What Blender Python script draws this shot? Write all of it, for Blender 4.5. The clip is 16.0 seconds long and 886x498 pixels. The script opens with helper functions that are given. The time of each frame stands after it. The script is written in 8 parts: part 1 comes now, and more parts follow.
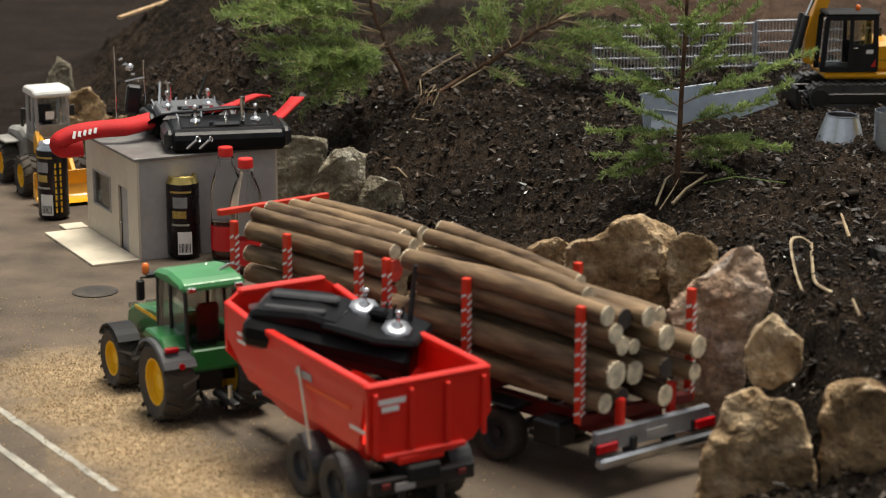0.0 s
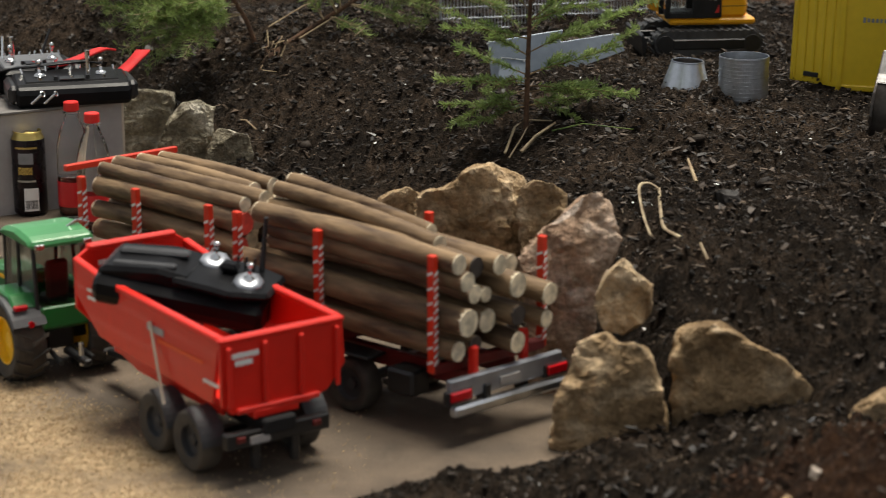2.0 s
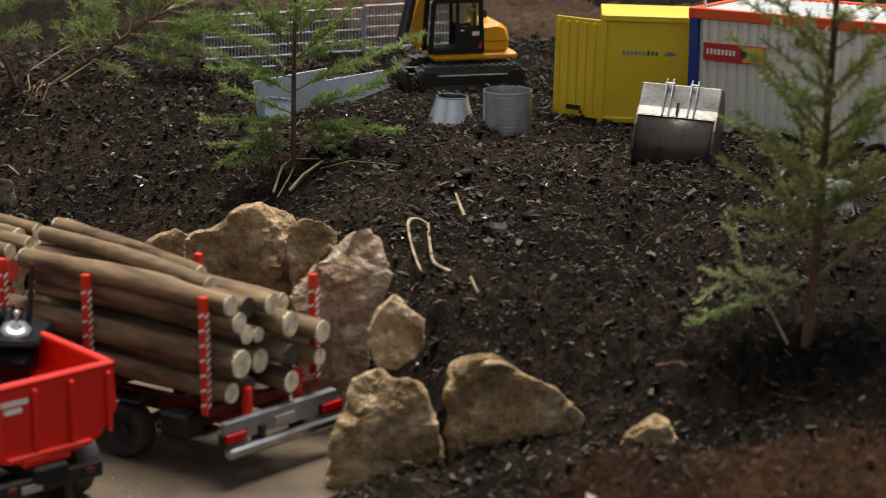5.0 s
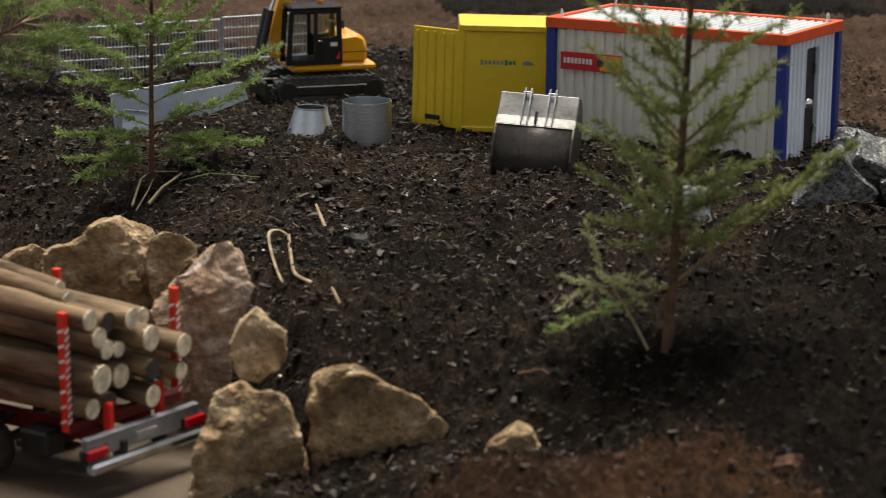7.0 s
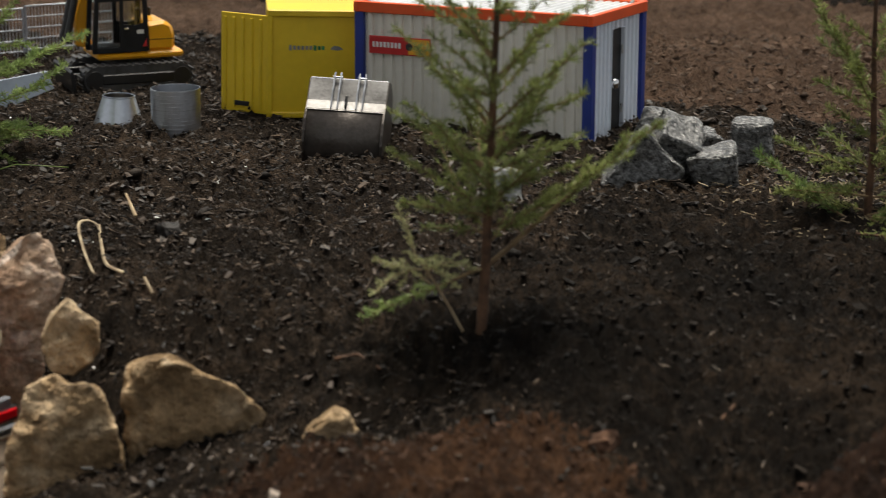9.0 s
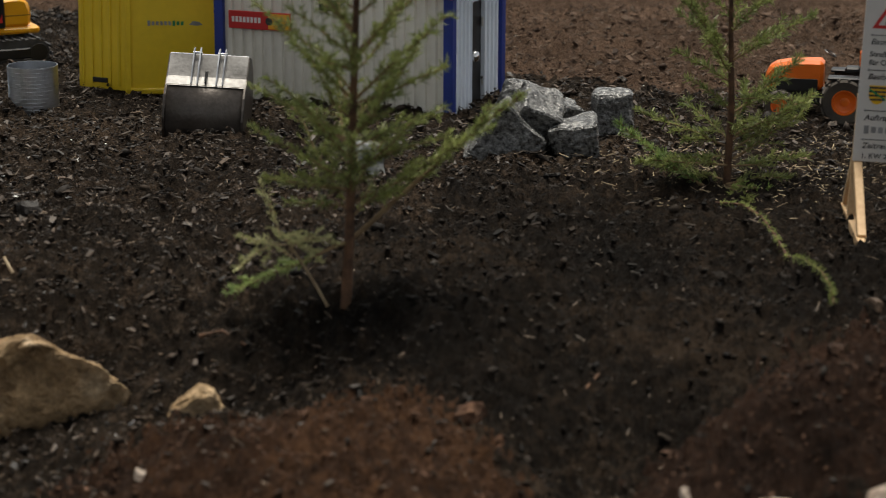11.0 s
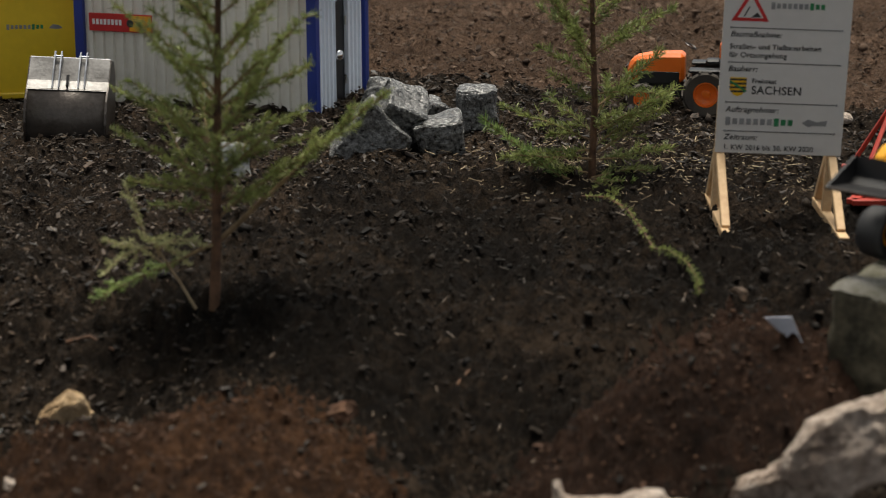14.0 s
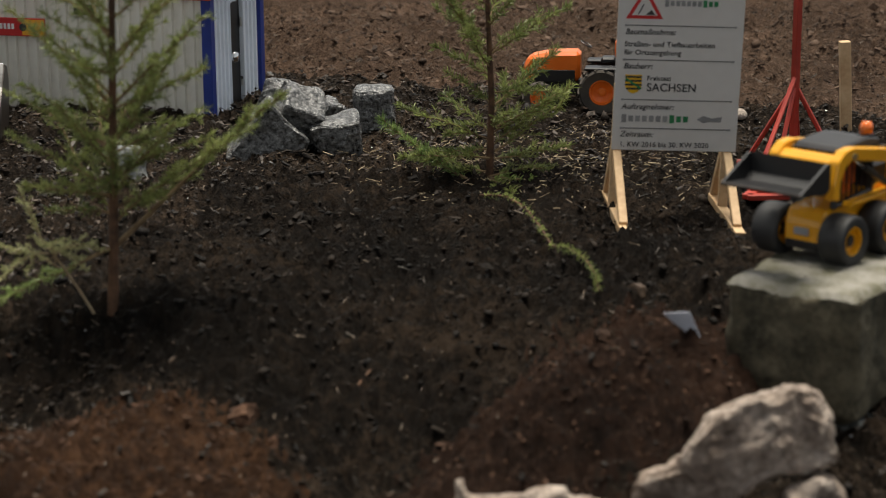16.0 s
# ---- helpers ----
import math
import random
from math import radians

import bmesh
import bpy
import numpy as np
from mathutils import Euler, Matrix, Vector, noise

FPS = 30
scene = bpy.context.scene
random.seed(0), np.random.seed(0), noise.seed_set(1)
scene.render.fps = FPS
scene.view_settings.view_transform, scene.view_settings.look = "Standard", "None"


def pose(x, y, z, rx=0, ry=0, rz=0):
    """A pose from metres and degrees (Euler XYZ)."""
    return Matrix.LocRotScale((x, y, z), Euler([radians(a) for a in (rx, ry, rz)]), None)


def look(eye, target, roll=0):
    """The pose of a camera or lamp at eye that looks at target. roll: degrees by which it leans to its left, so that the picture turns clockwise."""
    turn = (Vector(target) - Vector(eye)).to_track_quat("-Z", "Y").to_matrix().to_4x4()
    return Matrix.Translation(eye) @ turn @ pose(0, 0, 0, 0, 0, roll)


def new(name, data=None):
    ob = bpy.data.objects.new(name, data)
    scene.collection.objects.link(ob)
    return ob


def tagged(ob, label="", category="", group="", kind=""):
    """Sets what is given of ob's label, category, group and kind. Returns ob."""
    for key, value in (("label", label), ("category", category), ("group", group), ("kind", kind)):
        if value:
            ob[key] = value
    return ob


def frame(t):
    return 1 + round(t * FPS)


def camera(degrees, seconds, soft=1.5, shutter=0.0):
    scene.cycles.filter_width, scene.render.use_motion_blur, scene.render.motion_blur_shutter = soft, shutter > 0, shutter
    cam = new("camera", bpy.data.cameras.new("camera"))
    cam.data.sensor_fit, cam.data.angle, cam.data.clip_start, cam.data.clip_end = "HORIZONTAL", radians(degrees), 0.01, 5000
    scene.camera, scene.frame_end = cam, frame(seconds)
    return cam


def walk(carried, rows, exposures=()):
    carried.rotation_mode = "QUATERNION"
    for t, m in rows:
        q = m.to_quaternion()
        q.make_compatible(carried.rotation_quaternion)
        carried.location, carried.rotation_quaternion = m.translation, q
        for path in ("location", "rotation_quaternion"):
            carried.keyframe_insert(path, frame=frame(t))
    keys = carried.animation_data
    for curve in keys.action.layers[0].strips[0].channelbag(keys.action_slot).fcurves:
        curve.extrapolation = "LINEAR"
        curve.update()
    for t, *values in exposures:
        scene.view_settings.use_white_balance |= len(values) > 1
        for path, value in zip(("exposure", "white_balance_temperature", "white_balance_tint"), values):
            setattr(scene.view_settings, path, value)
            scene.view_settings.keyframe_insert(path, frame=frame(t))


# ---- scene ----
# A tripod pan over a model building site: the eye stays, the head turns to the right.
EYE = (0.0, 0.0, 1.0)
cam = camera(23.93, 16.0, 1.0, 0.4)
cam.data.dof.use_dof, cam.data.dof.focus_distance, cam.data.dof.aperture_fstop = True, 3.95, 5.6
PAN = [
    (0.0, 76.400, -0.000, 0.000),
    (0.5, 75.796, -0.004, -0.169),
    (1.0, 75.636, -0.091, -1.219),
    (1.5, 75.399, 0.010, -2.645),
    (2.0, 75.042, 0.042, -4.218),
    (2.5, 75.137, -0.005, -5.299),
    (3.0, 75.148, -0.025, -6.448),
    (3.5, 75.370, 0.029, -7.666),
    (4.0, 75.774, 0.132, -8.978),
    (4.5, 75.875, 0.138, -9.967),
    (5.0, 76.068, 0.123, -10.722),
    (7.5, 76.370, -0.008, -15.828),
    (8.0, 76.369, 0.006, -17.050),
    (8.5, 76.302, 0.108, -18.184),
    (9.0, 75.922, 0.081, -19.893),
    (9.5, 75.656, 0.175, -21.154),
    (10.0, 75.474, 0.075, -21.924),
    (12.5, 75.108, 0.262, -25.999),
    (13.0, 75.202, 0.315, -26.278),
    (13.5, 75.259, 0.343, -26.822),
    (14.0, 75.139, 0.358, -27.562),
    (14.5, 75.062, 0.339, -28.232),
    (15.0, 75.076, 0.403, -29.118),
    (15.5, 75.101, 0.430, -29.847),
    (16.0, 75.120, 0.481, -30.452)
]
walk(cam, [(t, pose(*EYE, rx, ry, rz)) for t, rx, ry, rz in PAN], [(0, 0.86, 6560, 8), (8.5, 0.86, 6560, 8), (10, 0.80, 6560, 8), (12.5, 0.70, 6560, 8), (14, 0.79, 6560, 8), (16, 0.87, 6560, 8)])

# ---- daylight: grey sky, a broad weak sun high behind the site ----
world = bpy.data.worlds.new("sky")
scene.world = world
world.use_nodes = True
wn = world.node_tree.nodes
sky = wn.new("ShaderNodeTexSky")
sky.sky_type, sky.sun_disc = "NISHITA", False
sky.sun_elevation, sky.sun_rotation = radians(78), radians(38)
grey = wn.new("ShaderNodeHueSaturation")
grey.inputs["Saturation"].default_value = 0.15
world.node_tree.links.new(sky.outputs[0], grey.inputs["Color"])
world.node_tree.links.new(grey.outputs[0], wn["Background"].inputs["Color"])
wn["Background"].inputs["Strength"].default_value = 0.057
sun = new("sun", bpy.data.lights.new("sun", "SUN"))
sun.data.energy, sun.data.angle, sun.data.color = 3.0, radians(26), (1.0, 0.93, 0.82)
sun.matrix_world = look((0.7, 0.9, 5.6), (0, 0, 0))

# ---- materials ----
def mat(name, rgb, rough=0.6, metal=0.0, var=0.25, scale=12.0, bump=0.0, bscale=60.0, rgb2=None, coat=0.0, spec=0.5, island=0.0):
    """A plain surface: two colours mixed by two scales of noise, uneven gloss, fine relief."""
    m = bpy.data.materials.new(name)
    m.use_nodes = True
    n, l = m.node_tree.nodes, m.node_tree.links
    b = n["Principled BSDF"]
    co = n.new("ShaderNodeTexCoord")
    n1, n2 = n.new("ShaderNodeTexNoise"), n.new("ShaderNodeTexNoise")
    n1.inputs["Scale"].default_value, n1.inputs["Detail"].default_value = scale, 5
    n2.inputs["Scale"].default_value, n2.inputs["Detail"].default_value = bscale, 4
    info = n.new("ShaderNodeObjectInfo")
    off = n.new("ShaderNodeVectorMath")
    off.operation = "MULTIPLY_ADD"
    off.inputs[1].default_value = (1, 1, 1)
    l.new(co.outputs["Object"], off.inputs[0])
    l.new(info.outputs["Random"], off.inputs[2])
    l.new(off.outputs[0], n1.inputs["Vector"])
    l.new(off.outputs[0], n2.inputs["Vector"])
    add = n.new("ShaderNodeMath")
    add.operation = "MULTIPLY_ADD"
    add.inputs[1].default_value, add.inputs[2].default_value = 0.4, -0.2
    l.new(n2.outputs["Fac"], add.inputs[0])
    tot = n.new("ShaderNodeMath")
    tot.operation, tot.use_clamp = "ADD", True
    l.new(n1.outputs["Fac"], tot.inputs[0])
    l.new(add.outputs[0], tot.inputs[1])
    ramp = n.new("ShaderNodeValToRGB")
    lo = rgb2 or tuple(c * (1 - var) for c in rgb)
    hi = rgb if rgb2 else tuple(min(1, c * (1 + var * 0.6)) for c in rgb)
    ramp.color_ramp.elements[0].position, ramp.color_ramp.elements[1].position = 0.32, 0.68
    ramp.color_ramp.elements[0].color, ramp.color_ramp.elements[1].color = (*lo, 1), (*hi, 1)
    l.new(tot.outputs[0], ramp.inputs["Fac"])
    col = ramp.outputs["Color"]
    if island:
        geo, val = n.new("ShaderNodeNewGeometry"), n.new("ShaderNodeHueSaturation")
        mr = n.new("ShaderNodeMapRange")
        mr.inputs["To Min"].default_value, mr.inputs["To Max"].default_value = 1 - island, 1 + island
        l.new(geo.outputs["Random Per Island"], mr.inputs["Value"])
        l.new(mr.outputs[0], val.inputs["Value"])
        l.new(col, val.inputs["Color"])
        col = val.outputs["Color"]
    l.new(col, b.inputs["Base Color"])
    rr = n.new("ShaderNodeMapRange")
    rr.inputs["To Min"].default_value, rr.inputs["To Max"].default_value = max(0.02, rough - 0.12), min(1, rough + 0.12)
    l.new(n1.outputs["Fac"], rr.inputs["Value"])
    l.new(rr.outputs[0], b.inputs["Roughness"])
    b.inputs["Metallic"].default_value = metal
    b.inputs["Coat Weight"].default_value = coat
    b.inputs["Specular IOR Level"].default_value = spec
    if bump:
        bp = n.new("ShaderNodeBump")
        bp.inputs["Strength"].default_value, bp.inputs["Distance"].default_value = min(1, bump), 0.004
        l.new(tot.outputs[0], bp.inputs["Height"])
        l.new(bp.outputs[0], b.inputs["Normal"])
    return m


M = {}

M["clod"] = mat("clod", (0.030, 0.0207, 0.0140), 0.7, rgb2=(0.007, 0.005, 0.0036), scale=14, bump=1.0, bscale=220, spec=0.25, island=0.8)
M["stick_plate"] = mat("stick_plate", (0.40, 0.42, 0.46), 0.35, metal=0.8, var=0.3, scale=40)
M["chip"] = mat("chip", (0.056, 0.037, 0.024), 0.55, rgb2=(0.010, 0.007, 0.005), scale=30, bump=0.6, bscale=200, spec=0.35, island=0.95)
M["brown_clod"] = mat("brown_clod", (0.110, 0.070, 0.047), 0.8, rgb2=(0.040, 0.025, 0.017), scale=14, bump=1.0, bscale=220, spec=0.2, island=0.5)
M["straw"] = mat("straw", (0.46, 0.37, 0.23), 0.7, rgb2=(0.24, 0.17, 0.10), scale=40, island=0.4)
M["fibre"] = mat("fibre", (0.15, 0.106, 0.068), 0.6, rgb2=(0.035, 0.024, 0.016), scale=40, island=0.85)


M["asphalt"] = mat("asphalt", (0.146, 0.110, 0.079), 0.85, rgb2=(0.062, 0.048, 0.036), scale=7, bump=0.7, bscale=300, spec=0.3)
def strewn(m, spots, rgb, rgb2):
    """Fine sawdust trodden into a surface: soft-edged patches, each (x, y, u, v) with the two rows of its oval."""
    n, l = m.node_tree.nodes, m.node_tree.links
    b = n["Principled BSDF"]
    co = n.new("ShaderNodeTexCoord")
    best = None
    for x, y, u, v in spots:
        sub, p, q, com, ln = n.new("ShaderNodeVectorMath"), n.new("ShaderNodeVectorMath"), n.new("ShaderNodeVectorMath"), n.new("ShaderNodeCombineXYZ"), n.new("ShaderNodeVectorMath")
        sub.operation, p.operation, q.operation, ln.operation = "SUBTRACT", "DOT_PRODUCT", "DOT_PRODUCT", "LENGTH"
        sub.inputs[1].default_value, p.inputs[1].default_value, q.inputs[1].default_value = (x, y, 0), (*u, 0), (*v, 0)
        l.new(co.outputs["Object"], sub.inputs[0])
        for k, d in ((0, p), (1, q)):
            l.new(sub.outputs[0], d.inputs[0])
            l.new(d.outputs["Value"], com.inputs[k])
        l.new(com.outputs[0], ln.inputs[0])
        if best is None:
            best = ln.outputs["Value"]
        else:
            mn = n.new("ShaderNodeMath")
            mn.operation = "MINIMUM"
            l.new(best, mn.inputs[0])
            l.new(ln.outputs["Value"], mn.inputs[1])
            best = mn.outputs[0]
    total = best
    for sc, amp in ((6, 1.3), (28, 0.8), (170, 0.9)):
        nz, ma = n.new("ShaderNodeTexNoise"), n.new("ShaderNodeMath")
        nz.inputs["Scale"].default_value, nz.inputs["Detail"].default_value, nz.inputs["Roughness"].default_value = sc, 6, 0.65
        l.new(co.outputs["Object"], nz.inputs["Vector"])
        ma.operation = "MULTIPLY_ADD"
        ma.inputs[1].default_value = amp
        l.new(nz.outputs["Fac"], ma.inputs[0])
        l.new(total, ma.inputs[2])
        total = ma.outputs[0]
    share = n.new("ShaderNodeMapRange")
    share.inputs["From Min"].default_value, share.inputs["From Max"].default_value = 2.75, 1.85
    l.new(total, share.inputs["Value"])
    tone, ramp, mx = n.new("ShaderNodeTexNoise"), n.new("ShaderNodeValToRGB"), n.new("ShaderNodeMix")
    tone.inputs["Scale"].default_value, tone.inputs["Detail"].default_value, tone.inputs["Roughness"].default_value = 60, 8, 0.8
    l.new(co.outputs["Object"], tone.inputs["Vector"])
    ramp.color_ramp.elements[0].position, ramp.color_ramp.elements[1].position = 0.36, 0.66
    ramp.color_ramp.elements[0].color, ramp.color_ramp.elements[1].color = (*rgb2, 1), (*rgb, 1)
    l.new(tone.outputs["Fac"], ramp.inputs["Fac"])
    mx.data_type = "RGBA"
    old = b.inputs["Base Color"].links[0].from_socket
    l.new(share.outputs[0], mx.inputs[0])
    l.new(old, mx.inputs[6])
    l.new(ramp.outputs["Color"], mx.inputs[7])
    l.new(mx.outputs[2], b.inputs["Base Color"])


DUST = [(-0.60, 3.26, 0.13, 0.16), (-0.55, 3.10, 0.12, 0.13), (-0.46, 2.93, 0.10, 0.15), (-0.36, 2.78, 0.11, 0.13), (-0.26, 2.68, 0.11, 0.11), (-0.33, 2.57, 0.10, 0.10), (-0.22, 2.50, 0.11, 0.10)]
strewn(M["asphalt"], [(x, y, (1 / a, 0.0), (0.0, 1 / b)) for x, y, a, b in DUST], (0.50, 0.37, 0.215), (0.19, 0.125, 0.068))
M["sawdust"] = mat("sawdust", (0.48, 0.36, 0.21), 0.9, rgb2=(0.25, 0.165, 0.085), scale=16, bump=1.0, bscale=300, spec=0.2)
M["grain"] = mat("grain", (0.44, 0.34, 0.21), 0.9, rgb2=(0.32, 0.22, 0.12), scale=60, island=0.4, spec=0.2)
M["paint_line"] = mat("paint_line", (0.34, 0.32, 0.27), 0.7, var=0.3, scale=30)
M["red"] = mat("red", (0.68, 0.018, 0.008), 0.38, var=0.10, scale=8, coat=0.2)
M["tyre_black"] = mat("tyre_black", (0.020, 0.020, 0.021), 0.6, var=0.3, scale=20, bump=0.2)
M["post_red"] = mat("post_red", (0.66, 0.035, 0.010), 0.45, var=0.15, scale=20)
M["dark_red"] = mat("dark_red", (0.14, 0.012, 0.010), 0.45, var=0.2)
M["strap_red"] = mat("strap_red", (0.55, 0.010, 0.012), 0.75, var=0.15, scale=30, bump=0.4, bscale=300)
M["steel_red"] = mat("steel_red", (0.36, 0.030, 0.015), 0.5, var=0.25, scale=14)
M["green"] = mat("green", (0.018, 0.15, 0.032), 0.3, var=0.12, scale=8, coat=0.4)
M["green_roof"] = mat("green_roof", (0.055, 0.245, 0.085), 0.4, var=0.12, scale=8, coat=0.2)
M["yellow"] = mat("yellow", (0.76, 0.53, 0.020), 0.4, var=0.1, scale=6)
M["rim_yellow"] = mat("rim_yellow", (0.80, 0.46, 0.008), 0.35, var=0.1)
M["cat_yellow"] = mat("cat_yellow", (0.78, 0.36, 0.012), 0.3, var=0.08, coat=0.3)
M["orange"] = mat("orange", (0.85, 0.17, 0.012), 0.35, var=0.1, coat=0.2)
M["lamp_orange"] = mat("lamp_orange", (0.85, 0.18, 0.02), 0.2, var=0.1, coat=0.6)
M["lens_red"] = mat("lens_red", (0.50, 0.006, 0.012), 0.15, var=0.15, coat=0.8)
M["black"] = mat("black", (0.012, 0.012, 0.013), 0.4, var=0.3)
M["black_gloss"] = mat("black_gloss", (0.010, 0.010, 0.012), 0.32, var=0.3, coat=0.1, spec=0.35)
M["grey_plastic"] = mat("grey_plastic", (0.045, 0.046, 0.050), 0.55, var=0.25, spec=0.25)
M["matt_black"] = mat("matt_black", (0.016, 0.016, 0.017), 0.6, var=0.3, scale=20, spec=0.22)
M["shell_black"] = mat("shell_black", (0.006, 0.006, 0.007), 0.34, var=0.4, scale=20, spec=0.12, bump=0.1, bscale=300)
M["rubber"] = mat("rubber", (0.075, 0.062, 0.048), 0.85, rgb2=(0.026, 0.023, 0.020), scale=16, bump=0.3)
M["track_rubber"] = mat("track_rubber", (0.060, 0.060, 0.062), 0.55, rgb2=(0.022, 0.022, 0.023), scale=30, bump=0.2)
M["bark"] = mat("bark", (0.27, 0.180, 0.100), 0.6, rgb2=(0.065, 0.039, 0.023), scale=34, bump=1.0, bscale=120, spec=0.3)
def drawn_out(m, share):
    """Stretches a material's noise along local y, as bark runs along a log."""
    n, l = m.node_tree.nodes, m.node_tree.links
    co = next(k for k in n if k.type == "TEX_COORD")
    mp = n.new("ShaderNodeMapping")
    mp.inputs["Scale"].default_value = (1, share, 1)
    for k in [k for k in l if k.from_node == co]:
        to = k.to_socket
        l.new(mp.outputs[0], to)
    l.new(co.outputs["Object"], mp.inputs["Vector"])


drawn_out(M["bark"], 0.22)
M["cut_wood"] = mat("cut_wood", (0.74, 0.64, 0.47), 0.8, var=0.35, scale=60, spec=0.3)
M["cut_dark"] = mat("cut_dark", (0.05, 0.04, 0.035), 0.85, var=0.35, scale=60)
M["cut_red"] = mat("cut_red", (0.70, 0.08, 0.06), 0.7, var=0.3, scale=60)
M["pine"] = mat("pine", (0.66, 0.46, 0.26), 0.65, rgb2=(0.48, 0.30, 0.15), scale=24, bscale=140)


M["fence_grey"] = mat("fence_grey", (0.42, 0.45, 0.50), 0.5, metal=0.3, var=0.25, scale=16)
M["granite"] = mat("granite", (0.21, 0.21, 0.205), 0.24, rgb2=(0.010, 0.010, 0.010), scale=130, bump=1.0, bscale=320, spec=0.6)
M["concrete"] = mat("concrete", (0.140, 0.118, 0.074), 0.9, rgb2=(0.026, 0.023, 0.012), scale=17, bump=0.9, bscale=110)
M["wet_concrete"] = mat("wet_concrete", (0.105, 0.110, 0.105), 0.55, rgb2=(0.022, 0.026, 0.022), scale=20, bump=0.9, bscale=90)
M["moss"] = mat("moss", (0.115, 0.108, 0.066), 0.9, rgb2=(0.27, 0.255, 0.225), scale=24, bump=0.8, bscale=140)
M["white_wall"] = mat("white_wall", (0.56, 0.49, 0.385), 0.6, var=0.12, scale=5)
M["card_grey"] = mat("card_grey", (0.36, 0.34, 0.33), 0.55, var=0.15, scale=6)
M["card"] = mat("card", (0.62, 0.55, 0.43), 0.7, var=0.15, scale=12)
M["roof_card"] = mat("roof_card", (0.16, 0.15, 0.14), 0.5, var=0.35, scale=14)
M["sheet_white"] = mat("sheet_white", (0.78, 0.75, 0.66), 0.4, var=0.10, scale=5)
# cooler and brighter than sheet_white: daylight on the near end is in the colour
M["sheet_cool_lit"] = mat("sheet_cool_lit", (0.80, 0.86, 0.95), 0.35, var=0.08, scale=5)
M["roof_white"] = mat("roof_white", (0.58, 0.60, 0.62), 0.4, var=0.15, scale=12)
M["loader_grey"] = mat("loader_grey", (0.26, 0.25, 0.23), 0.6, var=0.3, scale=18)
M["blue"] = mat("blue", (0.012, 0.035, 0.24), 0.4, var=0.15)
M["trim_red"] = mat("trim_red", (0.78, 0.095, 0.015), 0.4, var=0.1)
M["white"] = mat("white", (0.74, 0.73, 0.70), 0.45, var=0.08)
M["shard"] = mat("shard", (0.42, 0.44, 0.50), 0.6, var=0.2)
M["needle_dry"] = mat("needle_dry", (0.58, 0.58, 0.30), 0.5, rgb2=(0.36, 0.38, 0.17), scale=14, island=0.4, spec=0.4)
M["sign_white"] = mat("sign_white", (0.60, 0.58, 0.55), 0.45, var=0.06, scale=4)
M["ink"] = mat("ink", (0.03, 0.03, 0.03), 0.6)
M["ink_grey"] = mat("ink_grey", (0.25, 0.25, 0.25), 0.6)
M["ink_green"] = mat("ink_green", (0.02, 0.20, 0.07), 0.6)
M["sign_red"] = mat("sign_red", (0.50, 0.015, 0.015), 0.45, var=0.08)
M["tin"] = mat("tin", (0.58, 0.61, 0.66), 0.34, metal=1.0, var=0.2, scale=14, bump=0.15, bscale=120)
M["steel"] = mat("steel", (0.62, 0.63, 0.64), 0.28, metal=1.0, var=0.2, scale=20)
M["chrome"] = mat("chrome", (0.80, 0.80, 0.80), 0.12, metal=1.0, var=0.1)
M["sky_steel"] = mat("sky_steel", (0.25, 0.245, 0.24), 0.40, metal=0.7, rgb2=(0.11, 0.105, 0.10), scale=14, bump=0.2, bscale=140)
M["dark_steel"] = mat("dark_steel", (0.105, 0.092, 0.082), 0.34, metal=0.55, rgb2=(0.050, 0.042, 0.037), scale=12, bump=0.3, bscale=140)
M["fender_grey"] = mat("fender_grey", (0.085, 0.086, 0.090), 0.55, var=0.2, spec=0.3)
M["zinc"] = mat("zinc", (0.36, 0.38, 0.42), 0.45, metal=0.7, var=0.25, scale=16)
M["plate_grey"] = mat("plate_grey", (0.27, 0.315, 0.375), 0.45, metal=0.3, var=0.2, scale=14)
M["silver_panel"] = mat("silver_panel", (0.15, 0.155, 0.165), 0.42, metal=0.5, var=0.15, scale=14)
M["can_dark"] = mat("can_dark", (0.022, 0.012, 0.016), 0.28, metal=0.5, rgb2=(0.012, 0.012, 0.014), scale=30)
M["can_gold"] = mat("can_gold", (0.55, 0.42, 0.14), 0.3, metal=0.9)
M["cola"] = mat("cola", (0.08, 0.010, 0.008), 0.1, var=0.2, coat=0.5)
M["label_red"] = mat("label_red", (0.55, 0.012, 0.015), 0.35, var=0.1)
M["cap_red"] = mat("cap_red", (0.72, 0.025, 0.020), 0.35, var=0.08)
M["twig"] = mat("twig", (0.15, 0.082, 0.048), 0.85, rgb2=(0.045, 0.026, 0.017), scale=40, bump=0.6, bscale=200, spec=0.3)
M["twig_pale"] = mat("twig_pale", (0.42, 0.33, 0.20), 0.8, rgb2=(0.25, 0.17, 0.10), scale=40)
M["needle"] = mat("needle", (0.305, 0.345, 0.115), 0.45, rgb2=(0.120, 0.155, 0.050), scale=14, island=0.5, spec=0.4)
M["needle_pale"] = mat("needle_pale", (0.32, 0.41, 0.135), 0.45, rgb2=(0.13, 0.20, 0.06), scale=14, island=0.5, spec=0.4)
M["twig_green"] = mat("twig_green", (0.27, 0.19, 0.10), 0.8, rgb2=(0.11, 0.07, 0.04), scale=40, spec=0.3)


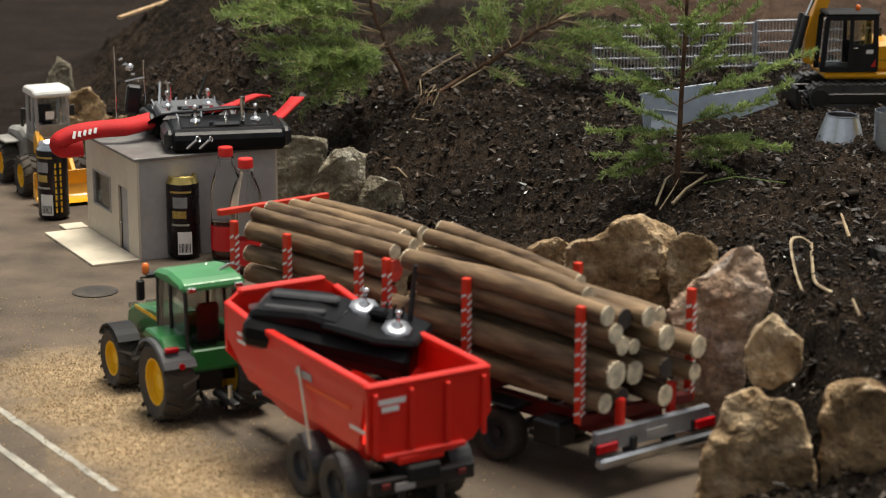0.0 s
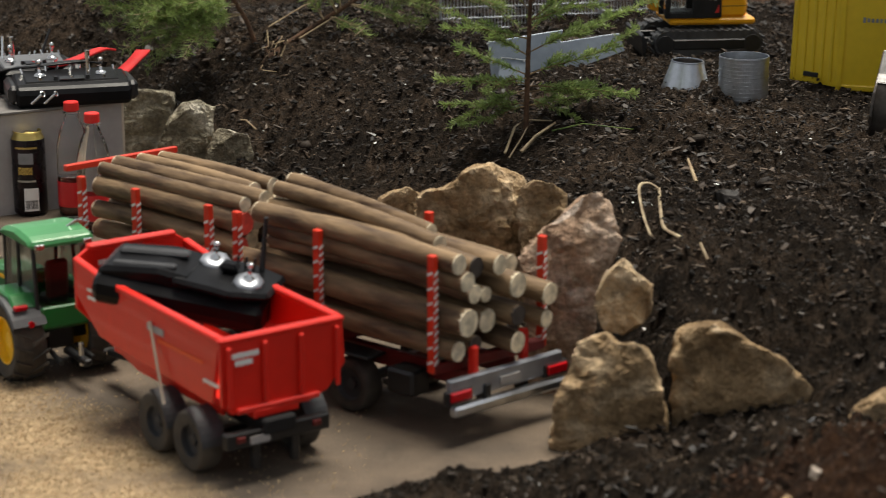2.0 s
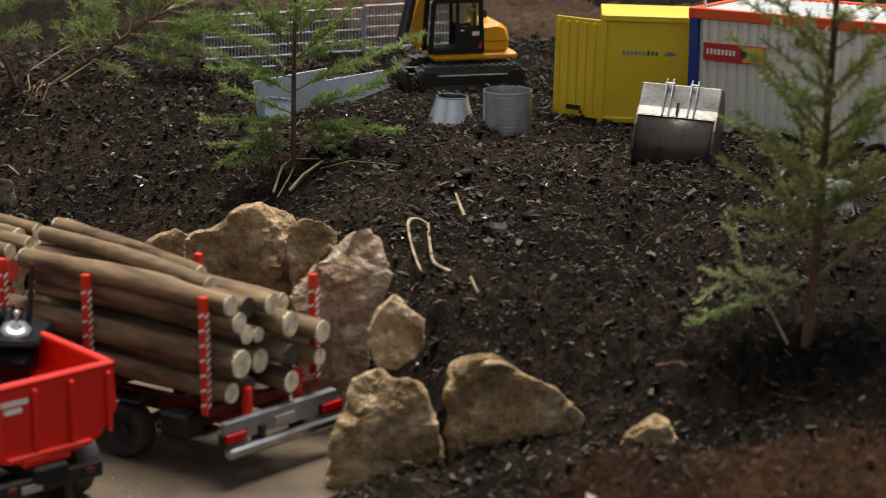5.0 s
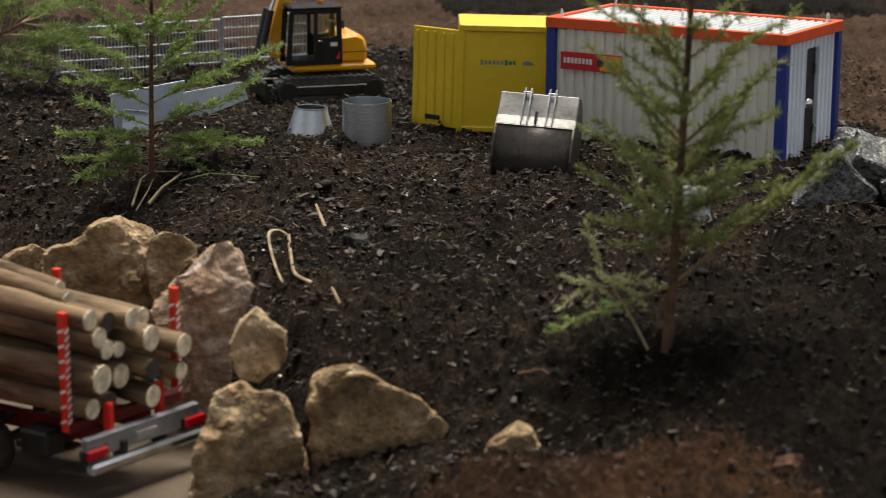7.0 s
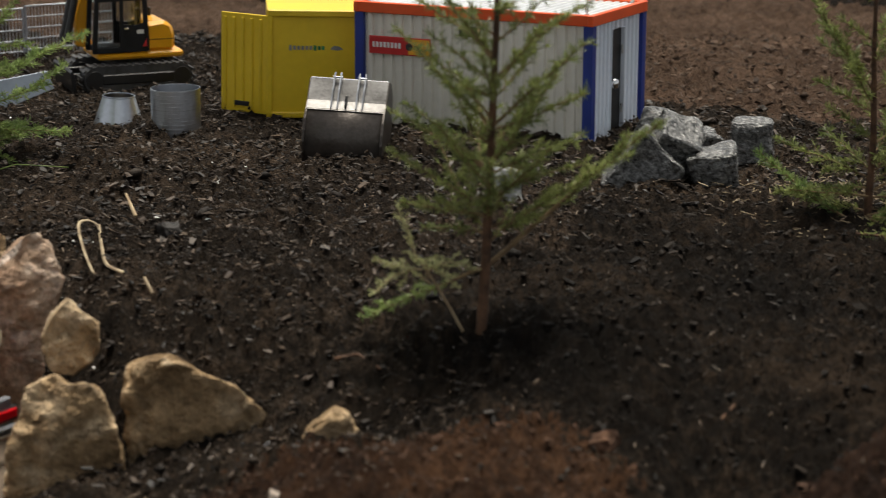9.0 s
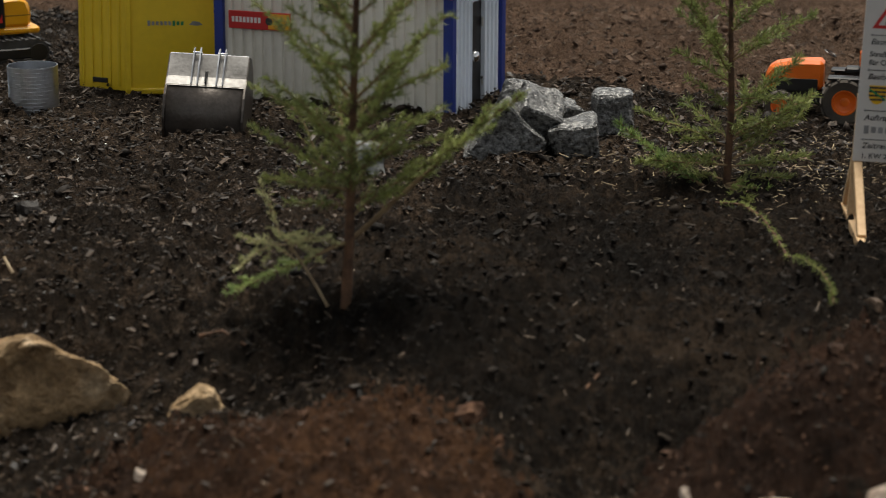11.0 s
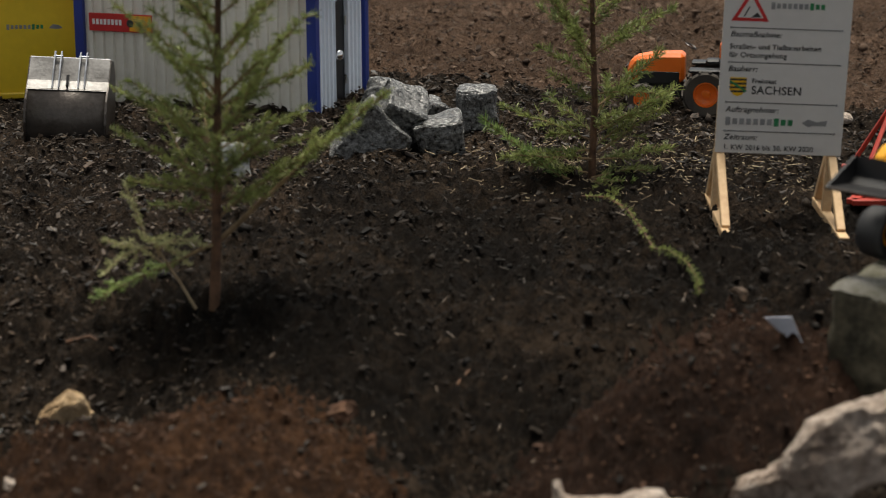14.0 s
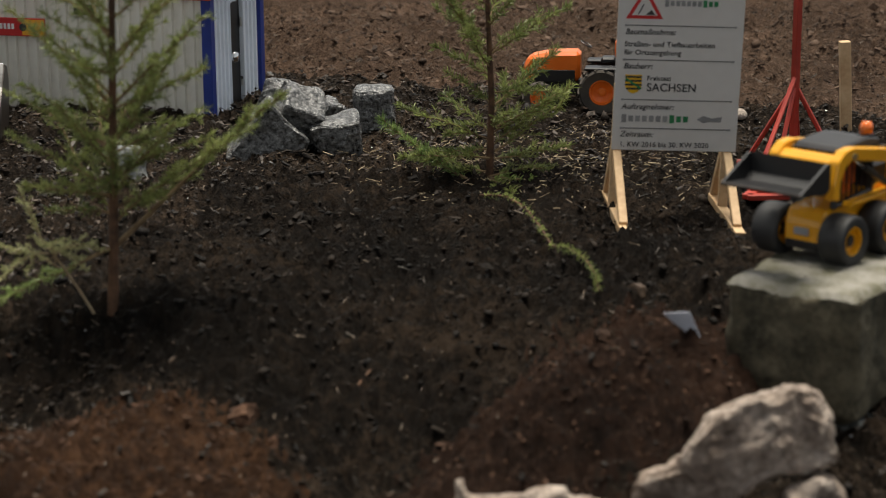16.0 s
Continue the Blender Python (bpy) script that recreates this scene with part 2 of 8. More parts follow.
def rock_mat(name, dark, mid, light, scale=7.0):
    """Broken stone: stained body, pale fresh patches, dark pits, strong relief."""
    m = bpy.data.materials.new(name)
    m.use_nodes = True
    n, l = m.node_tree.nodes, m.node_tree.links
    b = n["Principled BSDF"]
    co, info = n.new("ShaderNodeTexCoord"), n.new("ShaderNodeObjectInfo")
    off = n.new("ShaderNodeVectorMath")
    off.operation = "MULTIPLY_ADD"
    off.inputs[1].default_value = (1, 1, 1)
    l.new(co.outputs["Object"], off.inputs[0])
    l.new(info.outputs["Random"], off.inputs[2])
    big, fine, pit = n.new("ShaderNodeTexNoise"), n.new("ShaderNodeTexNoise"), n.new("ShaderNodeTexVoronoi")
    big.inputs["Scale"].default_value, big.inputs["Detail"].default_value, big.inputs["Roughness"].default_value = scale, 9, 0.62
    fine.inputs["Scale"].default_value, fine.inputs["Detail"].default_value, fine.inputs["Roughness"].default_value = scale * 9, 8, 0.7
    pit.inputs["Scale"].default_value = scale * 22
    for t in (big, fine, pit):
        l.new(off.outputs[0], t.inputs["Vector"])
    ramp = n.new("ShaderNodeValToRGB")
    e = ramp.color_ramp.elements
    e[0].position, e[0].color, e[1].position, e[1].color = 0.35, (*dark, 1), 0.67, (*light, 1)
    c = e.new(0.52)
    c.color = (*mid, 1)
    l.new(big.outputs["Fac"], ramp.inputs["Fac"])
    fr = n.new("ShaderNodeMapRange")
    fr.inputs["From Min"].default_value, fr.inputs["From Max"].default_value = 0.3, 0.7
    fr.inputs["To Min"].default_value, fr.inputs["To Max"].default_value = 0.42, 1.5
    l.new(fine.outputs["Fac"], fr.inputs["Value"])
    hs = n.new("ShaderNodeHueSaturation")
    geo, edge, rub = n.new("ShaderNodeNewGeometry"), n.new("ShaderNodeMapRange"), n.new("ShaderNodeMix")
    rub.data_type = "RGBA"
    edge.inputs["From Min"].default_value, edge.inputs["From Max"].default_value, edge.inputs["To Max"].default_value = 0.53, 0.62, 0.75
    l.new(geo.outputs["Pointiness"], edge.inputs["Value"])
    l.new(edge.outputs[0], rub.inputs[0])
    l.new(ramp.outputs["Color"], rub.inputs[6])
    rub.inputs[7].default_value = (*(min(1, q * 1.15) for q in light), 1)
    l.new(fr.outputs[0], hs.inputs["Value"])
    l.new(rub.outputs[2], hs.inputs["Color"])
    l.new(hs.outputs["Color"], b.inputs["Base Color"])
    b.inputs["Roughness"].default_value, b.inputs["Specular IOR Level"].default_value = 0.88, 0.3
    add = n.new("ShaderNodeMath")
    add.operation = "MULTIPLY_ADD"
    add.inputs[1].default_value = 0.35
    l.new(pit.outputs["Distance"], add.inputs[0])
    l.new(fine.outputs["Fac"], add.inputs[2])
    bp = n.new("ShaderNodeBump")
    bp.inputs["Strength"].default_value, bp.inputs["Distance"].default_value = 1.0, 0.010
    l.new(add.outputs[0], bp.inputs["Height"])
    l.new(bp.outputs[0], b.inputs["Normal"])
    return m


def soil_mat(name, dark, mid, light):
    """Crumbly earth: clumps and fine grains in relief, damp and dry patches in colour."""
    m = bpy.data.materials.new(name)
    m.use_nodes = True
    n, l = m.node_tree.nodes, m.node_tree.links
    b = n["Principled BSDF"]
    co = n.new("ShaderNodeTexCoord")
    clump, grain, patch, lump = (n.new("ShaderNodeTexNoise") for k in range(4))
    for t, sc, de, ro in ((clump, 60, 9, 0.75), (grain, 150, 8, 0.8), (patch, 3.5, 6, 0.65), (lump, 34, 7, 0.7)):
        t.inputs["Scale"].default_value, t.inputs["Detail"].default_value, t.inputs["Roughness"].default_value = sc, de, ro
        l.new(co.outputs["Object"], t.inputs["Vector"])
    mix = n.new("ShaderNodeMath")
    mix.operation = "MULTIPLY_ADD"
    mix.inputs[1].default_value = 0.35
    l.new(patch.outputs["Fac"], mix.inputs[0])
    half = n.new("ShaderNodeMath")
    half.operation = "MULTIPLY"
    half.inputs[1].default_value = 0.32
    both = n.new("ShaderNodeMath")
    both.operation = "MULTIPLY_ADD"
    both.inputs[1].default_value = 1.1
    l.new(lump.outputs["Fac"], both.inputs[0])
    l.new(grain.outputs["Fac"], both.inputs[2])
    l.new(both.outputs[0], half.inputs[0])
    l.new(half.outputs[0], mix.inputs[2])
    ramp = n.new("ShaderNodeValToRGB")
    e = ramp.color_ramp.elements
    e[0].position, e[0].color, e[1].position, e[1].color = 0.40, (*dark, 1), 0.64, (*light, 1)
    e.new(0.51).color = (*mid, 1)
    l.new(mix.outputs[0], ramp.inputs["Fac"])
    l.new(ramp.outputs["Color"], b.inputs["Base Color"])
    b.inputs["Roughness"].default_value, b.inputs["Specular IOR Level"].default_value = 0.9, 0.12
    bp = n.new("ShaderNodeBump")
    bp.inputs["Strength"].default_value, bp.inputs["Distance"].default_value = 1.0, 0.026
    rise = n.new("ShaderNodeMath")
    rise.operation = "MULTIPLY_ADD"
    rise.inputs[1].default_value = 1.6
    l.new(lump.outputs["Fac"], rise.inputs[0])
    l.new(clump.outputs["Fac"], rise.inputs[2])
    l.new(rise.outputs[0], bp.inputs["Height"])
    l.new(bp.outputs[0], b.inputs["Normal"])
    return m


M["soil"] = soil_mat("soil", (0.0056, 0.0039, 0.0027), (0.0245, 0.0170, 0.0112), (0.118, 0.081, 0.055))
M["red_clod"] = mat("red_clod", (0.105, 0.056, 0.034), 0.85, rgb2=(0.030, 0.016, 0.010), scale=30, bump=0.8, bscale=220, spec=0.2, island=0.6)
M["granite_pale"] = mat("granite_pale", (0.34, 0.35, 0.34), 0.6, rgb2=(0.10, 0.105, 0.10), scale=60, bump=0.8, bscale=300, spec=0.3)
# crumbs darkened in colour for the weaker light at the front right
M["dim_clod"] = mat("dim_clod", (0.018, 0.0125, 0.0084), 0.75, rgb2=(0.0045, 0.0032, 0.0022), scale=14, bump=1.0, bscale=220, spec=0.2, island=0.7)
M["peat"] = soil_mat("peat", (0.012, 0.0062, 0.0040), (0.034, 0.0175, 0.0108), (0.075, 0.039, 0.025))
# soil darkened in colour where the light falls off towards the front right
M["dim_soil"] = soil_mat("dim_soil", (0.0036, 0.0025, 0.0017), (0.0118, 0.0080, 0.0052), (0.064, 0.043, 0.028))
M["pale_crumb"] = mat("pale_crumb", (0.085, 0.060, 0.041), 0.8, rgb2=(0.022, 0.015, 0.010), scale=40, spec=0.25, island=0.8)
M["brown_soil"] = soil_mat("brown_soil", (0.044, 0.027, 0.018), (0.112, 0.070, 0.047), (0.23, 0.148, 0.103))
M["floor_soil"] = soil_mat("floor_soil", (0.012, 0.0080, 0.0054), (0.028, 0.0182, 0.0128), (0.060, 0.040, 0.029))
M["red_soil"] = soil_mat("red_soil", (0.013, 0.0070, 0.0045), (0.052, 0.0255, 0.0135), (0.165, 0.082, 0.041))
M["rock"] = rock_mat("rock", (0.16, 0.10, 0.048), (0.40, 0.27, 0.145), (0.62, 0.485, 0.325))
M["rock_pink"] = rock_mat("rock_pink", (0.27, 0.155, 0.095), (0.49, 0.34, 0.235), (0.70, 0.59, 0.50))
M["rock_grey"] = rock_mat("rock_grey", (0.13, 0.11, 0.075), (0.32, 0.28, 0.20), (0.62, 0.57, 0.47), 10)
M["rock_pale"] = rock_mat("rock_pale", (0.17, 0.12, 0.09), (0.42, 0.335, 0.275), (0.62, 0.53, 0.455), 11)


def glass(name, tint, rough=0.03):
    m = bpy.data.materials.new(name)
    m.use_nodes = True
    b = m.node_tree.nodes["Principled BSDF"]
    b.inputs["Base Color"].default_value = (*tint, 1)
    b.inputs["Roughness"].default_value, b.inputs["IOR"].default_value = rough, 1.4
    b.inputs["Transmission Weight"].default_value = 1.0
    return m


def leafy(m, share=0.48):
    """Lets some light through thin needles."""
    n, l = m.node_tree.nodes, m.node_tree.links
    b, out = n["Principled BSDF"], n["Material Output"]
    tr, mx = n.new("ShaderNodeBsdfTranslucent"), n.new("ShaderNodeMixShader")
    src = b.inputs["Base Color"].links[0].from_socket
    l.new(src, tr.inputs["Color"])
    mx.inputs[0].default_value = share
    l.new(b.outputs[0], mx.inputs[1])
    l.new(tr.outputs[0], mx.inputs[2])
    l.new(mx.outputs[0], out.inputs["Surface"])


leafy(M["needle"])
leafy(M["needle_pale"])
leafy(M["needle_dry"])
M["pet"] = glass("pet", (0.93, 0.95, 0.95))
M["dark_pane"] = glass("dark_pane", (0.50, 0.54, 0.52))
M["pane"] = glass("pane", (0.78, 0.82, 0.82))


# ---- mesh helpers ----
def link(name, bm, material=None, parent=None, label="", smooth=False):
    me = bpy.data.meshes.new(name)
    bm.to_mesh(me)
    bm.free()
    if material:
        me.materials.append(M[material] if isinstance(material, str) else material)
    if smooth:
        me.polygons.foreach_set("use_smooth", [True] * len(me.polygons))
    ob = new(name, me)
    if parent:
        ob.parent = parent
    if label:
        ob["label"] = label
    return ob


def part(name, bm, material, parent, label="", smooth=False):
    return link(name, bm, material, parent, label, smooth)


def thing(name, place, label, category, group=""):
    """An Empty at the base of a thing; its parts hang under it."""
    ob = new(name)
    ob.empty_display_size = 0.02
    ob.matrix_world = place
    return tagged(ob, label, category, group)


def add_box(bm, c, s, bevel=0.0, rot=None):
    """A box by its middle and its sizes, edges bevelled; rot: a matrix applied before moving."""
    m = Matrix.Translation(c) @ (rot.to_4x4() if rot else Matrix()) @ Matrix.Diagonal((*s, 1))
    r = bmesh.ops.create_cube(bm, size=1, matrix=m)
    if bevel:
        es = list({e for v in r["verts"] for e in v.link_edges})
        bmesh.ops.bevel(bm, geom=es, offset=bevel, segments=1, affect="EDGES", profile=0.5)
    return bm


def boxm(c, s, bevel=0.0, rot=None):
    return add_box(bmesh.new(), c, s, bevel, rot)


def add_tube(bm, a, b, r1, r2=None, seg=10, caps=True):
    a, b = Vector(a), Vector(b)
    d = b - a
    m = Matrix.Translation((a + b) / 2) @ d.to_track_quat("Z", "Y").to_matrix().to_4x4()
    bmesh.ops.create_cone(bm, cap_ends=caps, segments=seg, radius1=r1, radius2=r1 if r2 is None else r2, depth=d.length, matrix=m)
    return bm


def tubem(a, b, r1, r2=None, seg=10):
    return add_tube(bmesh.new(), a, b, r1, r2, seg)


def add_prism(bm, pts, axis, lo, hi):
    """A flat outline of (u, v) pushed along an axis: x -> (lo..hi, u, v), y -> (u, lo..hi, v), z -> (u, v, lo..hi)."""
    def at(u, v, w):
        return {"x": (w, u, v), "y": (u, w, v), "z": (u, v, w)}[axis]
    a = [bm.verts.new(at(u, v, lo)) for u, v in pts]
    b = [bm.verts.new(at(u, v, hi)) for u, v in pts]
    bm.faces.new(a)
    bm.faces.new(b[::-1])
    for i in range(len(pts)):
        j = (i + 1) % len(pts)
        bm.faces.new((a[j], a[i], b[i], b[j]))
    bmesh.ops.recalc_face_normals(bm, faces=bm.faces)
    return bm


def prism(pts, axis, lo, hi, bevel=0.0):
    bm = add_prism(bmesh.new(), pts, axis, lo, hi)
    if bevel:
        bmesh.ops.bevel(bm, geom=bm.edges[:], offset=bevel, segments=1, affect="EDGES", profile=0.5)
    return bm


def lathe(profile, seg=24, close=False):
    """A turned shape about z from (radius, height) pairs."""
    bm = bmesh.new()
    rings = []
    for r, z in profile:
        if r < 1e-6:
            rings.append([bm.verts.new((0, 0, z))])
        else:
            rings.append([bm.verts.new((r * math.cos(2 * math.pi * i / seg), r * math.sin(2 * math.pi * i / seg), z)) for i in range(seg)])
    for p, q in zip(rings, rings[1:]):
        for i in range(seg):
            j = (i + 1) % seg
            if len(p) == 1 and len(q) > 1:
                bm.faces.new((p[0], q[j], q[i]))
            elif len(q) == 1 and len(p) > 1:
                bm.faces.new((p[i], p[j], q[0]))
            elif len(p) > 1:
                bm.faces.new((p[i], p[j], q[j], q[i]))
    bmesh.ops.recalc_face_normals(bm, faces=bm.faces)
    return bm


def moved(bm, m):
    bmesh.ops.transform(bm, matrix=m, verts=bm.verts)
    return bm


def step(a, b, x):
    u = min(1.0, max(0.0, (x - a) / (b - a)))
    return u * u * (3 - 2 * u)


def along(table, y):
    """A value from (key, value) pairs, straight between them."""
    if y <= table[0][0]:
        return table[0][1]
    for (a, u), (b, v) in zip(table, table[1:]):
        if y <= b:
            return u + (v - u) * (y - a) / (b - a)
    return table[-1][1]


# ---- the ground: a terrace of potting soil beside a level model road ----
EDGE = [(2.2, -0.45), (2.45, -0.1), (2.58, 0.25), (2.7, 0.40), (3.2, 0.36), (3.5, 0.24), (4.0, 0.0), (4.4, -0.26), (4.8, -0.55), (5.3, -0.92), (6.0, -1.0), (9.0, -0.8)]
WIDE = [(2.4, 0.3), (2.7, 0.20), (3.3, 0.20), (3.8, 0.5), (4.4, 0.55), (5.0, 0.5), (6.0, 0.5)]
FRONT = [(0.3, 2.60), (0.55, 2.58), (0.70, 2.50), (0.85, 2.35), (1.6, 2.2)]
BACK = [(0.3, 3.02), (0.55, 3.06), (0.70, 3.04), (0.85, 2.92), (1.05, 2.80), (1.6, 2.78)]
MOUNDS = [(0.72, 2.16, 0.176, 0.42), (0.48, 2.46, 0.05, 0.26), (0.22, 2.40, 0.04, 0.22), (0.05, 4.95, 0.05, 0.5), (-0.62, 5.5, 0.13, 0.5), (-0.80, 6.05, 0.20, 0.62), (1.0, 2.0, 0.03, 0.3), (1.00, 2.27, 0.06, 0.30), (0.62, 2.49, 0.045, 0.20), (0.78, 2.56, 0.040, 0.12), (0.73, 2.43, 0.035, 0.13), (1.85, 2.56, -0.020, 0.24)]
RIDGE = [(1.52, 2.02, 0.215), (1.38, 1.975, 0.225), (1.253, 1.945, 0.190), (1.15, 1.915, 0.140)]


def ridge(x, y):
    """The crest of the peat heap: the nearest place on it gives (distance, height)."""
    best = (9.0, 0.0)
    for (ax, ay, az), (bx, by, bz) in zip(RIDGE, RIDGE[1:]):
        u = min(1.0, max(0.0, ((x - ax) * (bx - ax) + (y - ay) * (by - ay)) / ((bx - ax) ** 2 + (by - ay) ** 2)))
        d = math.hypot(x - ax - u * (bx - ax), y - ay - u * (by - ay))
        best = min(best, (d, az + u * (bz - az)))
    return best


def ground_z(x, y, rough=True):
    far = math.hypot(x, y)
    z = 0.2 * step(0, along(WIDE, y), x - along(EDGE, y)) * step(along(FRONT, x), along(BACK, x), far) - 0.012
    for mx, my, mh, mr in MOUNDS:
        d = math.hypot(x - mx, y - my) / mr
        if d < 1:
            z += mh * (1 - step(0, 1, d))
    d, top = ridge(x, y)
    if d < 0.3:
        h = top - 0.80 * (math.sqrt(d * d + 0.0006) - 0.024) + (0.014 * noise.noise((x * 14, y * 14, 6)) if rough else 0)
        z = max(z, h) + 0.012 * math.exp(-((z - h) / 0.03) ** 2)
    if x > along(EDGE, y):
        z += 0.014 * step(0, 0.06, x - along(EDGE, y))
        if rough:
            k = step(0.0, 0.03, z)
            z += k * (0.020 * noise.noise((x * 3, y * 3, 1)) + 0.016 * noise.noise((x * 11, y * 11, 2)) + 0.020 * noise.noise((x * 34, y * 34, 3)) + 0.014 * noise.noise((x * 75, y * 75, 5)) + 0.008 * noise.noise((x * 150, y * 150, 6)))
    return z


def on_ground(x, y, rz=0, rx=0, ry=0, sink=0.0):
    return pose(x, y, ground_z(x, y, False) - sink, rx, ry, rz)


def soil_kind(x, y):
    """0 dark potting soil, 1 the drier brown soil behind the site, 2 the reddish heaps in front, 3 the floor, 4 soil
    coloured darker for weaker light and for the dark far ground, 5 the peaty bed.
    """
    w = 0.25 * noise.noise((x * 2.2, y * 2.2, 7)) + 0.1 * noise.noise((x * 9, y * 9, 8))
    if x < along(EDGE, y) or y < 1.4:
        return 3
    if math.hypot(x, y) > 6.25 + 0.5 * w and x > 1.6:
        return 4
    if (2.2 * x + 1.5 * y - 10.45) / 2.66 + w > 0:
        return 1
    w += 0.22 * noise.noise((x * 55, y * 55, 3)) + 0.2 * noise.noise((x * 160, y * 160, 5))
    if math.hypot(x - 0.72, y - 2.12) < 0.30 + 0.22 * w:
        return 2
    if ridge(x, y)[0] < 0.15 + 0.25 * w:
        return 5
    # light falling off at the front right, painted as darker soil
    if math.hypot((x - 1.58) * 0.8, y - 2.50) < 0.58 + 0.6 * w:
        return 4
    return 0


def terrain():
    """One sheet out to the horizon, laid in rings round the site's foot, finest over the built part."""
    az = [radians(a) for a in list(np.arange(-175, -20, 12.5)) + list(np.arange(-14, 47.5, 0.085)) + list(np.arange(55, 180, 12.5))]
    rad = [0.4, 0.9, 1.4, 1.7] + list(1.8 * 1.0032 ** np.arange(0, 400)) + [6.8, 7.5, 8.5, 10, 14, 25, 60]
    na, nr = len(az), len(rad)
    vs = [(0.0, 0.0, ground_z(0, 0))] + [(r * math.sin(a), r * math.cos(a), ground_z(r * math.sin(a), r * math.cos(a))) for r in rad for a in az]
    fs = [(0, 1 + (i + 1) % na, 1 + i) for i in range(na)]
    fs += [(1 + j * na + i, 1 + j * na + (i + 1) % na, 1 + (j + 1) * na + (i + 1) % na, 1 + (j + 1) * na + i) for j in range(nr - 1) for i in range(na)]
    me = bpy.data.meshes.new("ground")
    me.from_pydata(vs, [], fs)
    for k in ("soil", "brown_soil", "red_soil", "floor_soil", "dim_soil", "peat"):
        me.materials.append(M[k])
    me.polygons.foreach_set("use_smooth", [True] * len(fs))
    me.polygons.foreach_set("material_index", [soil_kind(vs[f[0]][0], vs[f[0]][1]) for f in fs])
    me.update()
    if me.polygons[len(fs) // 2].normal.z < 0:
        me.flip_normals()
    return tagged(new("ground", me), "dark moist potting soil in an uneven terrace", "ground", kind="structure")


ground = terrain()

# ---- the road ----
road = tagged(link("road", boxm((-1.75, 3.0, -0.005), (4.3, 4.0, 0.010), 0.002), "asphalt"), "worn grey-brown model road with two white lines", "road", kind="structure")
for k, (a, b) in enumerate((((-0.95, 3.49), (-0.45, 2.715)), ((-0.95, 3.36), (-0.40, 2.52)))):
    a, b = Vector((*a, 0.0010)), Vector((*b, 0.0010))
    d = b - a
    bm = bmesh.new()
    for i in range(24):
        p, q = a + d * (i / 24), a + d * ((i + 1) / 24)
        n = Vector((-d.y, d.x, 0)).normalized()
        w1, w2 = 0.006 + random.uniform(-0.0012, 0.0012), 0.006 + random.uniform(-0.0012, 0.0012)
        bm.faces.new([bm.verts.new(v) for v in (p - n * w1, q - n * w1, q + n * w2, p + n * w2)])
    bmesh.ops.recalc_face_normals(bm, faces=bm.faces)
    part("road_line", bm, "paint_line", road)
part("manhole_cover", moved(lathe([(0, 0.003), (0.040, 0.003), (0.043, 0.002), (0.043, -0.002)], 28), pose(-0.652, 3.79, 0)), "rubber", road, "dark round cover sunk in the road")


def sawdust_z(x, y):
    """How thickly sawdust lies along the tractor."""
    k = max(1 - math.hypot((x - u) / a, (y - v) / b) for u, v, a, b in DUST) + 0.4 * noise.noise((x * 6, y * 6, 4)) + 0.35 * noise.noise((x * 19, y * 19, 9))
    return k


def sawdust():
    v, f = [], []
    rnd = random.Random(5)
    while len(v) < 4 * 20000:
        x, y = rnd.uniform(-1.05, 0.1), rnd.uniform(2.45, 3.75)
        k = sawdust_z(x, y)
        if rnd.random() > max(0.045, min(1, 0.25 + k * 1.3)) or x > along(EDGE, y):
            continue
        z = 0.0005
        r, a = 0.0006 + 0.0020 * rnd.random() ** 1.6, rnd.uniform(0, 6.3)
        n = len(v)
        v += [(x + r * math.cos(a), y + r * math.sin(a), z), (x + r * math.cos(a + 2), y + r * math.sin(a + 2), z), (x + r * math.cos(a + 4.2), y + r * math.sin(a + 4.2), z), (x, y, z + r * 0.9)]
        f += [(n, n + 1, n + 3), (n + 1, n + 2, n + 3), (n + 2, n, n + 3)]
    me = bpy.data.meshes.new("sawdust_grains")
    me.from_pydata(v, [], f)
    me.materials.append(M["grain"])
    tagged(new("sawdust_grains", me), "loose pale wood grains on the road", "sawdust", kind="stuff")


sawdust()


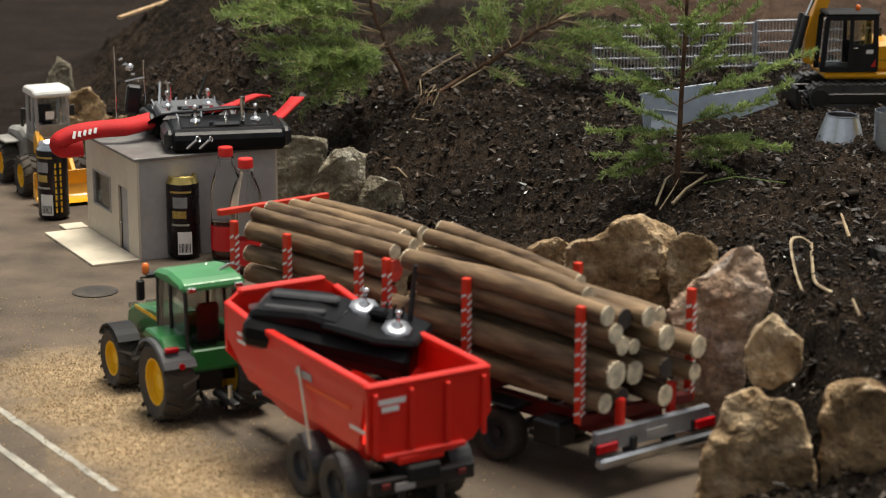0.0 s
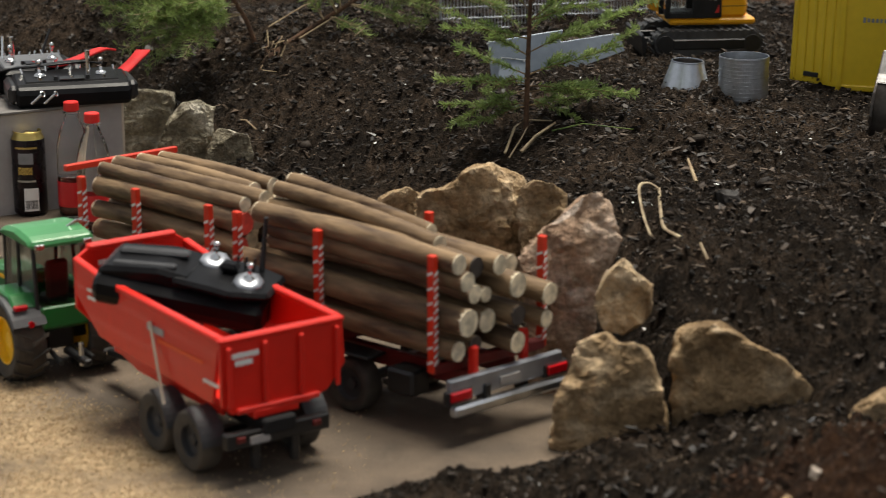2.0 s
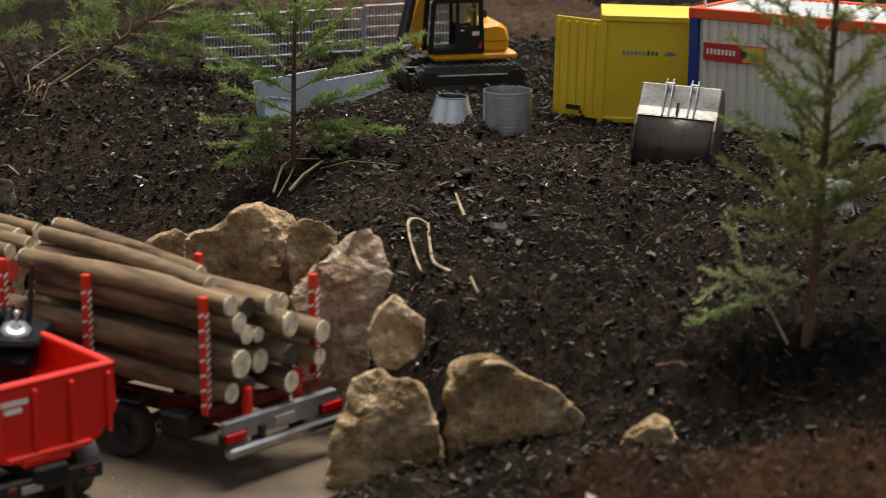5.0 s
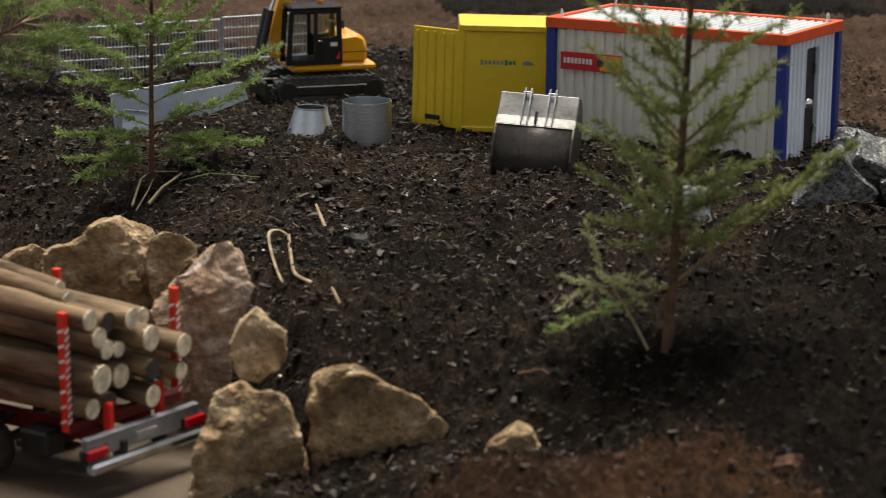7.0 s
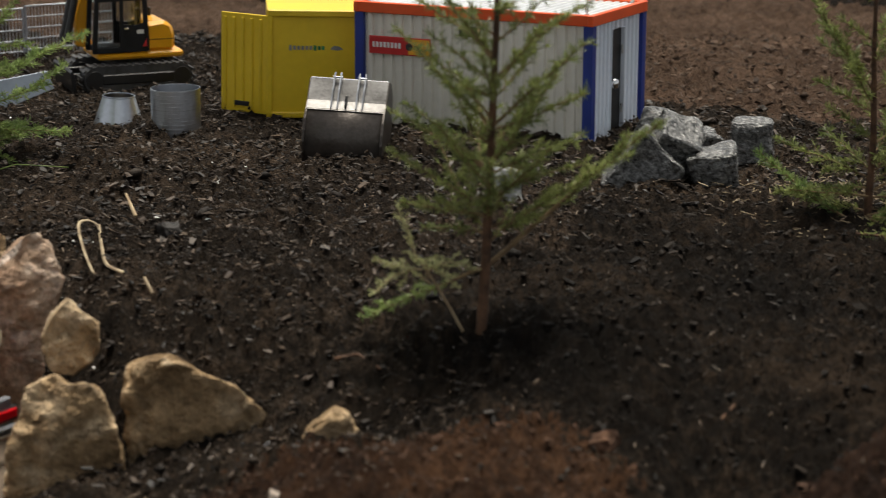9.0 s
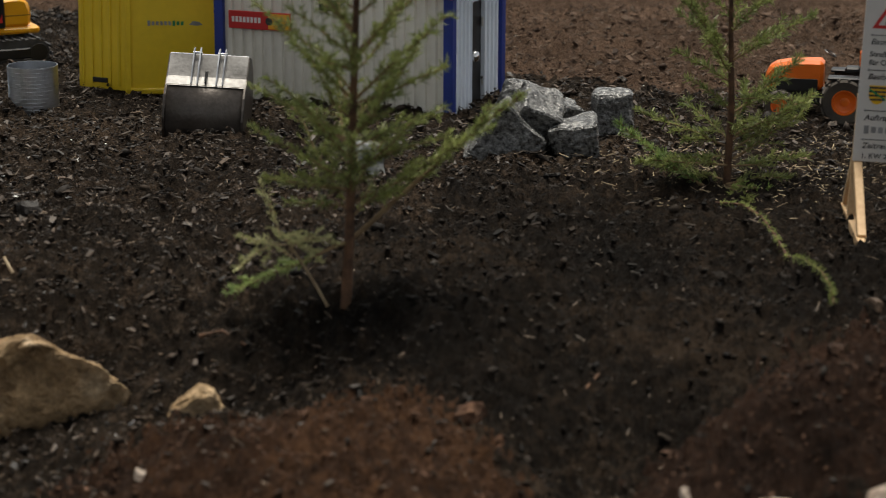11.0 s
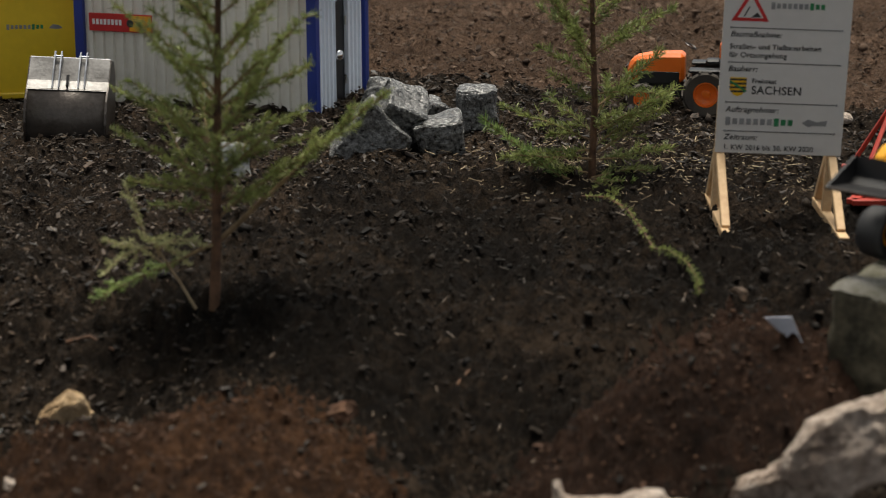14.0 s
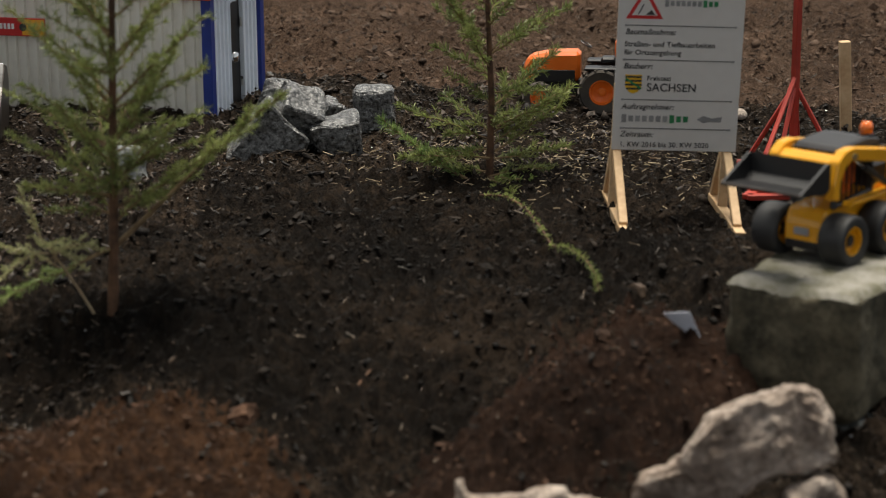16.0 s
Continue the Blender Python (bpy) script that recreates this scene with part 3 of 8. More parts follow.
def crumbs(name, count, kind, seed, spots, material, label, only=(), near=None):
    """Small loose pieces over the soil, all in one mesh. kind: clod, chip or straw."""
    rnd = random.Random(seed)
    base = bmesh.new()
    bmesh.ops.create_icosphere(base, subdivisions=1, radius=1)
    iv = [tuple(v.co) for v in base.verts]
    tri = [tuple(v.index for v in f.verts) for f in base.faces]
    base.free()
    bv = [(a, b, c) for a in (-1, 1) for b in (-1, 1) for c in (-1, 1)]
    bf = [(0, 1, 3, 2), (4, 6, 7, 5), (0, 4, 5, 1), (2, 3, 7, 6), (0, 2, 6, 4), (1, 5, 7, 3)]
    ov = [(1, 0, 0), (-1, 0, 0), (0, 1, 0), (0, -1, 0), (0, 0, 1), (0, 0, -1)]
    of = [(0, 2, 4), (2, 1, 4), (1, 3, 4), (3, 0, 4), (2, 0, 5), (1, 2, 5), (3, 1, 5), (0, 3, 5)]
    v, f, which, made = [], [], [], 0
    while made < count:
        d = 1.9 + 3.6 * rnd.random() ** 1.15
        a = radians(rnd.uniform(*spots))
        x, y = d * math.sin(a), d * math.cos(a)
        if near and math.hypot(x - near[0], y - near[1]) > near[2] * math.sqrt(rnd.random()):
            continue
        e = x - along(EDGE, y)
        if e < 0.0 or (e < 0.05 and rnd.random() < 0.6) or (y > 3.2 and x < -0.9):
            continue
        sk = soil_kind(x, y)
        if only and sk not in only:
            continue
        if kind != "clod" and not only and near is None and rnd.random() < 0.55 * (1 - step(2.3, 3.8, d)):
            continue
        if sk == 1 and kind != "straw" and rnd.random() < 0.6:
            continue
        if not only and (sk in (2, 5) and rnd.random() < 0.8) or (sk == 4 and kind != "clod" and rnd.random() < 0.6):
            continue
        made += 1
        z = ground_z(x, y)
        grow = 0.30 + 0.20 * d
        turn = Euler((rnd.uniform(-0.5, 0.5), rnd.uniform(-0.5, 0.5), rnd.uniform(0, 6.3))).to_matrix()
        if kind == "clod":
            r = 0.0034 * grow * rnd.lognormvariate(0, 0.5)
            r = min(r, 0.013)
            s = Vector((r * rnd.uniform(0.8, 1.5), r * rnd.uniform(0.7, 1.1), r * rnd.uniform(0.55, 0.9)))
            pts, faces, up = iv, tri, r * 0.25
            jit = 0.38
        elif kind == "crumb":
            r = 0.0019 * grow * rnd.lognormvariate(0, 0.4)
            s = Vector((r * rnd.uniform(0.8, 2.6), r * rnd.uniform(0.6, 1.1), r * rnd.uniform(0.5, 0.9)))
            pts, faces, up = ov, of, r * 0.4
            jit = 0.45
        elif kind == "chip":
            r = (0.0018 + 0.0070 * rnd.random() ** 3.0) * grow
            s = Vector((r, r * rnd.uniform(0.15, 0.60), r * rnd.uniform(0.08, 0.25)))
            pts, faces, up = bv, bf, r * 0.25
            jit = 0.45
        else:
            r = (0.0018 + 0.010 * rnd.random() ** 2.4) * grow
            s = Vector((r, 0.00050, 0.00040))
            pts, faces, up = bv, bf, 0.003
            jit = 0.2
        n = len(v)
        for p in pts:
            q = turn @ Vector((p[0] * s.x * (1 + rnd.uniform(-jit, jit)), p[1] * s.y * (1 + rnd.uniform(-jit, jit)), p[2] * s.z * (1 + rnd.uniform(-jit, jit))))
            v.append((q.x + x, q.y + y, q.z + z + up))
        f += [tuple(n + i for i in t) for t in faces]
        which += [2 if sk == 1 and kind != "straw" else 1 if sk >= 4 and not only and kind != "straw" else 0] * len(faces)
    me = bpy.data.meshes.new(name)
    me.from_pydata(v, [], f)
    me.materials.append(M[material])
    me.materials.append(M["dim_clod"])
    me.materials.append(M["brown_clod"])
    me.polygons.foreach_set("material_index", which)
    if kind == "clod":
        me.polygons.foreach_set("use_smooth", [True] * len(f))
    tagged(new(name, me), label, "soil", kind="stuff")


crumbs("soil_clods", 4500, "clod", 1, (-13, 46), "clod", "dark crumbs of moist potting soil")
crumbs("soil_crumbs", 84000, "crumb", 4, (-13, 46), "clod", "fine dark crumbs of potting soil")
crumbs("pale_crumbs", 17000, "crumb", 14, (-13, 46), "pale_crumb", "dry brown crumbs among the potting soil")
crumbs("bark_chips", 30000, "chip", 2, (-13, 46), "chip", "brown bark chips mixed in the soil")
crumbs("heap_crumbs", 7000, "crumb", 15, (8, 44), "red_clod", "reddish-brown crumbs on the soil heaps", (2, 5))
crumbs("dry_needles", 1300, "straw", 16, (26, 40), "straw", "dry pale needles fallen round the young spruce", (), (1.95, 3.00, 0.40))
# white bits, and small glints of light done as white crumbs
crumbs("pale_specks", 420, "crumb", 17, (-13, 46), "white", "white specks for bits and glints in the potting soil")
crumbs("straw_bits", 15000, "straw", 3, (-13, 46), "fibre", "pale fibres and straw bits on the soil")


# ---- rocks ----
def rock(name, place, outline, deep, material, label, seed, cut=0.35, rough=0.006, chips=3, fall=0.25):
    """A broken stone: an outline (across, up) given depth, edges knocked off, then roughened."""
    bm = add_prism(bmesh.new(), outline, "y", -deep / 2, deep / 2)
    size = max(max(p[0] for p in outline) - min(p[0] for p in outline), max(p[1] for p in outline) - min(p[1] for p in outline))
    chip = random.Random(seed)
    mid = sum((v.co for v in bm.verts), Vector()) / len(bm.verts)
    for k in range(chips):
        nrm = Vector((chip.uniform(-0.6, 0.6), -1.0, chip.uniform(-0.2, 0.8))).normalized()
        reach = max(nrm.dot(v.co - mid) for v in bm.verts)
        r = bmesh.ops.bisect_plane(bm, geom=bm.verts[:] + bm.edges[:] + bm.faces[:], plane_co=mid + nrm * reach * chip.uniform(0.80, 0.94), plane_no=nrm, clear_outer=True)
        ring = [g for g in r["geom_cut"] if isinstance(g, bmesh.types.BMEdge)]
        if ring:
            bmesh.ops.contextual_create(bm, geom=ring)
    rough *= min(1.0, size / 0.16)
    bmesh.ops.bevel(bm, geom=bm.edges[:], offset=min(deep, size) * cut * (0.10 if chips else 0.16), segments=1, affect="EDGES", profile=0.5, clamp_overlap=True)
    bmesh.ops.triangulate(bm, faces=bm.faces)
    for k in range(4):
        long = [e for e in bm.edges if e.calc_length() > 0.011]
        if not long:
            break
        bmesh.ops.subdivide_edges(bm, edges=long, cuts=1)
        bmesh.ops.triangulate(bm, faces=bm.faces)
    for v in bm.verts:
        p = v.co * 1.0 + Vector((seed * 3.1, seed * 1.7, seed))
        d = noise.noise_vector(p * 11) * rough * 1.4 + noise.noise_vector(p * 34) * rough * 1.0 + noise.noise_vector(p * 95) * rough * 0.45
        k = abs(noise.noise(p * 24))
        d -= Vector((v.co.x, v.co.y, 0)) * (0.10 * max(0, 0.18 - k) / 0.18)
        v.co += d
        v.co.z -= fall * (v.co.y + deep / 2)
    bmesh.ops.recalc_face_normals(bm, faces=bm.faces)
    ob = link(name, bm, material)
    ob.matrix_world = place
    return tagged(ob, label, "rock")


for n, (x, y, z, rz), o, deep, m, lab in (
    ("boulder", (0.436, 2.690, -0.02, -9.2), [(-0.090, -0.02), (-0.088, 0.05), (-0.080, 0.101), (-0.052, 0.175), (-0.018, 0.186), (0.003, 0.173), (0.044, 0.170), (0.053, 0.141), (0.073, 0.069), (0.068, -0.02)], 0.10, "rock", "rough ochre boulder at the trailer's tail"),
    ("boulder", (0.618, 2.700, -0.02, -13.0), [(-0.101, -0.02), (-0.098, 0.184), (-0.085, 0.195), (-0.047, 0.197), (0.013, 0.166), (0.059, 0.143), (0.098, 0.104), (0.092, 0.06), (0.080, -0.02)], 0.12, "rock", "wedge-shaped ochre boulder sunk in soil"),
    ("boulder", (0.413, 2.946, -0.02, -8.0), [(-0.060, -0.03), (-0.072, 0.145), (-0.083, 0.219), (-0.061, 0.253), (-0.020, 0.293), (0.007, 0.314), (0.031, 0.321), (0.048, 0.304), (0.061, 0.261), (0.047, 0.222), (0.032, 0.170), (0.029, 0.123), (0.012, 0.040), (0.005, -0.03)], 0.10, "rock_pink", "tall pinkish sandstone boulder standing upright"),
    ("boulder", (0.460, 2.790, 0.10, -9.4), [(-0.034, 0.058), (-0.036, 0.090), (-0.025, 0.124), (-0.004, 0.141), (0.016, 0.126), (0.041, 0.104), (0.039, 0.080), (0.028, 0.050), (0.0, 0.030), (-0.025, 0.036)], 0.075, "rock", "small rounded ochre stone on the soil"),
    ("boulder", (0.297, 3.260, -0.014, -5.2), [(-0.099, 0.0), (-0.098, 0.223), (-0.090, 0.242), (-0.047, 0.263), (-0.020, 0.286), (0.018, 0.294), (0.056, 0.285), (0.075, 0.271), (0.071, 0.245), (0.067, 0.195), (0.067, 0.0)], 0.12, "rock", "large flat-faced ochre boulder behind the logs"),
    ("boulder", (0.382, 3.180, 0.03, -6.9), [(-0.025, 0.02), (-0.027, 0.182), (-0.024, 0.220), (-0.005, 0.230), (0.045, 0.214), (0.042, 0.187), (0.010, 0.158), (-0.005, 0.02)], 0.07, "rock", "split ochre stone leaning on a boulder"),
    ("boulder", (0.176, 3.385, 0.08, -3.0), [(-0.031, 0.02), (-0.033, 0.109), (-0.018, 0.123), (0.012, 0.130), (0.038, 0.118), (0.033, 0.02)], 0.07, "rock", "small rounded ochre stone in the bank"),
    ("boulder", (-0.338, 4.600, -0.02, 4.2), [(-0.060, 0.0), (-0.054, 0.142), (-0.010, 0.180), (0.078, 0.166), (0.072, 0.10), (0.058, 0.0)], 0.09, "rock_grey", "grey weathered stone at the foot of the bank"),
    ("boulder", (-0.238, 4.445, -0.02, 3.1), [(-0.082, 0.03), (-0.040, 0.110), (0.002, 0.170), (0.040, 0.176), (0.074, 0.160), (0.068, 0.10), (0.056, 0.0), (-0.08, 0.0)], 0.08, "rock_grey", "pale grey weathered stone at the foot of the bank"),
    ("boulder", (-0.138, 4.390, -0.02, 1.8), [(-0.058, 0.0), (-0.040, 0.085), (-0.017, 0.130), (0.018, 0.118), (0.042, 0.112), (0.056, 0.05), (0.045, 0.0)], 0.08, "rock_grey", "squat grey stone with lichen beside the bank"),
    ("boulder", (1.411, 1.734, 0.0, -39.1), [(-0.139, 0.066), (-0.135, 0.126), (-0.127, 0.149), (-0.075, 0.174), (-0.063, 0.194), (-0.047, 0.222), (-0.026, 0.24), (-0.001, 0.251), (0.026, 0.252), (0.044, 0.264), (0.066, 0.258), (0.083, 0.237), (0.089, 0.201), (0.094, 0.183), (0.069, 0.168), (0.027, 0.155), (-0.023, 0.126), (-0.073, 0.066)], 0.10, "rock_pale", "pale rough limestone slab on the bed's edge"),
    ("boulder", (1.448, 1.667, 0.0, -41.0), [(-0.056, -0.02), (-0.036, 0.13), (-0.027, 0.152), (0.006, 0.172), (0.025, 0.155), (0.031, 0.135), (0.041, -0.02)], 0.09, "rock_pale", "small pale stone beneath the limestone slab"),
    ("edge_stone", (1.167, 1.819, -0.010, -32.7), [(-0.077, -0.02), (-0.078, 0.176), (-0.072, 0.181), (-0.064, 0.161), (-0.009, 0.165), (0.042, 0.164), (0.052, 0.155), (0.103, 0.153), (0.104, -0.02)], 0.045, "rock_pale", "low pale stone edging the flower bed"),
    ("boulder", (0.753, 2.512, 0.075, -16.7), [(-0.044, 0.0), (-0.036, 0.034), (0.003, 0.063), (0.020, 0.055), (0.032, 0.032), (0.028, 0.0)], 0.05, "rock", "small pointed ochre stone in the soil"),
    ("boulder", (-0.885, 5.02, -0.02, 10), [(-0.06, 0.0), (-0.055, 0.14), (-0.02, 0.205), (0.03, 0.215), (0.06, 0.18), (0.06, 0.0)], 0.10, "rock", "grey-yellow stone on the mound's edge"),
    ("boulder", (-0.80, 4.93, -0.02, 10), [(-0.05, 0.0), (-0.05, 0.12), (-0.01, 0.165), (0.04, 0.16), (0.05, 0.08), (0.05, 0.0)], 0.10, "rock", "yellowish lichen-covered stone behind the loader"),
    ("boulder", (-0.975, 5.28, 0.08, 10), [(-0.04, 0.0), (-0.03, 0.11), (0.0, 0.16), (0.025, 0.14), (0.03, 0.07), (0.04, 0.0)], 0.08, "rock_grey", "pale stone edging the soil mound"),
):
    rock(n, pose(x, y, z, 0, 0, rz), o, deep, m, lab, len(bpy.data.objects), rough=0.0075 if m == "rock_pale" else 0.0065, chips=0 if m == "rock_pale" else 3)


for x, y, s, m, lab in ((1.020, 2.232, 0.020, "red_clod", "small brown lump beside the soil heap"), (0.606, 2.256, 0.011, "rock_pale", "pale pebble in the reddish soil heap"), (0.560, 2.190, 0.014, "rock", "ochre pebble in the reddish soil heap"), (0.690, 3.190, 0.018, "chip", "dark lump of bark on the soil"), (1.632, 2.262, 0.013, "chip", "brown lump of earth on the soil"), (1.517, 2.178, 0.012, "red_clod", "reddish lump of earth on the soil")):
    rock("pebble", pose(x, y, ground_z(x, y) - 0.2 * s, 0, 0, x * 400), [(-s, 0.0), (-0.8 * s, 0.8 * s), (-0.1 * s, 1.3 * s), (0.7 * s, s), (s, 0.1 * s), (0.3 * s, -0.3 * s)], 1.6 * s, m, lab, int(x * 900), 0.6, 0.02)


def cobble(x, y, z, size, rx, ry, rz, label, m="granite"):
    bm = boxm((0, 0, 0), size, 0.004)
    bmesh.ops.triangulate(bm, faces=bm.faces)
    for k in range(3):
        bmesh.ops.subdivide_edges(bm, edges=[e for e in bm.edges if e.calc_length() > 0.011], cuts=1)
        bmesh.ops.triangulate(bm, faces=bm.faces)
    for v in bm.verts:
        v.co += noise.noise_vector(v.co * 16 + Vector((x * 9, y * 9, 0))) * 0.011 + noise.noise_vector(v.co * 50 + Vector((x * 9, y * 9, 0))) * 0.004 + noise.noise_vector(v.co * 120) * 0.002
    ob = link("cobblestone", bm, m)
    ob.matrix_world = pose(x, y, z, rx, ry, rz)
    tagged(ob, label, "stone", "granite cobbles by the container")


cobble(1.640, 3.345, 0.245, (0.080, 0.09, 0.14), 28, 22, -10, "grey granite cobblestone tipped on a heap")
cobble(1.585, 3.325, 0.225, (0.10, 0.085, 0.12), 8, 42, -20, "glinting grey granite cobblestone leaning on another")
cobble(1.685, 3.455, 0.265, (0.075, 0.07, 0.075), 20, 10, 30, "grey granite cobblestone on top of the heap")
cobble(1.700, 3.280, 0.225, (0.085, 0.080, 0.080), 4, -6, -24, "squared grey granite cobblestone on soil")
cobble(1.745, 3.395, 0.235, (0.030, 0.075, 0.080), 8, 14, -20, "narrow granite cobblestone half buried")
cobble(1.880, 3.475, 0.230, (0.075, 0.075, 0.080), -4, 4, -30, "single grey granite cobblestone on soil")
cobble(1.290, 3.262, 0.218, (0.062, 0.05, 0.080), -12, 4, -15, "pale granite cobblestone behind the young spruce", "granite_pale")

# ---- concrete block ----
def concrete_block(place, size, material, label, mossy):
    """A cast block from its back corner: rounded, chipped and pitted."""
    L, W, H = size
    b = thing("concrete_block", place, label, "block", "weathered blocks at the bed's edge")
    bm = boxm((L / 2, -W / 2, H / 2), (L, W, H), 0.009)
    bmesh.ops.triangulate(bm, faces=bm.faces)
    for k in range(5):
        long = [e for e in bm.edges if e.calc_length() > 0.011]
        if not long:
            break
        bmesh.ops.subdivide_edges(bm, edges=long, cuts=1)
        bmesh.ops.triangulate(bm, faces=bm.faces)
    for v in bm.verts:
        v.co += noise.noise_vector(v.co * 14) * 0.006 + noise.noise_vector(v.co * 60) * 0.003 + noise.noise_vector(v.co * 150) * 0.0012
    part("body", bm, material, b, smooth=True)
    if mossy:
        bm = bmesh.new()
        bmesh.ops.create_grid(bm, x_segments=60, y_segments=36, size=0.5, matrix=pose(L / 2, -W / 2, H - 0.001) @ Matrix.Diagonal((L, W, 1, 1)))
        for v in bm.verts:
            edge = min(v.co.x, L - v.co.x, -v.co.y, W + v.co.y)
            v.co += noise.noise_vector(Vector((v.co.x, v.co.y, H)) * 14) * 0.006
            v.co.z += 0.003 * noise.noise(v.co * 30) + 0.0022 * noise.noise(v.co * 90) + 0.004 - 0.010 * max(0, 1 - edge / 0.012) ** 2
        part("moss", bm, "moss", b, "pale lichen and moss on the block's top", smooth=True)


concrete_block(pose(1.573, 1.990, 0.125, 0, 0, 26), (0.34, 0.175, 0.165), "concrete", "weathered concrete block with mossy top edge", True)
concrete_block(pose(1.588, 1.992, -0.03, 0, 0, 28), (0.36, 0.180, 0.156), "wet_concrete", "damp grey concrete block carrying another", False)


# ---- the card house with drinks and remote controls ----
def card_house():
    h = thing("model_house", pose(-0.603, 4.033, 0, 0, 0, 27.5), "white card model house with grey flat roof", "model house")
    L, W, H, t = 0.32, 0.30, 0.20, 0.005
    # front wall (x = 0), cut round the window and the door
    for y0, y1, z0, z1 in ((0, 0.06, 0, H), (0.06, 0.118, 0.134, H), (0.118, 0.163, 0, H), (0.163, 0.275, 0, 0.065), (0.163, 0.275, 0.14, H), (0.275, L, 0, H)):
        part("wall_panel", boxm((t / 2, (y0 + y1) / 2, (z0 + z1) / 2), (t, y1 - y0, z1 - z0)), "white_wall", h)
    # the shade on this side is put into its colour; the other walls are white
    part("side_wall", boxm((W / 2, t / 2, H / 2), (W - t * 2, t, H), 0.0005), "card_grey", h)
    part("side_wall", boxm((W / 2, L - t / 2, H / 2), (W - t * 2, t, H), 0.0005), "white_wall", h)
    part("back_wall", boxm((W - t / 2, L / 2, H / 2), (t, L, H), 0.0005), "white_wall", h)
    part("roof", boxm((W / 2, L / 2, H + 0.004), (W + 0.014, L + 0.014, 0.006), 0.001), "roof_card", h, "dark grey flat roof sheet with pale edge")
    win = part("window", boxm((0.0035, 0.219, 0.1025), (0.001, 0.110, 0.073)), "pane", h)
    bm = bmesh.new()
    for y0, y1, z0, z1 in ((0.163, 0.167, 0.065, 0.14), (0.271, 0.275, 0.065, 0.14), (0.163, 0.275, 0.065, 0.068), (0.163, 0.275, 0.137, 0.14)):
        add_box(bm, (0.0005, (y0 + y1) / 2, (z0 + z1) / 2), (0.005, y1 - y0, z1 - z0))
    part("window_frame", bm, "card_grey", win)
    door = part("door", boxm((0.008, 0.089, 0.067), (0.003, 0.056, 0.132), 0.0005), "card_grey", h, "grey door set back in the wall")
    part("door_handle", tubem((-0.001, 0.107, 0.058), (0.005, 0.107, 0.058), 0.003), "steel", door)
    part("base_plate", boxm((-0.05, 0.152, 0.0025), (0.098, 0.316, 0.005), 0.0008), "card", h, "pale card base sheet strewn with dirt")
    part("base_plate", boxm((-0.025, 0.345, 0.0025), (0.05, 0.05, 0.005), 0.0008), "card", h)
    part("interior", boxm((W / 2, L / 2, 0.012), (W - 0.03, L - 0.03, 0.004)), "black", h)


card_house()


def drink_can(place, gold, label):
    c = thing("drink_can", place, label, "drink can", "cans by the model house")
    part("body", lathe([(0.0, 0.003), (0.022, 0.004), (0.026, 0.0), (0.033, 0.008), (0.033, 0.150), (0.0325, 0.153)], 32), "can_dark", c, "dark printed can wall", smooth=True)
    part("lid", lathe([(0.0325, 0.153), (0.0275, 0.163), (0.0275, 0.168), (0.0260, 0.168), (0.0250, 0.162), (0.0, 0.162)], 32), "can_gold" if gold else "steel", c, "rimmed metal lid", smooth=True)
    tab = bmesh.new()
    add_box(tab, (0.006, 0, 0.164), (0.024, 0.014, 0.0015), 0.0005)
    part("pull_tab", tab, "can_gold" if gold else "steel", c)
    # printed bands and a pale label
    for z0, z1, a0, a1, m in ((0.012, 0.058, -112, -62, "white"), (0.070, 0.074, -135, -70, "paint_line"), (0.085, 0.100, -130, -80, "can_gold"), (0.106, 0.128, -128, -76, "ink_grey"), (0.136, 0.140, -140, -60, "can_gold")):
        bm = bmesh.new()
        n = 8
        for i in range(n):
            p, q = radians(a0 + (a1 - a0) * i / n), radians(a0 + (a1 - a0) * (i + 1) / n)
            r = 0.0333
            bm.faces.new([bm.verts.new(v) for v in ((r * math.cos(p), r * math.sin(p), z0), (r * math.cos(q), r * math.sin(q), z0), (r * math.cos(q), r * math.sin(q), z1), (r * math.cos(p), r * math.sin(p), z1))])
        part("print", bm, m, c)
    for k in range(9):
        bm = bmesh.new()
        p, q, r = radians(-108 + k * 4.6), radians(-106 + k * 4.6 + (k % 3) * 0.6), 0.0335
        bm.faces.new([bm.verts.new(v) for v in ((r * math.cos(p), r * math.sin(p), 0.016), (r * math.cos(q), r * math.sin(q), 0.016), (r * math.cos(q), r * math.sin(q), 0.034), (r * math.cos(p), r * math.sin(p), 0.034))])
        part("bar", bm, "ink", c)


drink_can(pose(-0.518, 4.068, 0, 0, 0, 8), True, "dark purple drink can with gold rim")
drink_can(pose(-0.842, 4.42, 0, 0, 0, -20), False, "black and yellow drink can on the road")
can = bpy.data.objects["drink_can.001"]
for k in range(8):
    bm = bmesh.new()
    p, q, r = radians(-52), radians(-26), 0.0336
    bm.faces.new([bm.verts.new(v) for v in ((r * math.cos(p), r * math.sin(p), 0.018 + 0.014 * k), (r * math.cos(q), r * math.sin(q), 0.018 + 0.014 * k), (r * math.cos(q), r * math.sin(q), 0.028 + 0.014 * k), (r * math.cos(p), r * math.sin(p), 0.028 + 0.014 * k))])
    part("print_bar", bm, "rim_yellow", can)


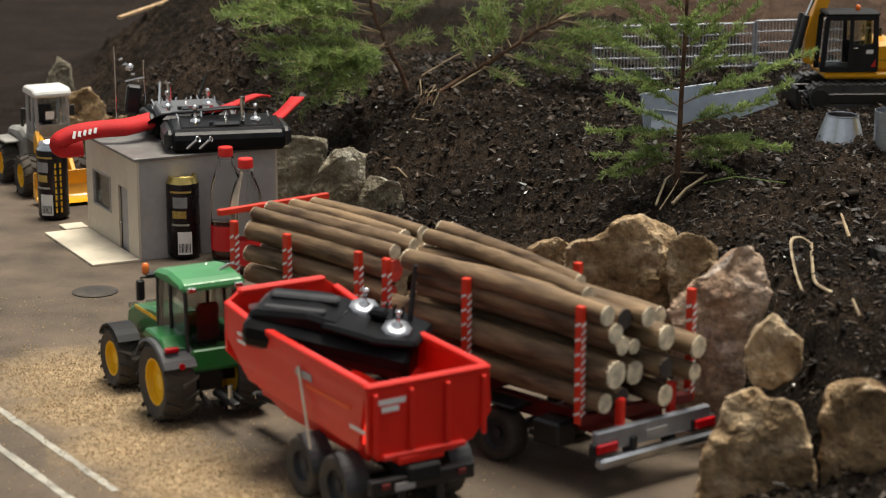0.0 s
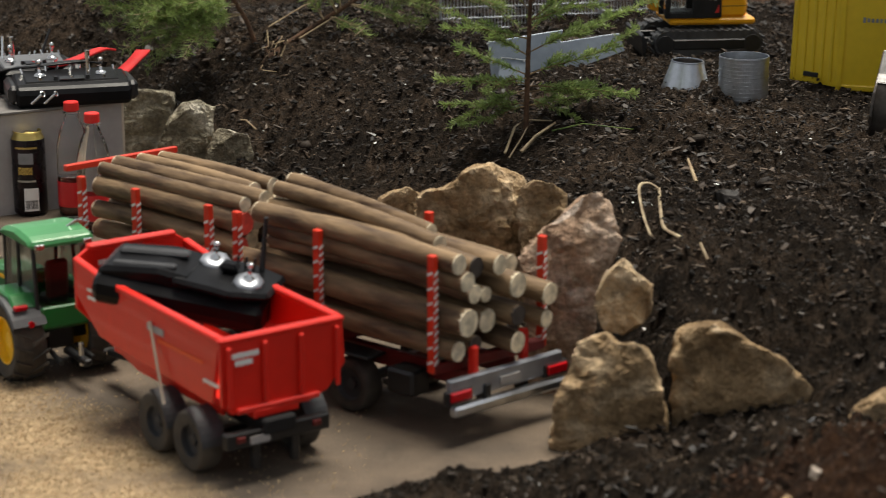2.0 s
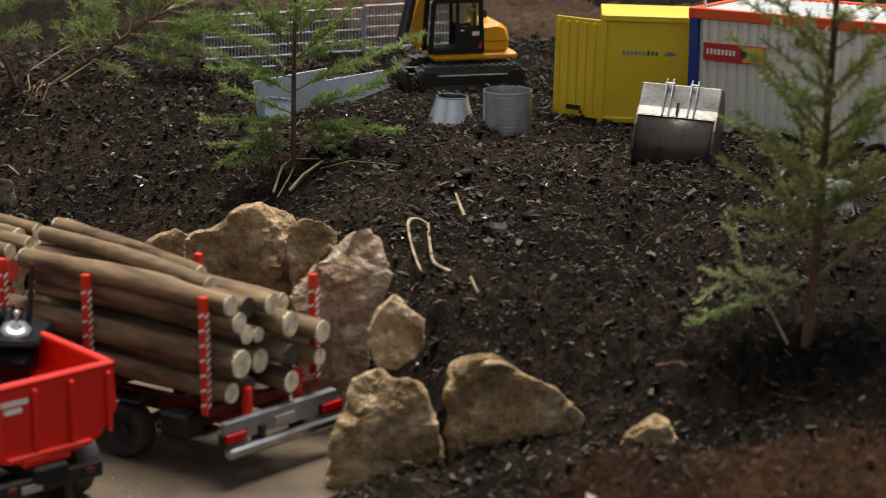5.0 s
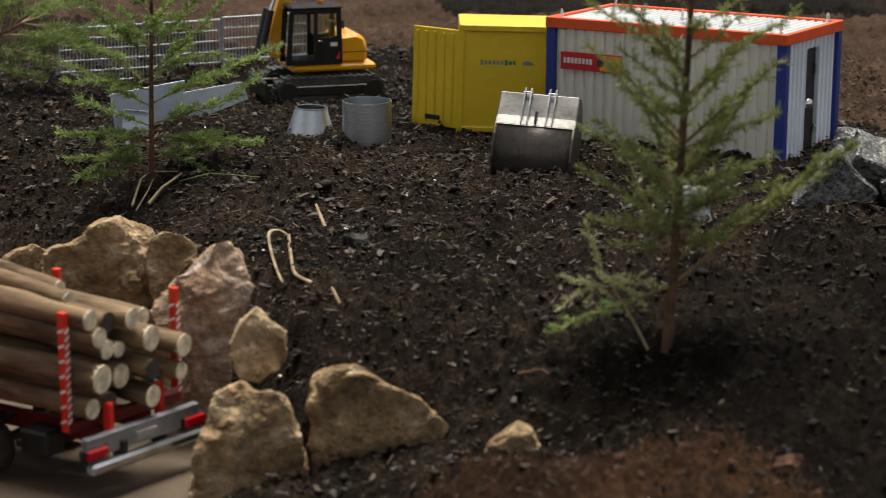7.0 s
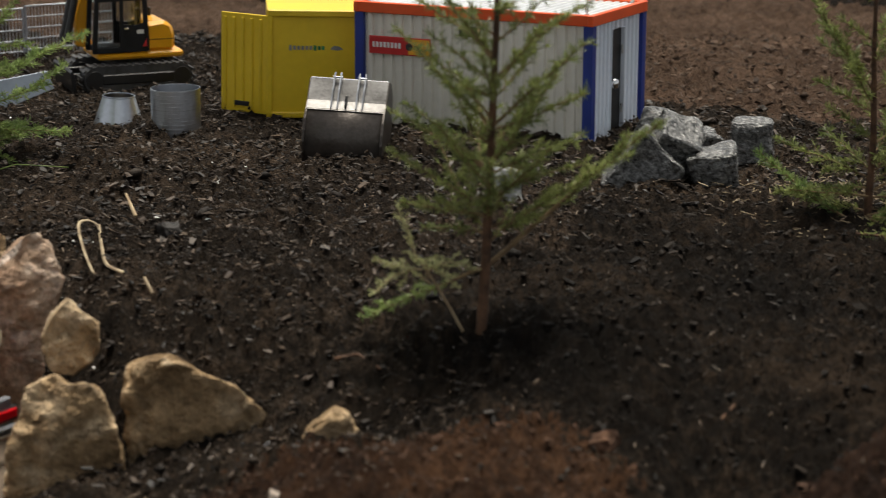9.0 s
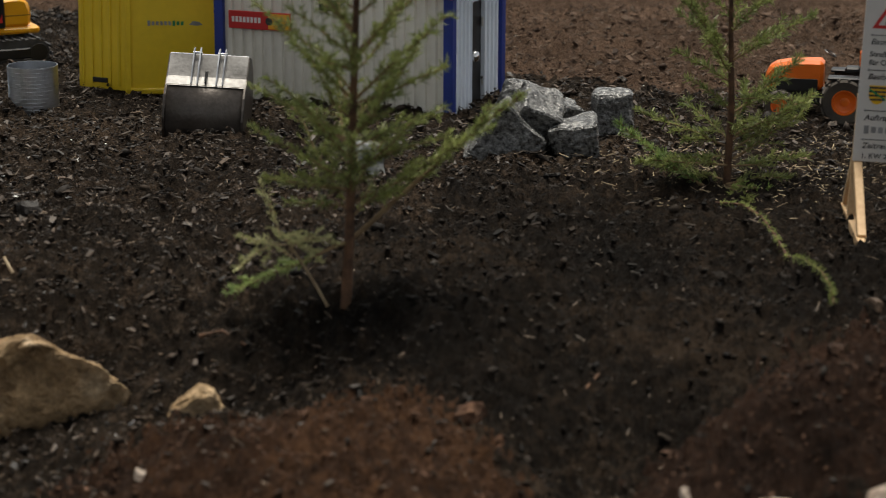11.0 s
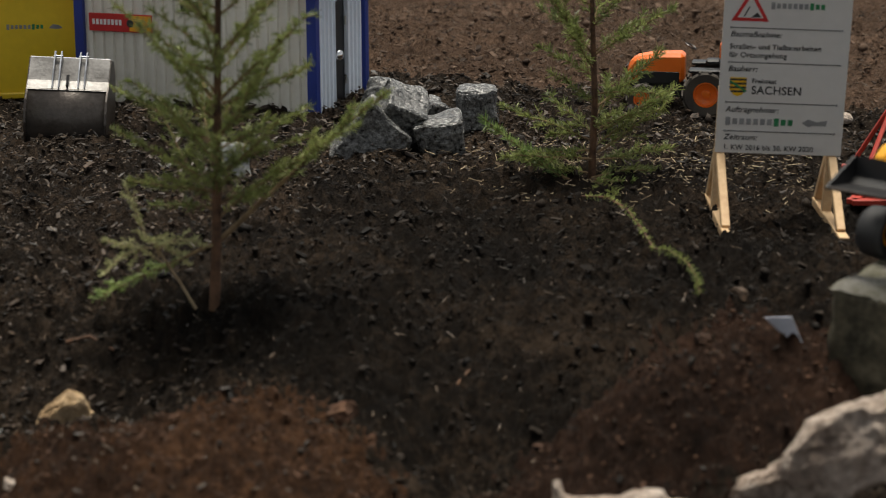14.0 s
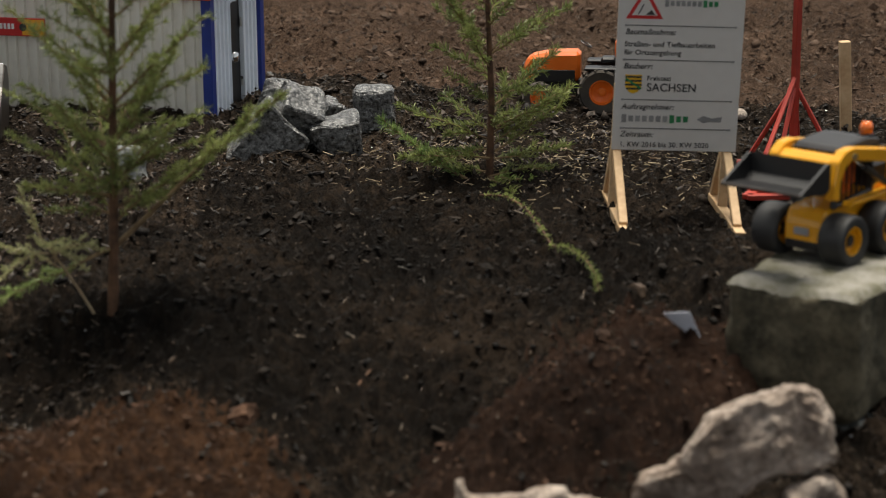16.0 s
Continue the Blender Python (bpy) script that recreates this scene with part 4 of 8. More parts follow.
def bottle(place, fill, label):
    b = thing("bottle", place, label, "bottle", "plastic bottles by the house")
    prof = [(0.0, 0.004), (0.020, 0.002), (0.028, 0.0), (0.032, 0.008), (0.0325, 0.045), (0.030, 0.06), (0.0325, 0.075), (0.0325, 0.125), (0.031, 0.145), (0.025, 0.172), (0.016, 0.193), (0.0125, 0.203), (0.0125, 0.213)]
    part("body", lathe(prof, 32), "pet", b, "clear ribbed plastic", smooth=True)
    part("cap", lathe([(0.0, 0.229), (0.0135, 0.229), (0.0148, 0.227), (0.0150, 0.212), (0.0128, 0.210), (0.0, 0.210)], 28), "cap_red", b, "red screw cap", smooth=False)
    part("neck_ring", lathe([(0.0128, 0.206), (0.0165, 0.206), (0.0165, 0.208), (0.0128, 0.208)], 28), "pet", b)
    part("label_band", lathe([(0.0328, 0.024), (0.0331, 0.026), (0.0331, 0.072), (0.0328, 0.074)], 32), "label_red", b, "red paper label", smooth=True)
    if fill:
        part("drink", lathe([(0.0, 0.006), (0.028, 0.006), (0.0305, 0.02), (0.0305, fill), (0.0, fill)], 28), "cola", b, "dark brown drink", smooth=True)


bottle(pose(-0.428, 4.042, 0, 0, 0, 20), 0.082, "half-empty clear plastic bottle with red cap")
bottle(pose(-0.378, 3.925, 0, 0, 0, 70), 0.035, "nearly empty clear plastic bottle with red cap")


def joystick(name, x, y, z, parent, h=0.03):
    bm = lathe([(0.010, z), (0.012, z + 0.004), (0.009, z + 0.008), (0.0028, z + 0.010), (0.0026, z + h - 0.006), (0.0045, z + h - 0.004), (0.0045, z + h + 0.004), (0.003, z + h + 0.006), (0.0, z + h + 0.006)], 16)
    part(name, moved(bm, pose(x, y, 0)), "chrome", parent, "chromed stick on a ball mount", smooth=True)


def transmitter(place, panel, label, wide=0.22, deep=0.18, tall=0.055):
    """A hand-held tray remote control: rounded tub, sloping panel, two sticks, switches, carrying frame."""
    r = thing("remote_control", place, label, "remote control", "model remote controls")
    w, d, h = wide / 2, deep / 2, tall
    tub = prism([(-d, 0.004), (-d * 0.8, 0.0), (d * 0.8, 0.0), (d, 0.012), (d, h * 0.75), (d * 0.55, h), (-d * 0.75, h * 0.82), (-d, h * 0.6)], "x", -w, w, 0.006)
    part("tub", tub, "shell_black", r, "black plastic tub", smooth=False)
    slope = math.degrees(math.atan2(h * 0.18, d * 1.3))
    top = pose(0, -0.01 * 0, h * 0.92, slope, 0, 0)
    part("panel", moved(boxm((0, 0, 0), (wide * 0.82, deep * 0.62, 0.006), 0.003), top), panel, r, "metallic control panel")
    for sx in (-1, 1):
        part("side_grip", moved(boxm((0, 0, 0), (0.022, deep * 0.86, h * 0.7), 0.008), pose(sx * (w + 0.004), 0, h * 0.48)), "black", r)
        joystick("joystick", sx * wide * 0.27, -0.005, h * 0.92, r)
        bm = bmesh.new()
        add_tube(bm, (sx * w * 0.55, d * 0.7, h * 0.9), (sx * w * 0.55, d * 0.7, h * 0.9 + 0.012), 0.002, seg=8)
        part("switch", bm, "chrome", r)
        part("switch", tubem((sx * w * 0.2, d * 0.75, h * 0.9), (sx * w * 0.2 + 0.004, d * 0.8, h * 0.9 + 0.013), 0.002, seg=8), "chrome", r)
    part("display", moved(boxm((0, 0, 0), (wide * 0.22, 0.022, 0.003), 0.0008), pose(0, -deep * 0.22, h * 0.94, slope)), "black_gloss", r, "small dark display")
    for k in range(5):
        u = -0.8 + 0.4 * k
        part("switch", tubem((w * u, d * (0.35 + 0.1 * (k % 2)), h * 0.93), (w * u + 0.005 * (k % 3 - 1), d * 0.5, h * 0.93 + 0.012 + 0.004 * (k % 2)), 0.0022, 0.0015, seg=8), "chrome", r)
        part("knob", moved(lathe([(0, 0.007), (0.004, 0.007), (0.0045, 0.0), (0, 0.0)], 12), pose(w * u * 0.7, -d * 0.45, h * 0.90)), "black" if k % 2 else "chrome", r)
    for k in range(4):
        part("button", moved(boxm((0, 0, 0), (0.008, 0.005, 0.004), 0.001), pose(-0.026 + 0.0175 * k, deep * 0.16, h * 0.975, slope)), "grey_plastic", r)
    return r


tx_front = transmitter(pose(-0.440, 4.165, 0.207, 0, 0, 12), "shell_black", "glossy black remote control on the house roof", 0.225, 0.14, 0.055)
tx_back = transmitter(pose(-0.535, 4.32, 0.207, 0, 0, 18), "silver_panel", "black remote control with silver panel on roof", 0.16, 0.13, 0.06)
part("antenna", tubem((0.03, 0.05, 0.05), (0.055, 0.06, 0.11), 0.0035, 0.0025), "black", tx_back)
part("antenna", tubem((-0.055, 0.02, 0.05), (-0.05, 0.03, 0.105), 0.004, 0.003), "chrome", tx_back)


def ribbon(name, pts, wide, material, label, category, up=(0, 0, 1), thick=0.002):
    """A soft strap along a line of places."""
    bm = bmesh.new()
    pts = [Vector(p) for p in pts]
    fine = []
    for i in range(len(pts) - 1):
        a, b, c, d = pts[max(0, i - 1)], pts[i], pts[i + 1], pts[min(len(pts) - 1, i + 2)]
        for k in range(6):
            t = k / 6
            fine.append(0.5 * (2 * b + (c - a) * t + (2 * a - 5 * b + 4 * c - d) * t * t + (3 * b - a - 3 * c + d) * t ** 3))
    fine.append(pts[-1])
    rows = []
    for i, p in enumerate(fine):
        d = (fine[min(i + 1, len(fine) - 1)] - fine[max(i - 1, 0)]).normalized()
        n = Vector(up)
        s = n.cross(d)
        s = s.normalized() if s.length > 1e-4 else Vector((1, 0, 0))
        n = d.cross(s).normalized()
        rows.append([bm.verts.new(p + s * (wide / 2 * u) + n * (thick / 2 * w)) for u, w in ((-1, -1), (1, -1), (1, 1), (-1, 1))])
    for a, b in zip(rows, rows[1:]):
        for k in range(4):
            bm.faces.new((a[k], a[(k + 1) % 4], b[(k + 1) % 4], b[k]))
    bm.faces.new(rows[0][::-1])
    bm.faces.new(rows[-1])
    bmesh.ops.recalc_face_normals(bm, faces=bm.faces)
    return tagged(link(name, bm, material, smooth=True), label, category)


st = ribbon("neck_strap", [(-0.60, 4.25, 0.245), (-0.645, 4.20, 0.240), (-0.70, 4.195, 0.236), (-0.75, 4.19, 0.228), (-0.782, 4.185, 0.212), (-0.775, 4.19, 0.196), (-0.735, 4.20, 0.197)], 0.034, "strap_red", "padded red neck strap with white print", "strap", up=(0.0, -0.85, 0.5), thick=0.012)
for k in range(5):
    bar = boxm((0, 0, 0), (0.006, 0.0008, 0.012 if k else 0.016), 0.0002)
    o = part("print_bar", bar, "white", st)
    o.matrix_world = pose(-0.748 + 0.0105 * k, 4.1765 + 0.0015 * k, 0.2275 + 0.002 * k, -30, 8, 0)
ribbon("neck_strap", [(-0.495, 4.26, 0.262), (-0.47, 4.30, 0.258), (-0.435, 4.36, 0.262), (-0.40, 4.42, 0.268), (-0.380, 4.45, 0.262)], 0.024, "strap_red", "folded red neck strap behind the controls", "strap", thick=0.005)
ribbon("neck_strap", [(-0.40, 4.24, 0.225), (-0.375, 4.30, 0.222), (-0.345, 4.36, 0.236), (-0.318, 4.40, 0.258), (-0.312, 4.43, 0.262)], 0.030, "strap_red", "red neck strap hanging off the roof", "strap", thick=0.005)

ribbon("carrying_strap", [(-0.61, 4.26, 0.225), (-0.57, 4.215, 0.262), (-0.50, 4.205, 0.272), (-0.43, 4.225, 0.276), (-0.39, 4.26, 0.266)], 0.030, "shell_black", "black webbing strap across the controls", "strap", thick=0.003)
for k, (x, y) in enumerate(((-0.115, -0.055), (-0.085, -0.075), (-0.060, -0.078))):
    part("hook", tubem((x, y, 0.012), (x + 0.018, y - 0.010, 0.030), 0.0026, seg=8), "chrome", tx_front, "chromed strap hook")
    part("hook_ring", moved(lathe([(0.005, -0.0012), (0.0062, 0), (0.005, 0.0012), (0.0038, 0), (0.005, -0.0012)], 14), pose(x + 0.022, y - 0.010, 0.032, 70, 0, 30 * k)), "chrome", tx_front)
part("stick_knob", tubem((0.035, 0.0, 0.050), (0.036, 0.002, 0.100), 0.0048, 0.0052, seg=14), "chrome", tx_front, "thick chromed stick")
part("stick_knob", tubem((-0.035, 0.012, 0.055), (-0.036, 0.014, 0.105), 0.0048, 0.0056, seg=14), "chrome", tx_back, "thick chromed stick")
br = thing("carrying_bracket", pose(-0.655, 4.335, 0.207, 0, 0, 15), "chromed carrying bracket with a black box", "bracket")
part("rod", tubem((-0.030, 0, 0), (-0.031, 0.0, 0.180), 0.0022), "chrome", br)
part("rod", tubem((0.030, 0, 0), (0.029, 0.0, 0.148), 0.0022), "chrome", br)
for k in range(5):
    a = radians(-40 + k * 45)
    part("link", tubem((-0.022 + 0.008 * k, -0.002, 0.150 - 0.010 * k), (-0.014 + 0.008 * k, -0.002, 0.158 - 0.014 * k + 0.004 * math.sin(a)), 0.0028), "chrome", br)
part("knob", lathe([(0, 0.126), (0.008, 0.13), (0.009, 0.136), (0.006, 0.142), (0, 0.143)], 16), "chrome", br, smooth=True)
part("hook", tubem((-0.01, -0.002, 0.105), (0.030, -0.002, 0.112), 0.003), "chrome", br)
part("box", moved(boxm((0, 0, 0), (0.030, 0.022, 0.060), 0.004), pose(0.004, -0.004, 0.068, 0, 8, 0)), "black_gloss", br, "black plastic box hung on the bracket")


# ---- wheels ----
def wheel(name, parent, x, y, r, wide, rim, lugs=0, rim_r=0.6, tyre_label="", tyre="rubber"):
    """A wheel about the x axis at (x, y) on the ground; tyre and rim are meshes, lugs stand on the tyre."""
    hub = part(name, moved(lathe([(r * rim_r, -wide * 0.40), (r * 0.90, -wide * 0.5), (r * 0.97, -wide * 0.42), (r, -wide * 0.25), (r, wide * 0.25), (r * 0.97, wide * 0.42), (r * 0.90, wide * 0.5), (r * rim_r, wide * 0.40), (r * rim_r, -wide * 0.40)], 40), pose(x, y, r, 0, 90, 0)), tyre, parent, tyre_label or "black rubber tyre", smooth=not lugs)
    prof = [(r * rim_r, -wide * 0.42), (r * rim_r * 0.93, -wide * 0.42), (r * rim_r * 0.86, -wide * 0.20), (r * rim_r * 0.35, -wide * 0.14), (r * rim_r * 0.33, -wide * 0.26), (r * rim_r * 0.18, -wide * 0.28), (0, -wide * 0.28)]
    prof2 = [(a, -b) for a, b in prof]
    bm = lathe(prof, 32)
    part("rim", moved(bm, pose(x, y, r, 0, 90, 0)), rim, hub, smooth=False)
    part("rim", moved(lathe(prof2, 32), pose(x, y, r, 0, 90, 0)), rim, hub, smooth=False)
    if lugs:
        for i in range(lugs):
            for s in (-1, 1):
                a = 2 * math.pi * (i + (0.5 if s > 0 else 0)) / lugs
                bm = bmesh.new()
                q = []
                for u, w in ((0.02, 0.11), (0.55, -0.09)):
                    for k in (-0.045, 0.045):
                        q.append((s * wide * u, a + w + k))
                low = [bm.verts.new((X, r * 0.97 * math.cos(A), r * 0.97 * math.sin(A))) for X, A in q]
                hi = [bm.verts.new((X * (0.98 if abs(X) > wide * 0.3 else 1), r * (1.03 if abs(X) > wide * 0.3 else 1.07) * math.cos(A), r * (1.03 if abs(X) > wide * 0.3 else 1.07) * math.sin(A))) for X, A in q]
                for f in ((0, 1, 3, 2),):
                    bm.faces.new([hi[k] for k in f])
                for k, j in ((0, 1), (1, 3), (3, 2), (2, 0)):
                    bm.faces.new((low[k], low[j], hi[j], hi[k]))
                bmesh.ops.recalc_face_normals(bm, faces=bm.faces)
                part("lug", moved(bm, pose(x, y, r)), tyre, hub)
    return hub


# ---- green tractor ----
def farm_tractor():
    t = thing("tractor", pose(-0.366, 3.066, 0, 0, 0, 29.3), "green toy farm tractor with yellow rims", "toy tractor")
    wheel("rear_wheel", t, -0.060, 0.0, 0.061, 0.050, "rim_yellow", 16)
    wheel("rear_wheel", t, 0.060, 0.0, 0.061, 0.050, "rim_yellow", 16)
    wheel("front_wheel", t, -0.060, 0.195, 0.047, 0.040, "rim_yellow", 14)
    wheel("front_wheel", t, 0.060, 0.195, 0.047, 0.040, "rim_yellow", 14)
    part("axle", tubem((-0.06, 0, 0.06), (0.06, 0, 0.06), 0.012), "black", t)
    part("axle", tubem((-0.06, 0.195, 0.048), (0.06, 0.195, 0.048), 0.010), "black", t)
    part("chassis", boxm((0, 0.10, 0.062), (0.045, 0.25, 0.040), 0.004), "black", t)
    hood = prism([(0.07, 0.085), (0.07, 0.142), (0.15, 0.137), (0.215, 0.126), (0.246, 0.112), (0.252, 0.085), (0.235, 0.075)], "x", -0.028, 0.028, 0.005)
    part("hood", hood, "green", t)
    part("hood_stripe", boxm((-0.0285, 0.16, 0.124), (0.001, 0.10, 0.006)), "rim_yellow", t)
    part("hood_stripe", boxm((0.0285, 0.16, 0.124), (0.001, 0.10, 0.006)), "rim_yellow", t)
    part("grille", boxm((0, 0.251, 0.098), (0.042, 0.006, 0.026), 0.002), "black", t)
    for sx in (-1, 1):
        part("headlight", boxm((sx * 0.015, 0.252, 0.114), (0.016, 0.005, 0.009), 0.001), "dark_pane", t)
    # cab: lower body, posts, glass, roof
    part("cab_base", prism([(-0.055, 0.085), (-0.055, 0.118), (0.02, 0.105), (0.075, 0.10), (0.075, 0.075), (-0.02, 0.07)], "x", -0.040, 0.040, 0.003), "green", t)
    for x, y0, y1 in ((-0.043, -0.046, -0.034), (0.043, -0.046, -0.034), (-0.045, 0.014, 0.016), (0.045, 0.014, 0.016), (-0.038, 0.073, 0.064), (0.038, 0.073, 0.064)):
        part("cab_post", tubem((x, y0, 0.105), (x * 0.97, y1, 0.208), 0.0032, seg=8), "black", t)
    for x in (-0.0435, 0.0435):
        pane = part("window", prism([(-0.043, 0.112), (-0.033, 0.206), (0.062, 0.206), (0.070, 0.105)], "x", x - 0.0006, x + 0.0006), "dark_pane", t, "clear cab glass")
        pane.visible_shadow = False
    p = part("window", boxm((0, -0.040, 0.158), (0.080, 0.0012, 0.092)), "dark_pane", t)
    p.visible_shadow = False
    p = part("window", boxm((0, 0.067, 0.153), (0.072, 0.0012, 0.100)), "dark_pane", t)
    p.visible_shadow = False
    roof = prism([(-0.048, 0.206), (-0.050, 0.213), (-0.038, 0.222), (0.010, 0.228), (0.055, 0.223), (0.074, 0.213), (0.070, 0.206)], "x", -0.052, 0.052, 0.006)
    part("roof", roof, "green_roof", t, "pale green cab roof")
    part("visor", boxm((0, 0.074, 0.210), (0.124, 0.016, 0.004), 0.001), "black", t)
    for sx in (-1, 1):
        part("work_light", boxm((sx * 0.038, -0.052, 0.210), (0.014, 0.006, 0.008), 0.001), "steel", t)
        part("mirror", boxm((sx * 0.070, 0.074, 0.186), (0.014, 0.006, 0.034), 0.003), "black", t)
        part("mirror_arm", tubem((sx * 0.046, 0.070, 0.205), (sx * 0.070, 0.074, 0.206), 0.0018, seg=6), "black", t)
        fender = bmesh.new()
        n = 12
        pr = []
        for i in range(n + 1):
            a = radians(30 + 125 * i / n)
            pr.append((math.cos(a), math.sin(a)))
        rows = []
        for c, s in pr:
            rows.append([fender.verts.new((sx * u, -0.004 - c * rr * 1.0, 0.062 + s * rr)) for u, rr in ((0.036, 0.068), (0.088, 0.068), (0.090, 0.064), (0.036, 0.064))])
        for a, b in zip(rows, rows[1:]):
            for k in range(4):
                fender.faces.new((a[k], a[(k + 1) % 4], b[(k + 1) % 4], b[k]))
        fender.faces.new(rows[0])
        fender.faces.new(rows[-1][::-1])
        bmesh.ops.recalc_face_normals(fender, faces=fender.faces)
        part("rear_fender", fender, "fender_grey", t, "grey rear mudguard")
        part("fender_top", moved(prism([(-0.05, 0.0), (-0.03, 0.018), (0.03, 0.020), (0.05, 0.004)], "x", -0.022, 0.022, 0.003), pose(sx * 0.058, 0.004, 0.118)), "green", t)
        part("tail_lamp", boxm((sx * 0.070, -0.046, 0.121), (0.022, 0.010, 0.008), 0.002), "lens_red", t)
        part("reflector", lathe([(0, 0), (0.005, 0), (0.005, 0.003), (0, 0.003)], 12), "lens_red", t).matrix_local = pose(sx * 0.060, -0.060, 0.098, 90, 0, 0)
        ff = bmesh.new()
        rows = []
        for i in range(9):
            a = radians(40 + 105 * i / 8)
            rows.append([ff.verts.new((sx * u, 0.195 - math.cos(a) * rr, 0.048 + math.sin(a) * rr)) for u, rr in ((0.042, 0.056), (0.080, 0.056), (0.080, 0.053), (0.042, 0.053))])
        for a, b in zip(rows, rows[1:]):
            for k in range(4):
                ff.faces.new((a[k], a[(k + 1) % 4], b[(k + 1) % 4], b[k]))
        ff.faces.new(rows[0])
        ff.faces.new(rows[-1][::-1])
        bmesh.ops.recalc_face_normals(ff, faces=ff.faces)
        part("front_fender", ff, "matt_black", t, "dark grey front mudguard", smooth=False)
    part("beacon", lathe([(0, 0.202), (0.006, 0.202), (0.006, 0.212), (0.004, 0.217), (0, 0.218)], 14), "lamp_orange", t, "orange flashing beacon", smooth=True).matrix_local = pose(-0.060, 0.076, 0.010)
    part("exhaust", tubem((-0.036, 0.085, 0.10), (-0.036, 0.085, 0.205), 0.005, 0.004), "black", t)
    part("seat", boxm((0.0, -0.005, 0.118), (0.034, 0.034, 0.014), 0.004), "black", t)
    part("backrest", boxm((0.0, -0.020, 0.150), (0.036, 0.012, 0.060), 0.005), "dark_red", t)
    part("steering_wheel", moved(lathe([(0.013, -0.0015), (0.015, 0.0), (0.013, 0.0015), (0.011, 0.0), (0.013, -0.0015)], 20), pose(0, 0.038, 0.142, 30)), "black", t)
    part("aerial", prism([(-0.02, 0.0), (0.0, 0.010), (0.022, 0.004), (0.0, 0.004)], "y", -0.002, 0.002, 0.0005), "steel", t).matrix_local = pose(0.040, -0.01, 0.224)
    part("drawbar", boxm((0, -0.085, 0.045), (0.012, 0.08, 0.010), 0.002), "black", t)
    for sx in (-1, 1):
        part("lift_arm", tubem((sx * 0.022, -0.03, 0.045), (sx * 0.026, -0.085, 0.038), 0.004), "black", t)
    part("hitch_pin", tubem((0, -0.10, 0.035), (0, -0.10, 0.070), 0.004), "steel", t)


farm_tractor()


# ---- red tipper trailer ----
def tipper():
    t = thing("tipper_trailer", pose(-0.097, 2.55, 0, 0, 0, 32), "red toy dump trailer with tandem axle", "toy trailer")
    W, L = 0.177, 0.40
    zt, zf, zb = 0.200, 0.232, 0.112
    def side(x, s):
        """One long side: top rail plane, upright upper panel, lower panel drawn in."""
        bm = bmesh.new()
        pts = [(0.0, zt), (L * 0.80, zt + 0.008), (L, zf - 0.012), (L + 0.004, 0.175), (L * 0.83, 0.125), (0.02, zb)]
        add_prism(bm, pts, "x", x - 0.0025, x + 0.0025)
        return bm
    for x, s in ((0.0, 1), (W, -1)):
        part("side_panel", side(x, s), "red", t)
        part("top_rail", prism([(0.0, zt - 0.003), (0.0, zt + 0.007), (L * 0.80, zt + 0.015), (L, zf - 0.006), (L, zf - 0.016), (L * 0.80, zt + 0.005)], "x", x - 0.006, x + 0.006, 0.002), "red", t)
        part("lower_panel", moved(prism([(0.02, 0.0), (L * 0.83, 0.0), (L * 0.70, -0.040), (0.05, -0.040)], "x", -0.002, 0.002), pose(x + s * 0.012, 0, 0.116, 0, -s * 30, 0)), "red", t)
    part("floor", boxm((W / 2, L * 0.45, 0.098), (W - 0.05, L * 0.82, 0.006), 0.001), "red", t)
    part("headboard", prism([(-0.003, 0.15), (-0.003, zf - 0.010), (0.022, zf + 0.006), (W - 0.022, zf + 0.006), (W + 0.003, zf - 0.010), (W + 0.003, 0.15), (W - 0.03, 0.115), (0.03, 0.115)], "y", L - 0.003, L + 0.004, 0.001), "red", t)
    part("headboard_rail", boxm((W / 2, L + 0.001, zf + 0.004), (W - 0.035, 0.014, 0.010), 0.003), "red", t)
    gate = part("tailgate", prism([(-0.005, zt), (W + 0.005, zt), (W + 0.008, zt - 0.060), (W - 0.020, zt - 0.092), (W - 0.050, zt - 0.103), (0.010, zt - 0.098), (-0.004, zt - 0.085)], "y", -0.008, -0.002, 0.001), "red", t)
    part("top_rail", boxm((W / 2, -0.004, zt + 0.001), (W + 0.014, 0.012, 0.010), 0.003), "red", gate)
    for x in (0.006, 0.060, 0.115, W - 0.006):
        part("rib", boxm((x, -0.011, zt - 0.047), (0.007, 0.007, 0.082), 0.002), "red", gate)
    part("bottom_rail", boxm((W / 2 - 0.01, -0.011, zt - 0.094), (W - 0.05, 0.008, 0.008), 0.002), "red", gate)
    for k, (x0, w, z) in enumerate(((0.010, 0.042, 0.180), (0.016, 0.026, 0.170))):
        part("print_bar", boxm((x0 + w / 2, -0.0088, z), (w, 0.001, 0.007)), "white", gate)
    for y0, w, z in ((0.345, 0.035, 0.187), (0.350, 0.025, 0.176), (0.10, 0.12, 0.163), (0.02, 0.04, 0.14)):
        part("print_bar", boxm((-0.0032, y0, z), (0.001, w, 0.005)), "white" if w < 0.1 else "trim_red", t)
    part("sticker", boxm((-0.0034, 0.165, 0.176), (0.001, 0.045, 0.010)), "card_grey", t)
    part("cord", tubem((-0.006, 0.175, 0.186), (-0.016, 0.125, 0.085), 0.002, seg=6), "card", t, "pale cord hanging down the side")
    for x, w in ((0.05, 0.035), (0.09, 0.02)):
        part("print_bar", boxm((x, L - 0.0035, zf - 0.020), (w, 0.001, 0.007)), "white", t)
    part("chassis", boxm((W / 2, 0.18, 0.070), (0.05, 0.36, 0.022), 0.003), "matt_black", t)
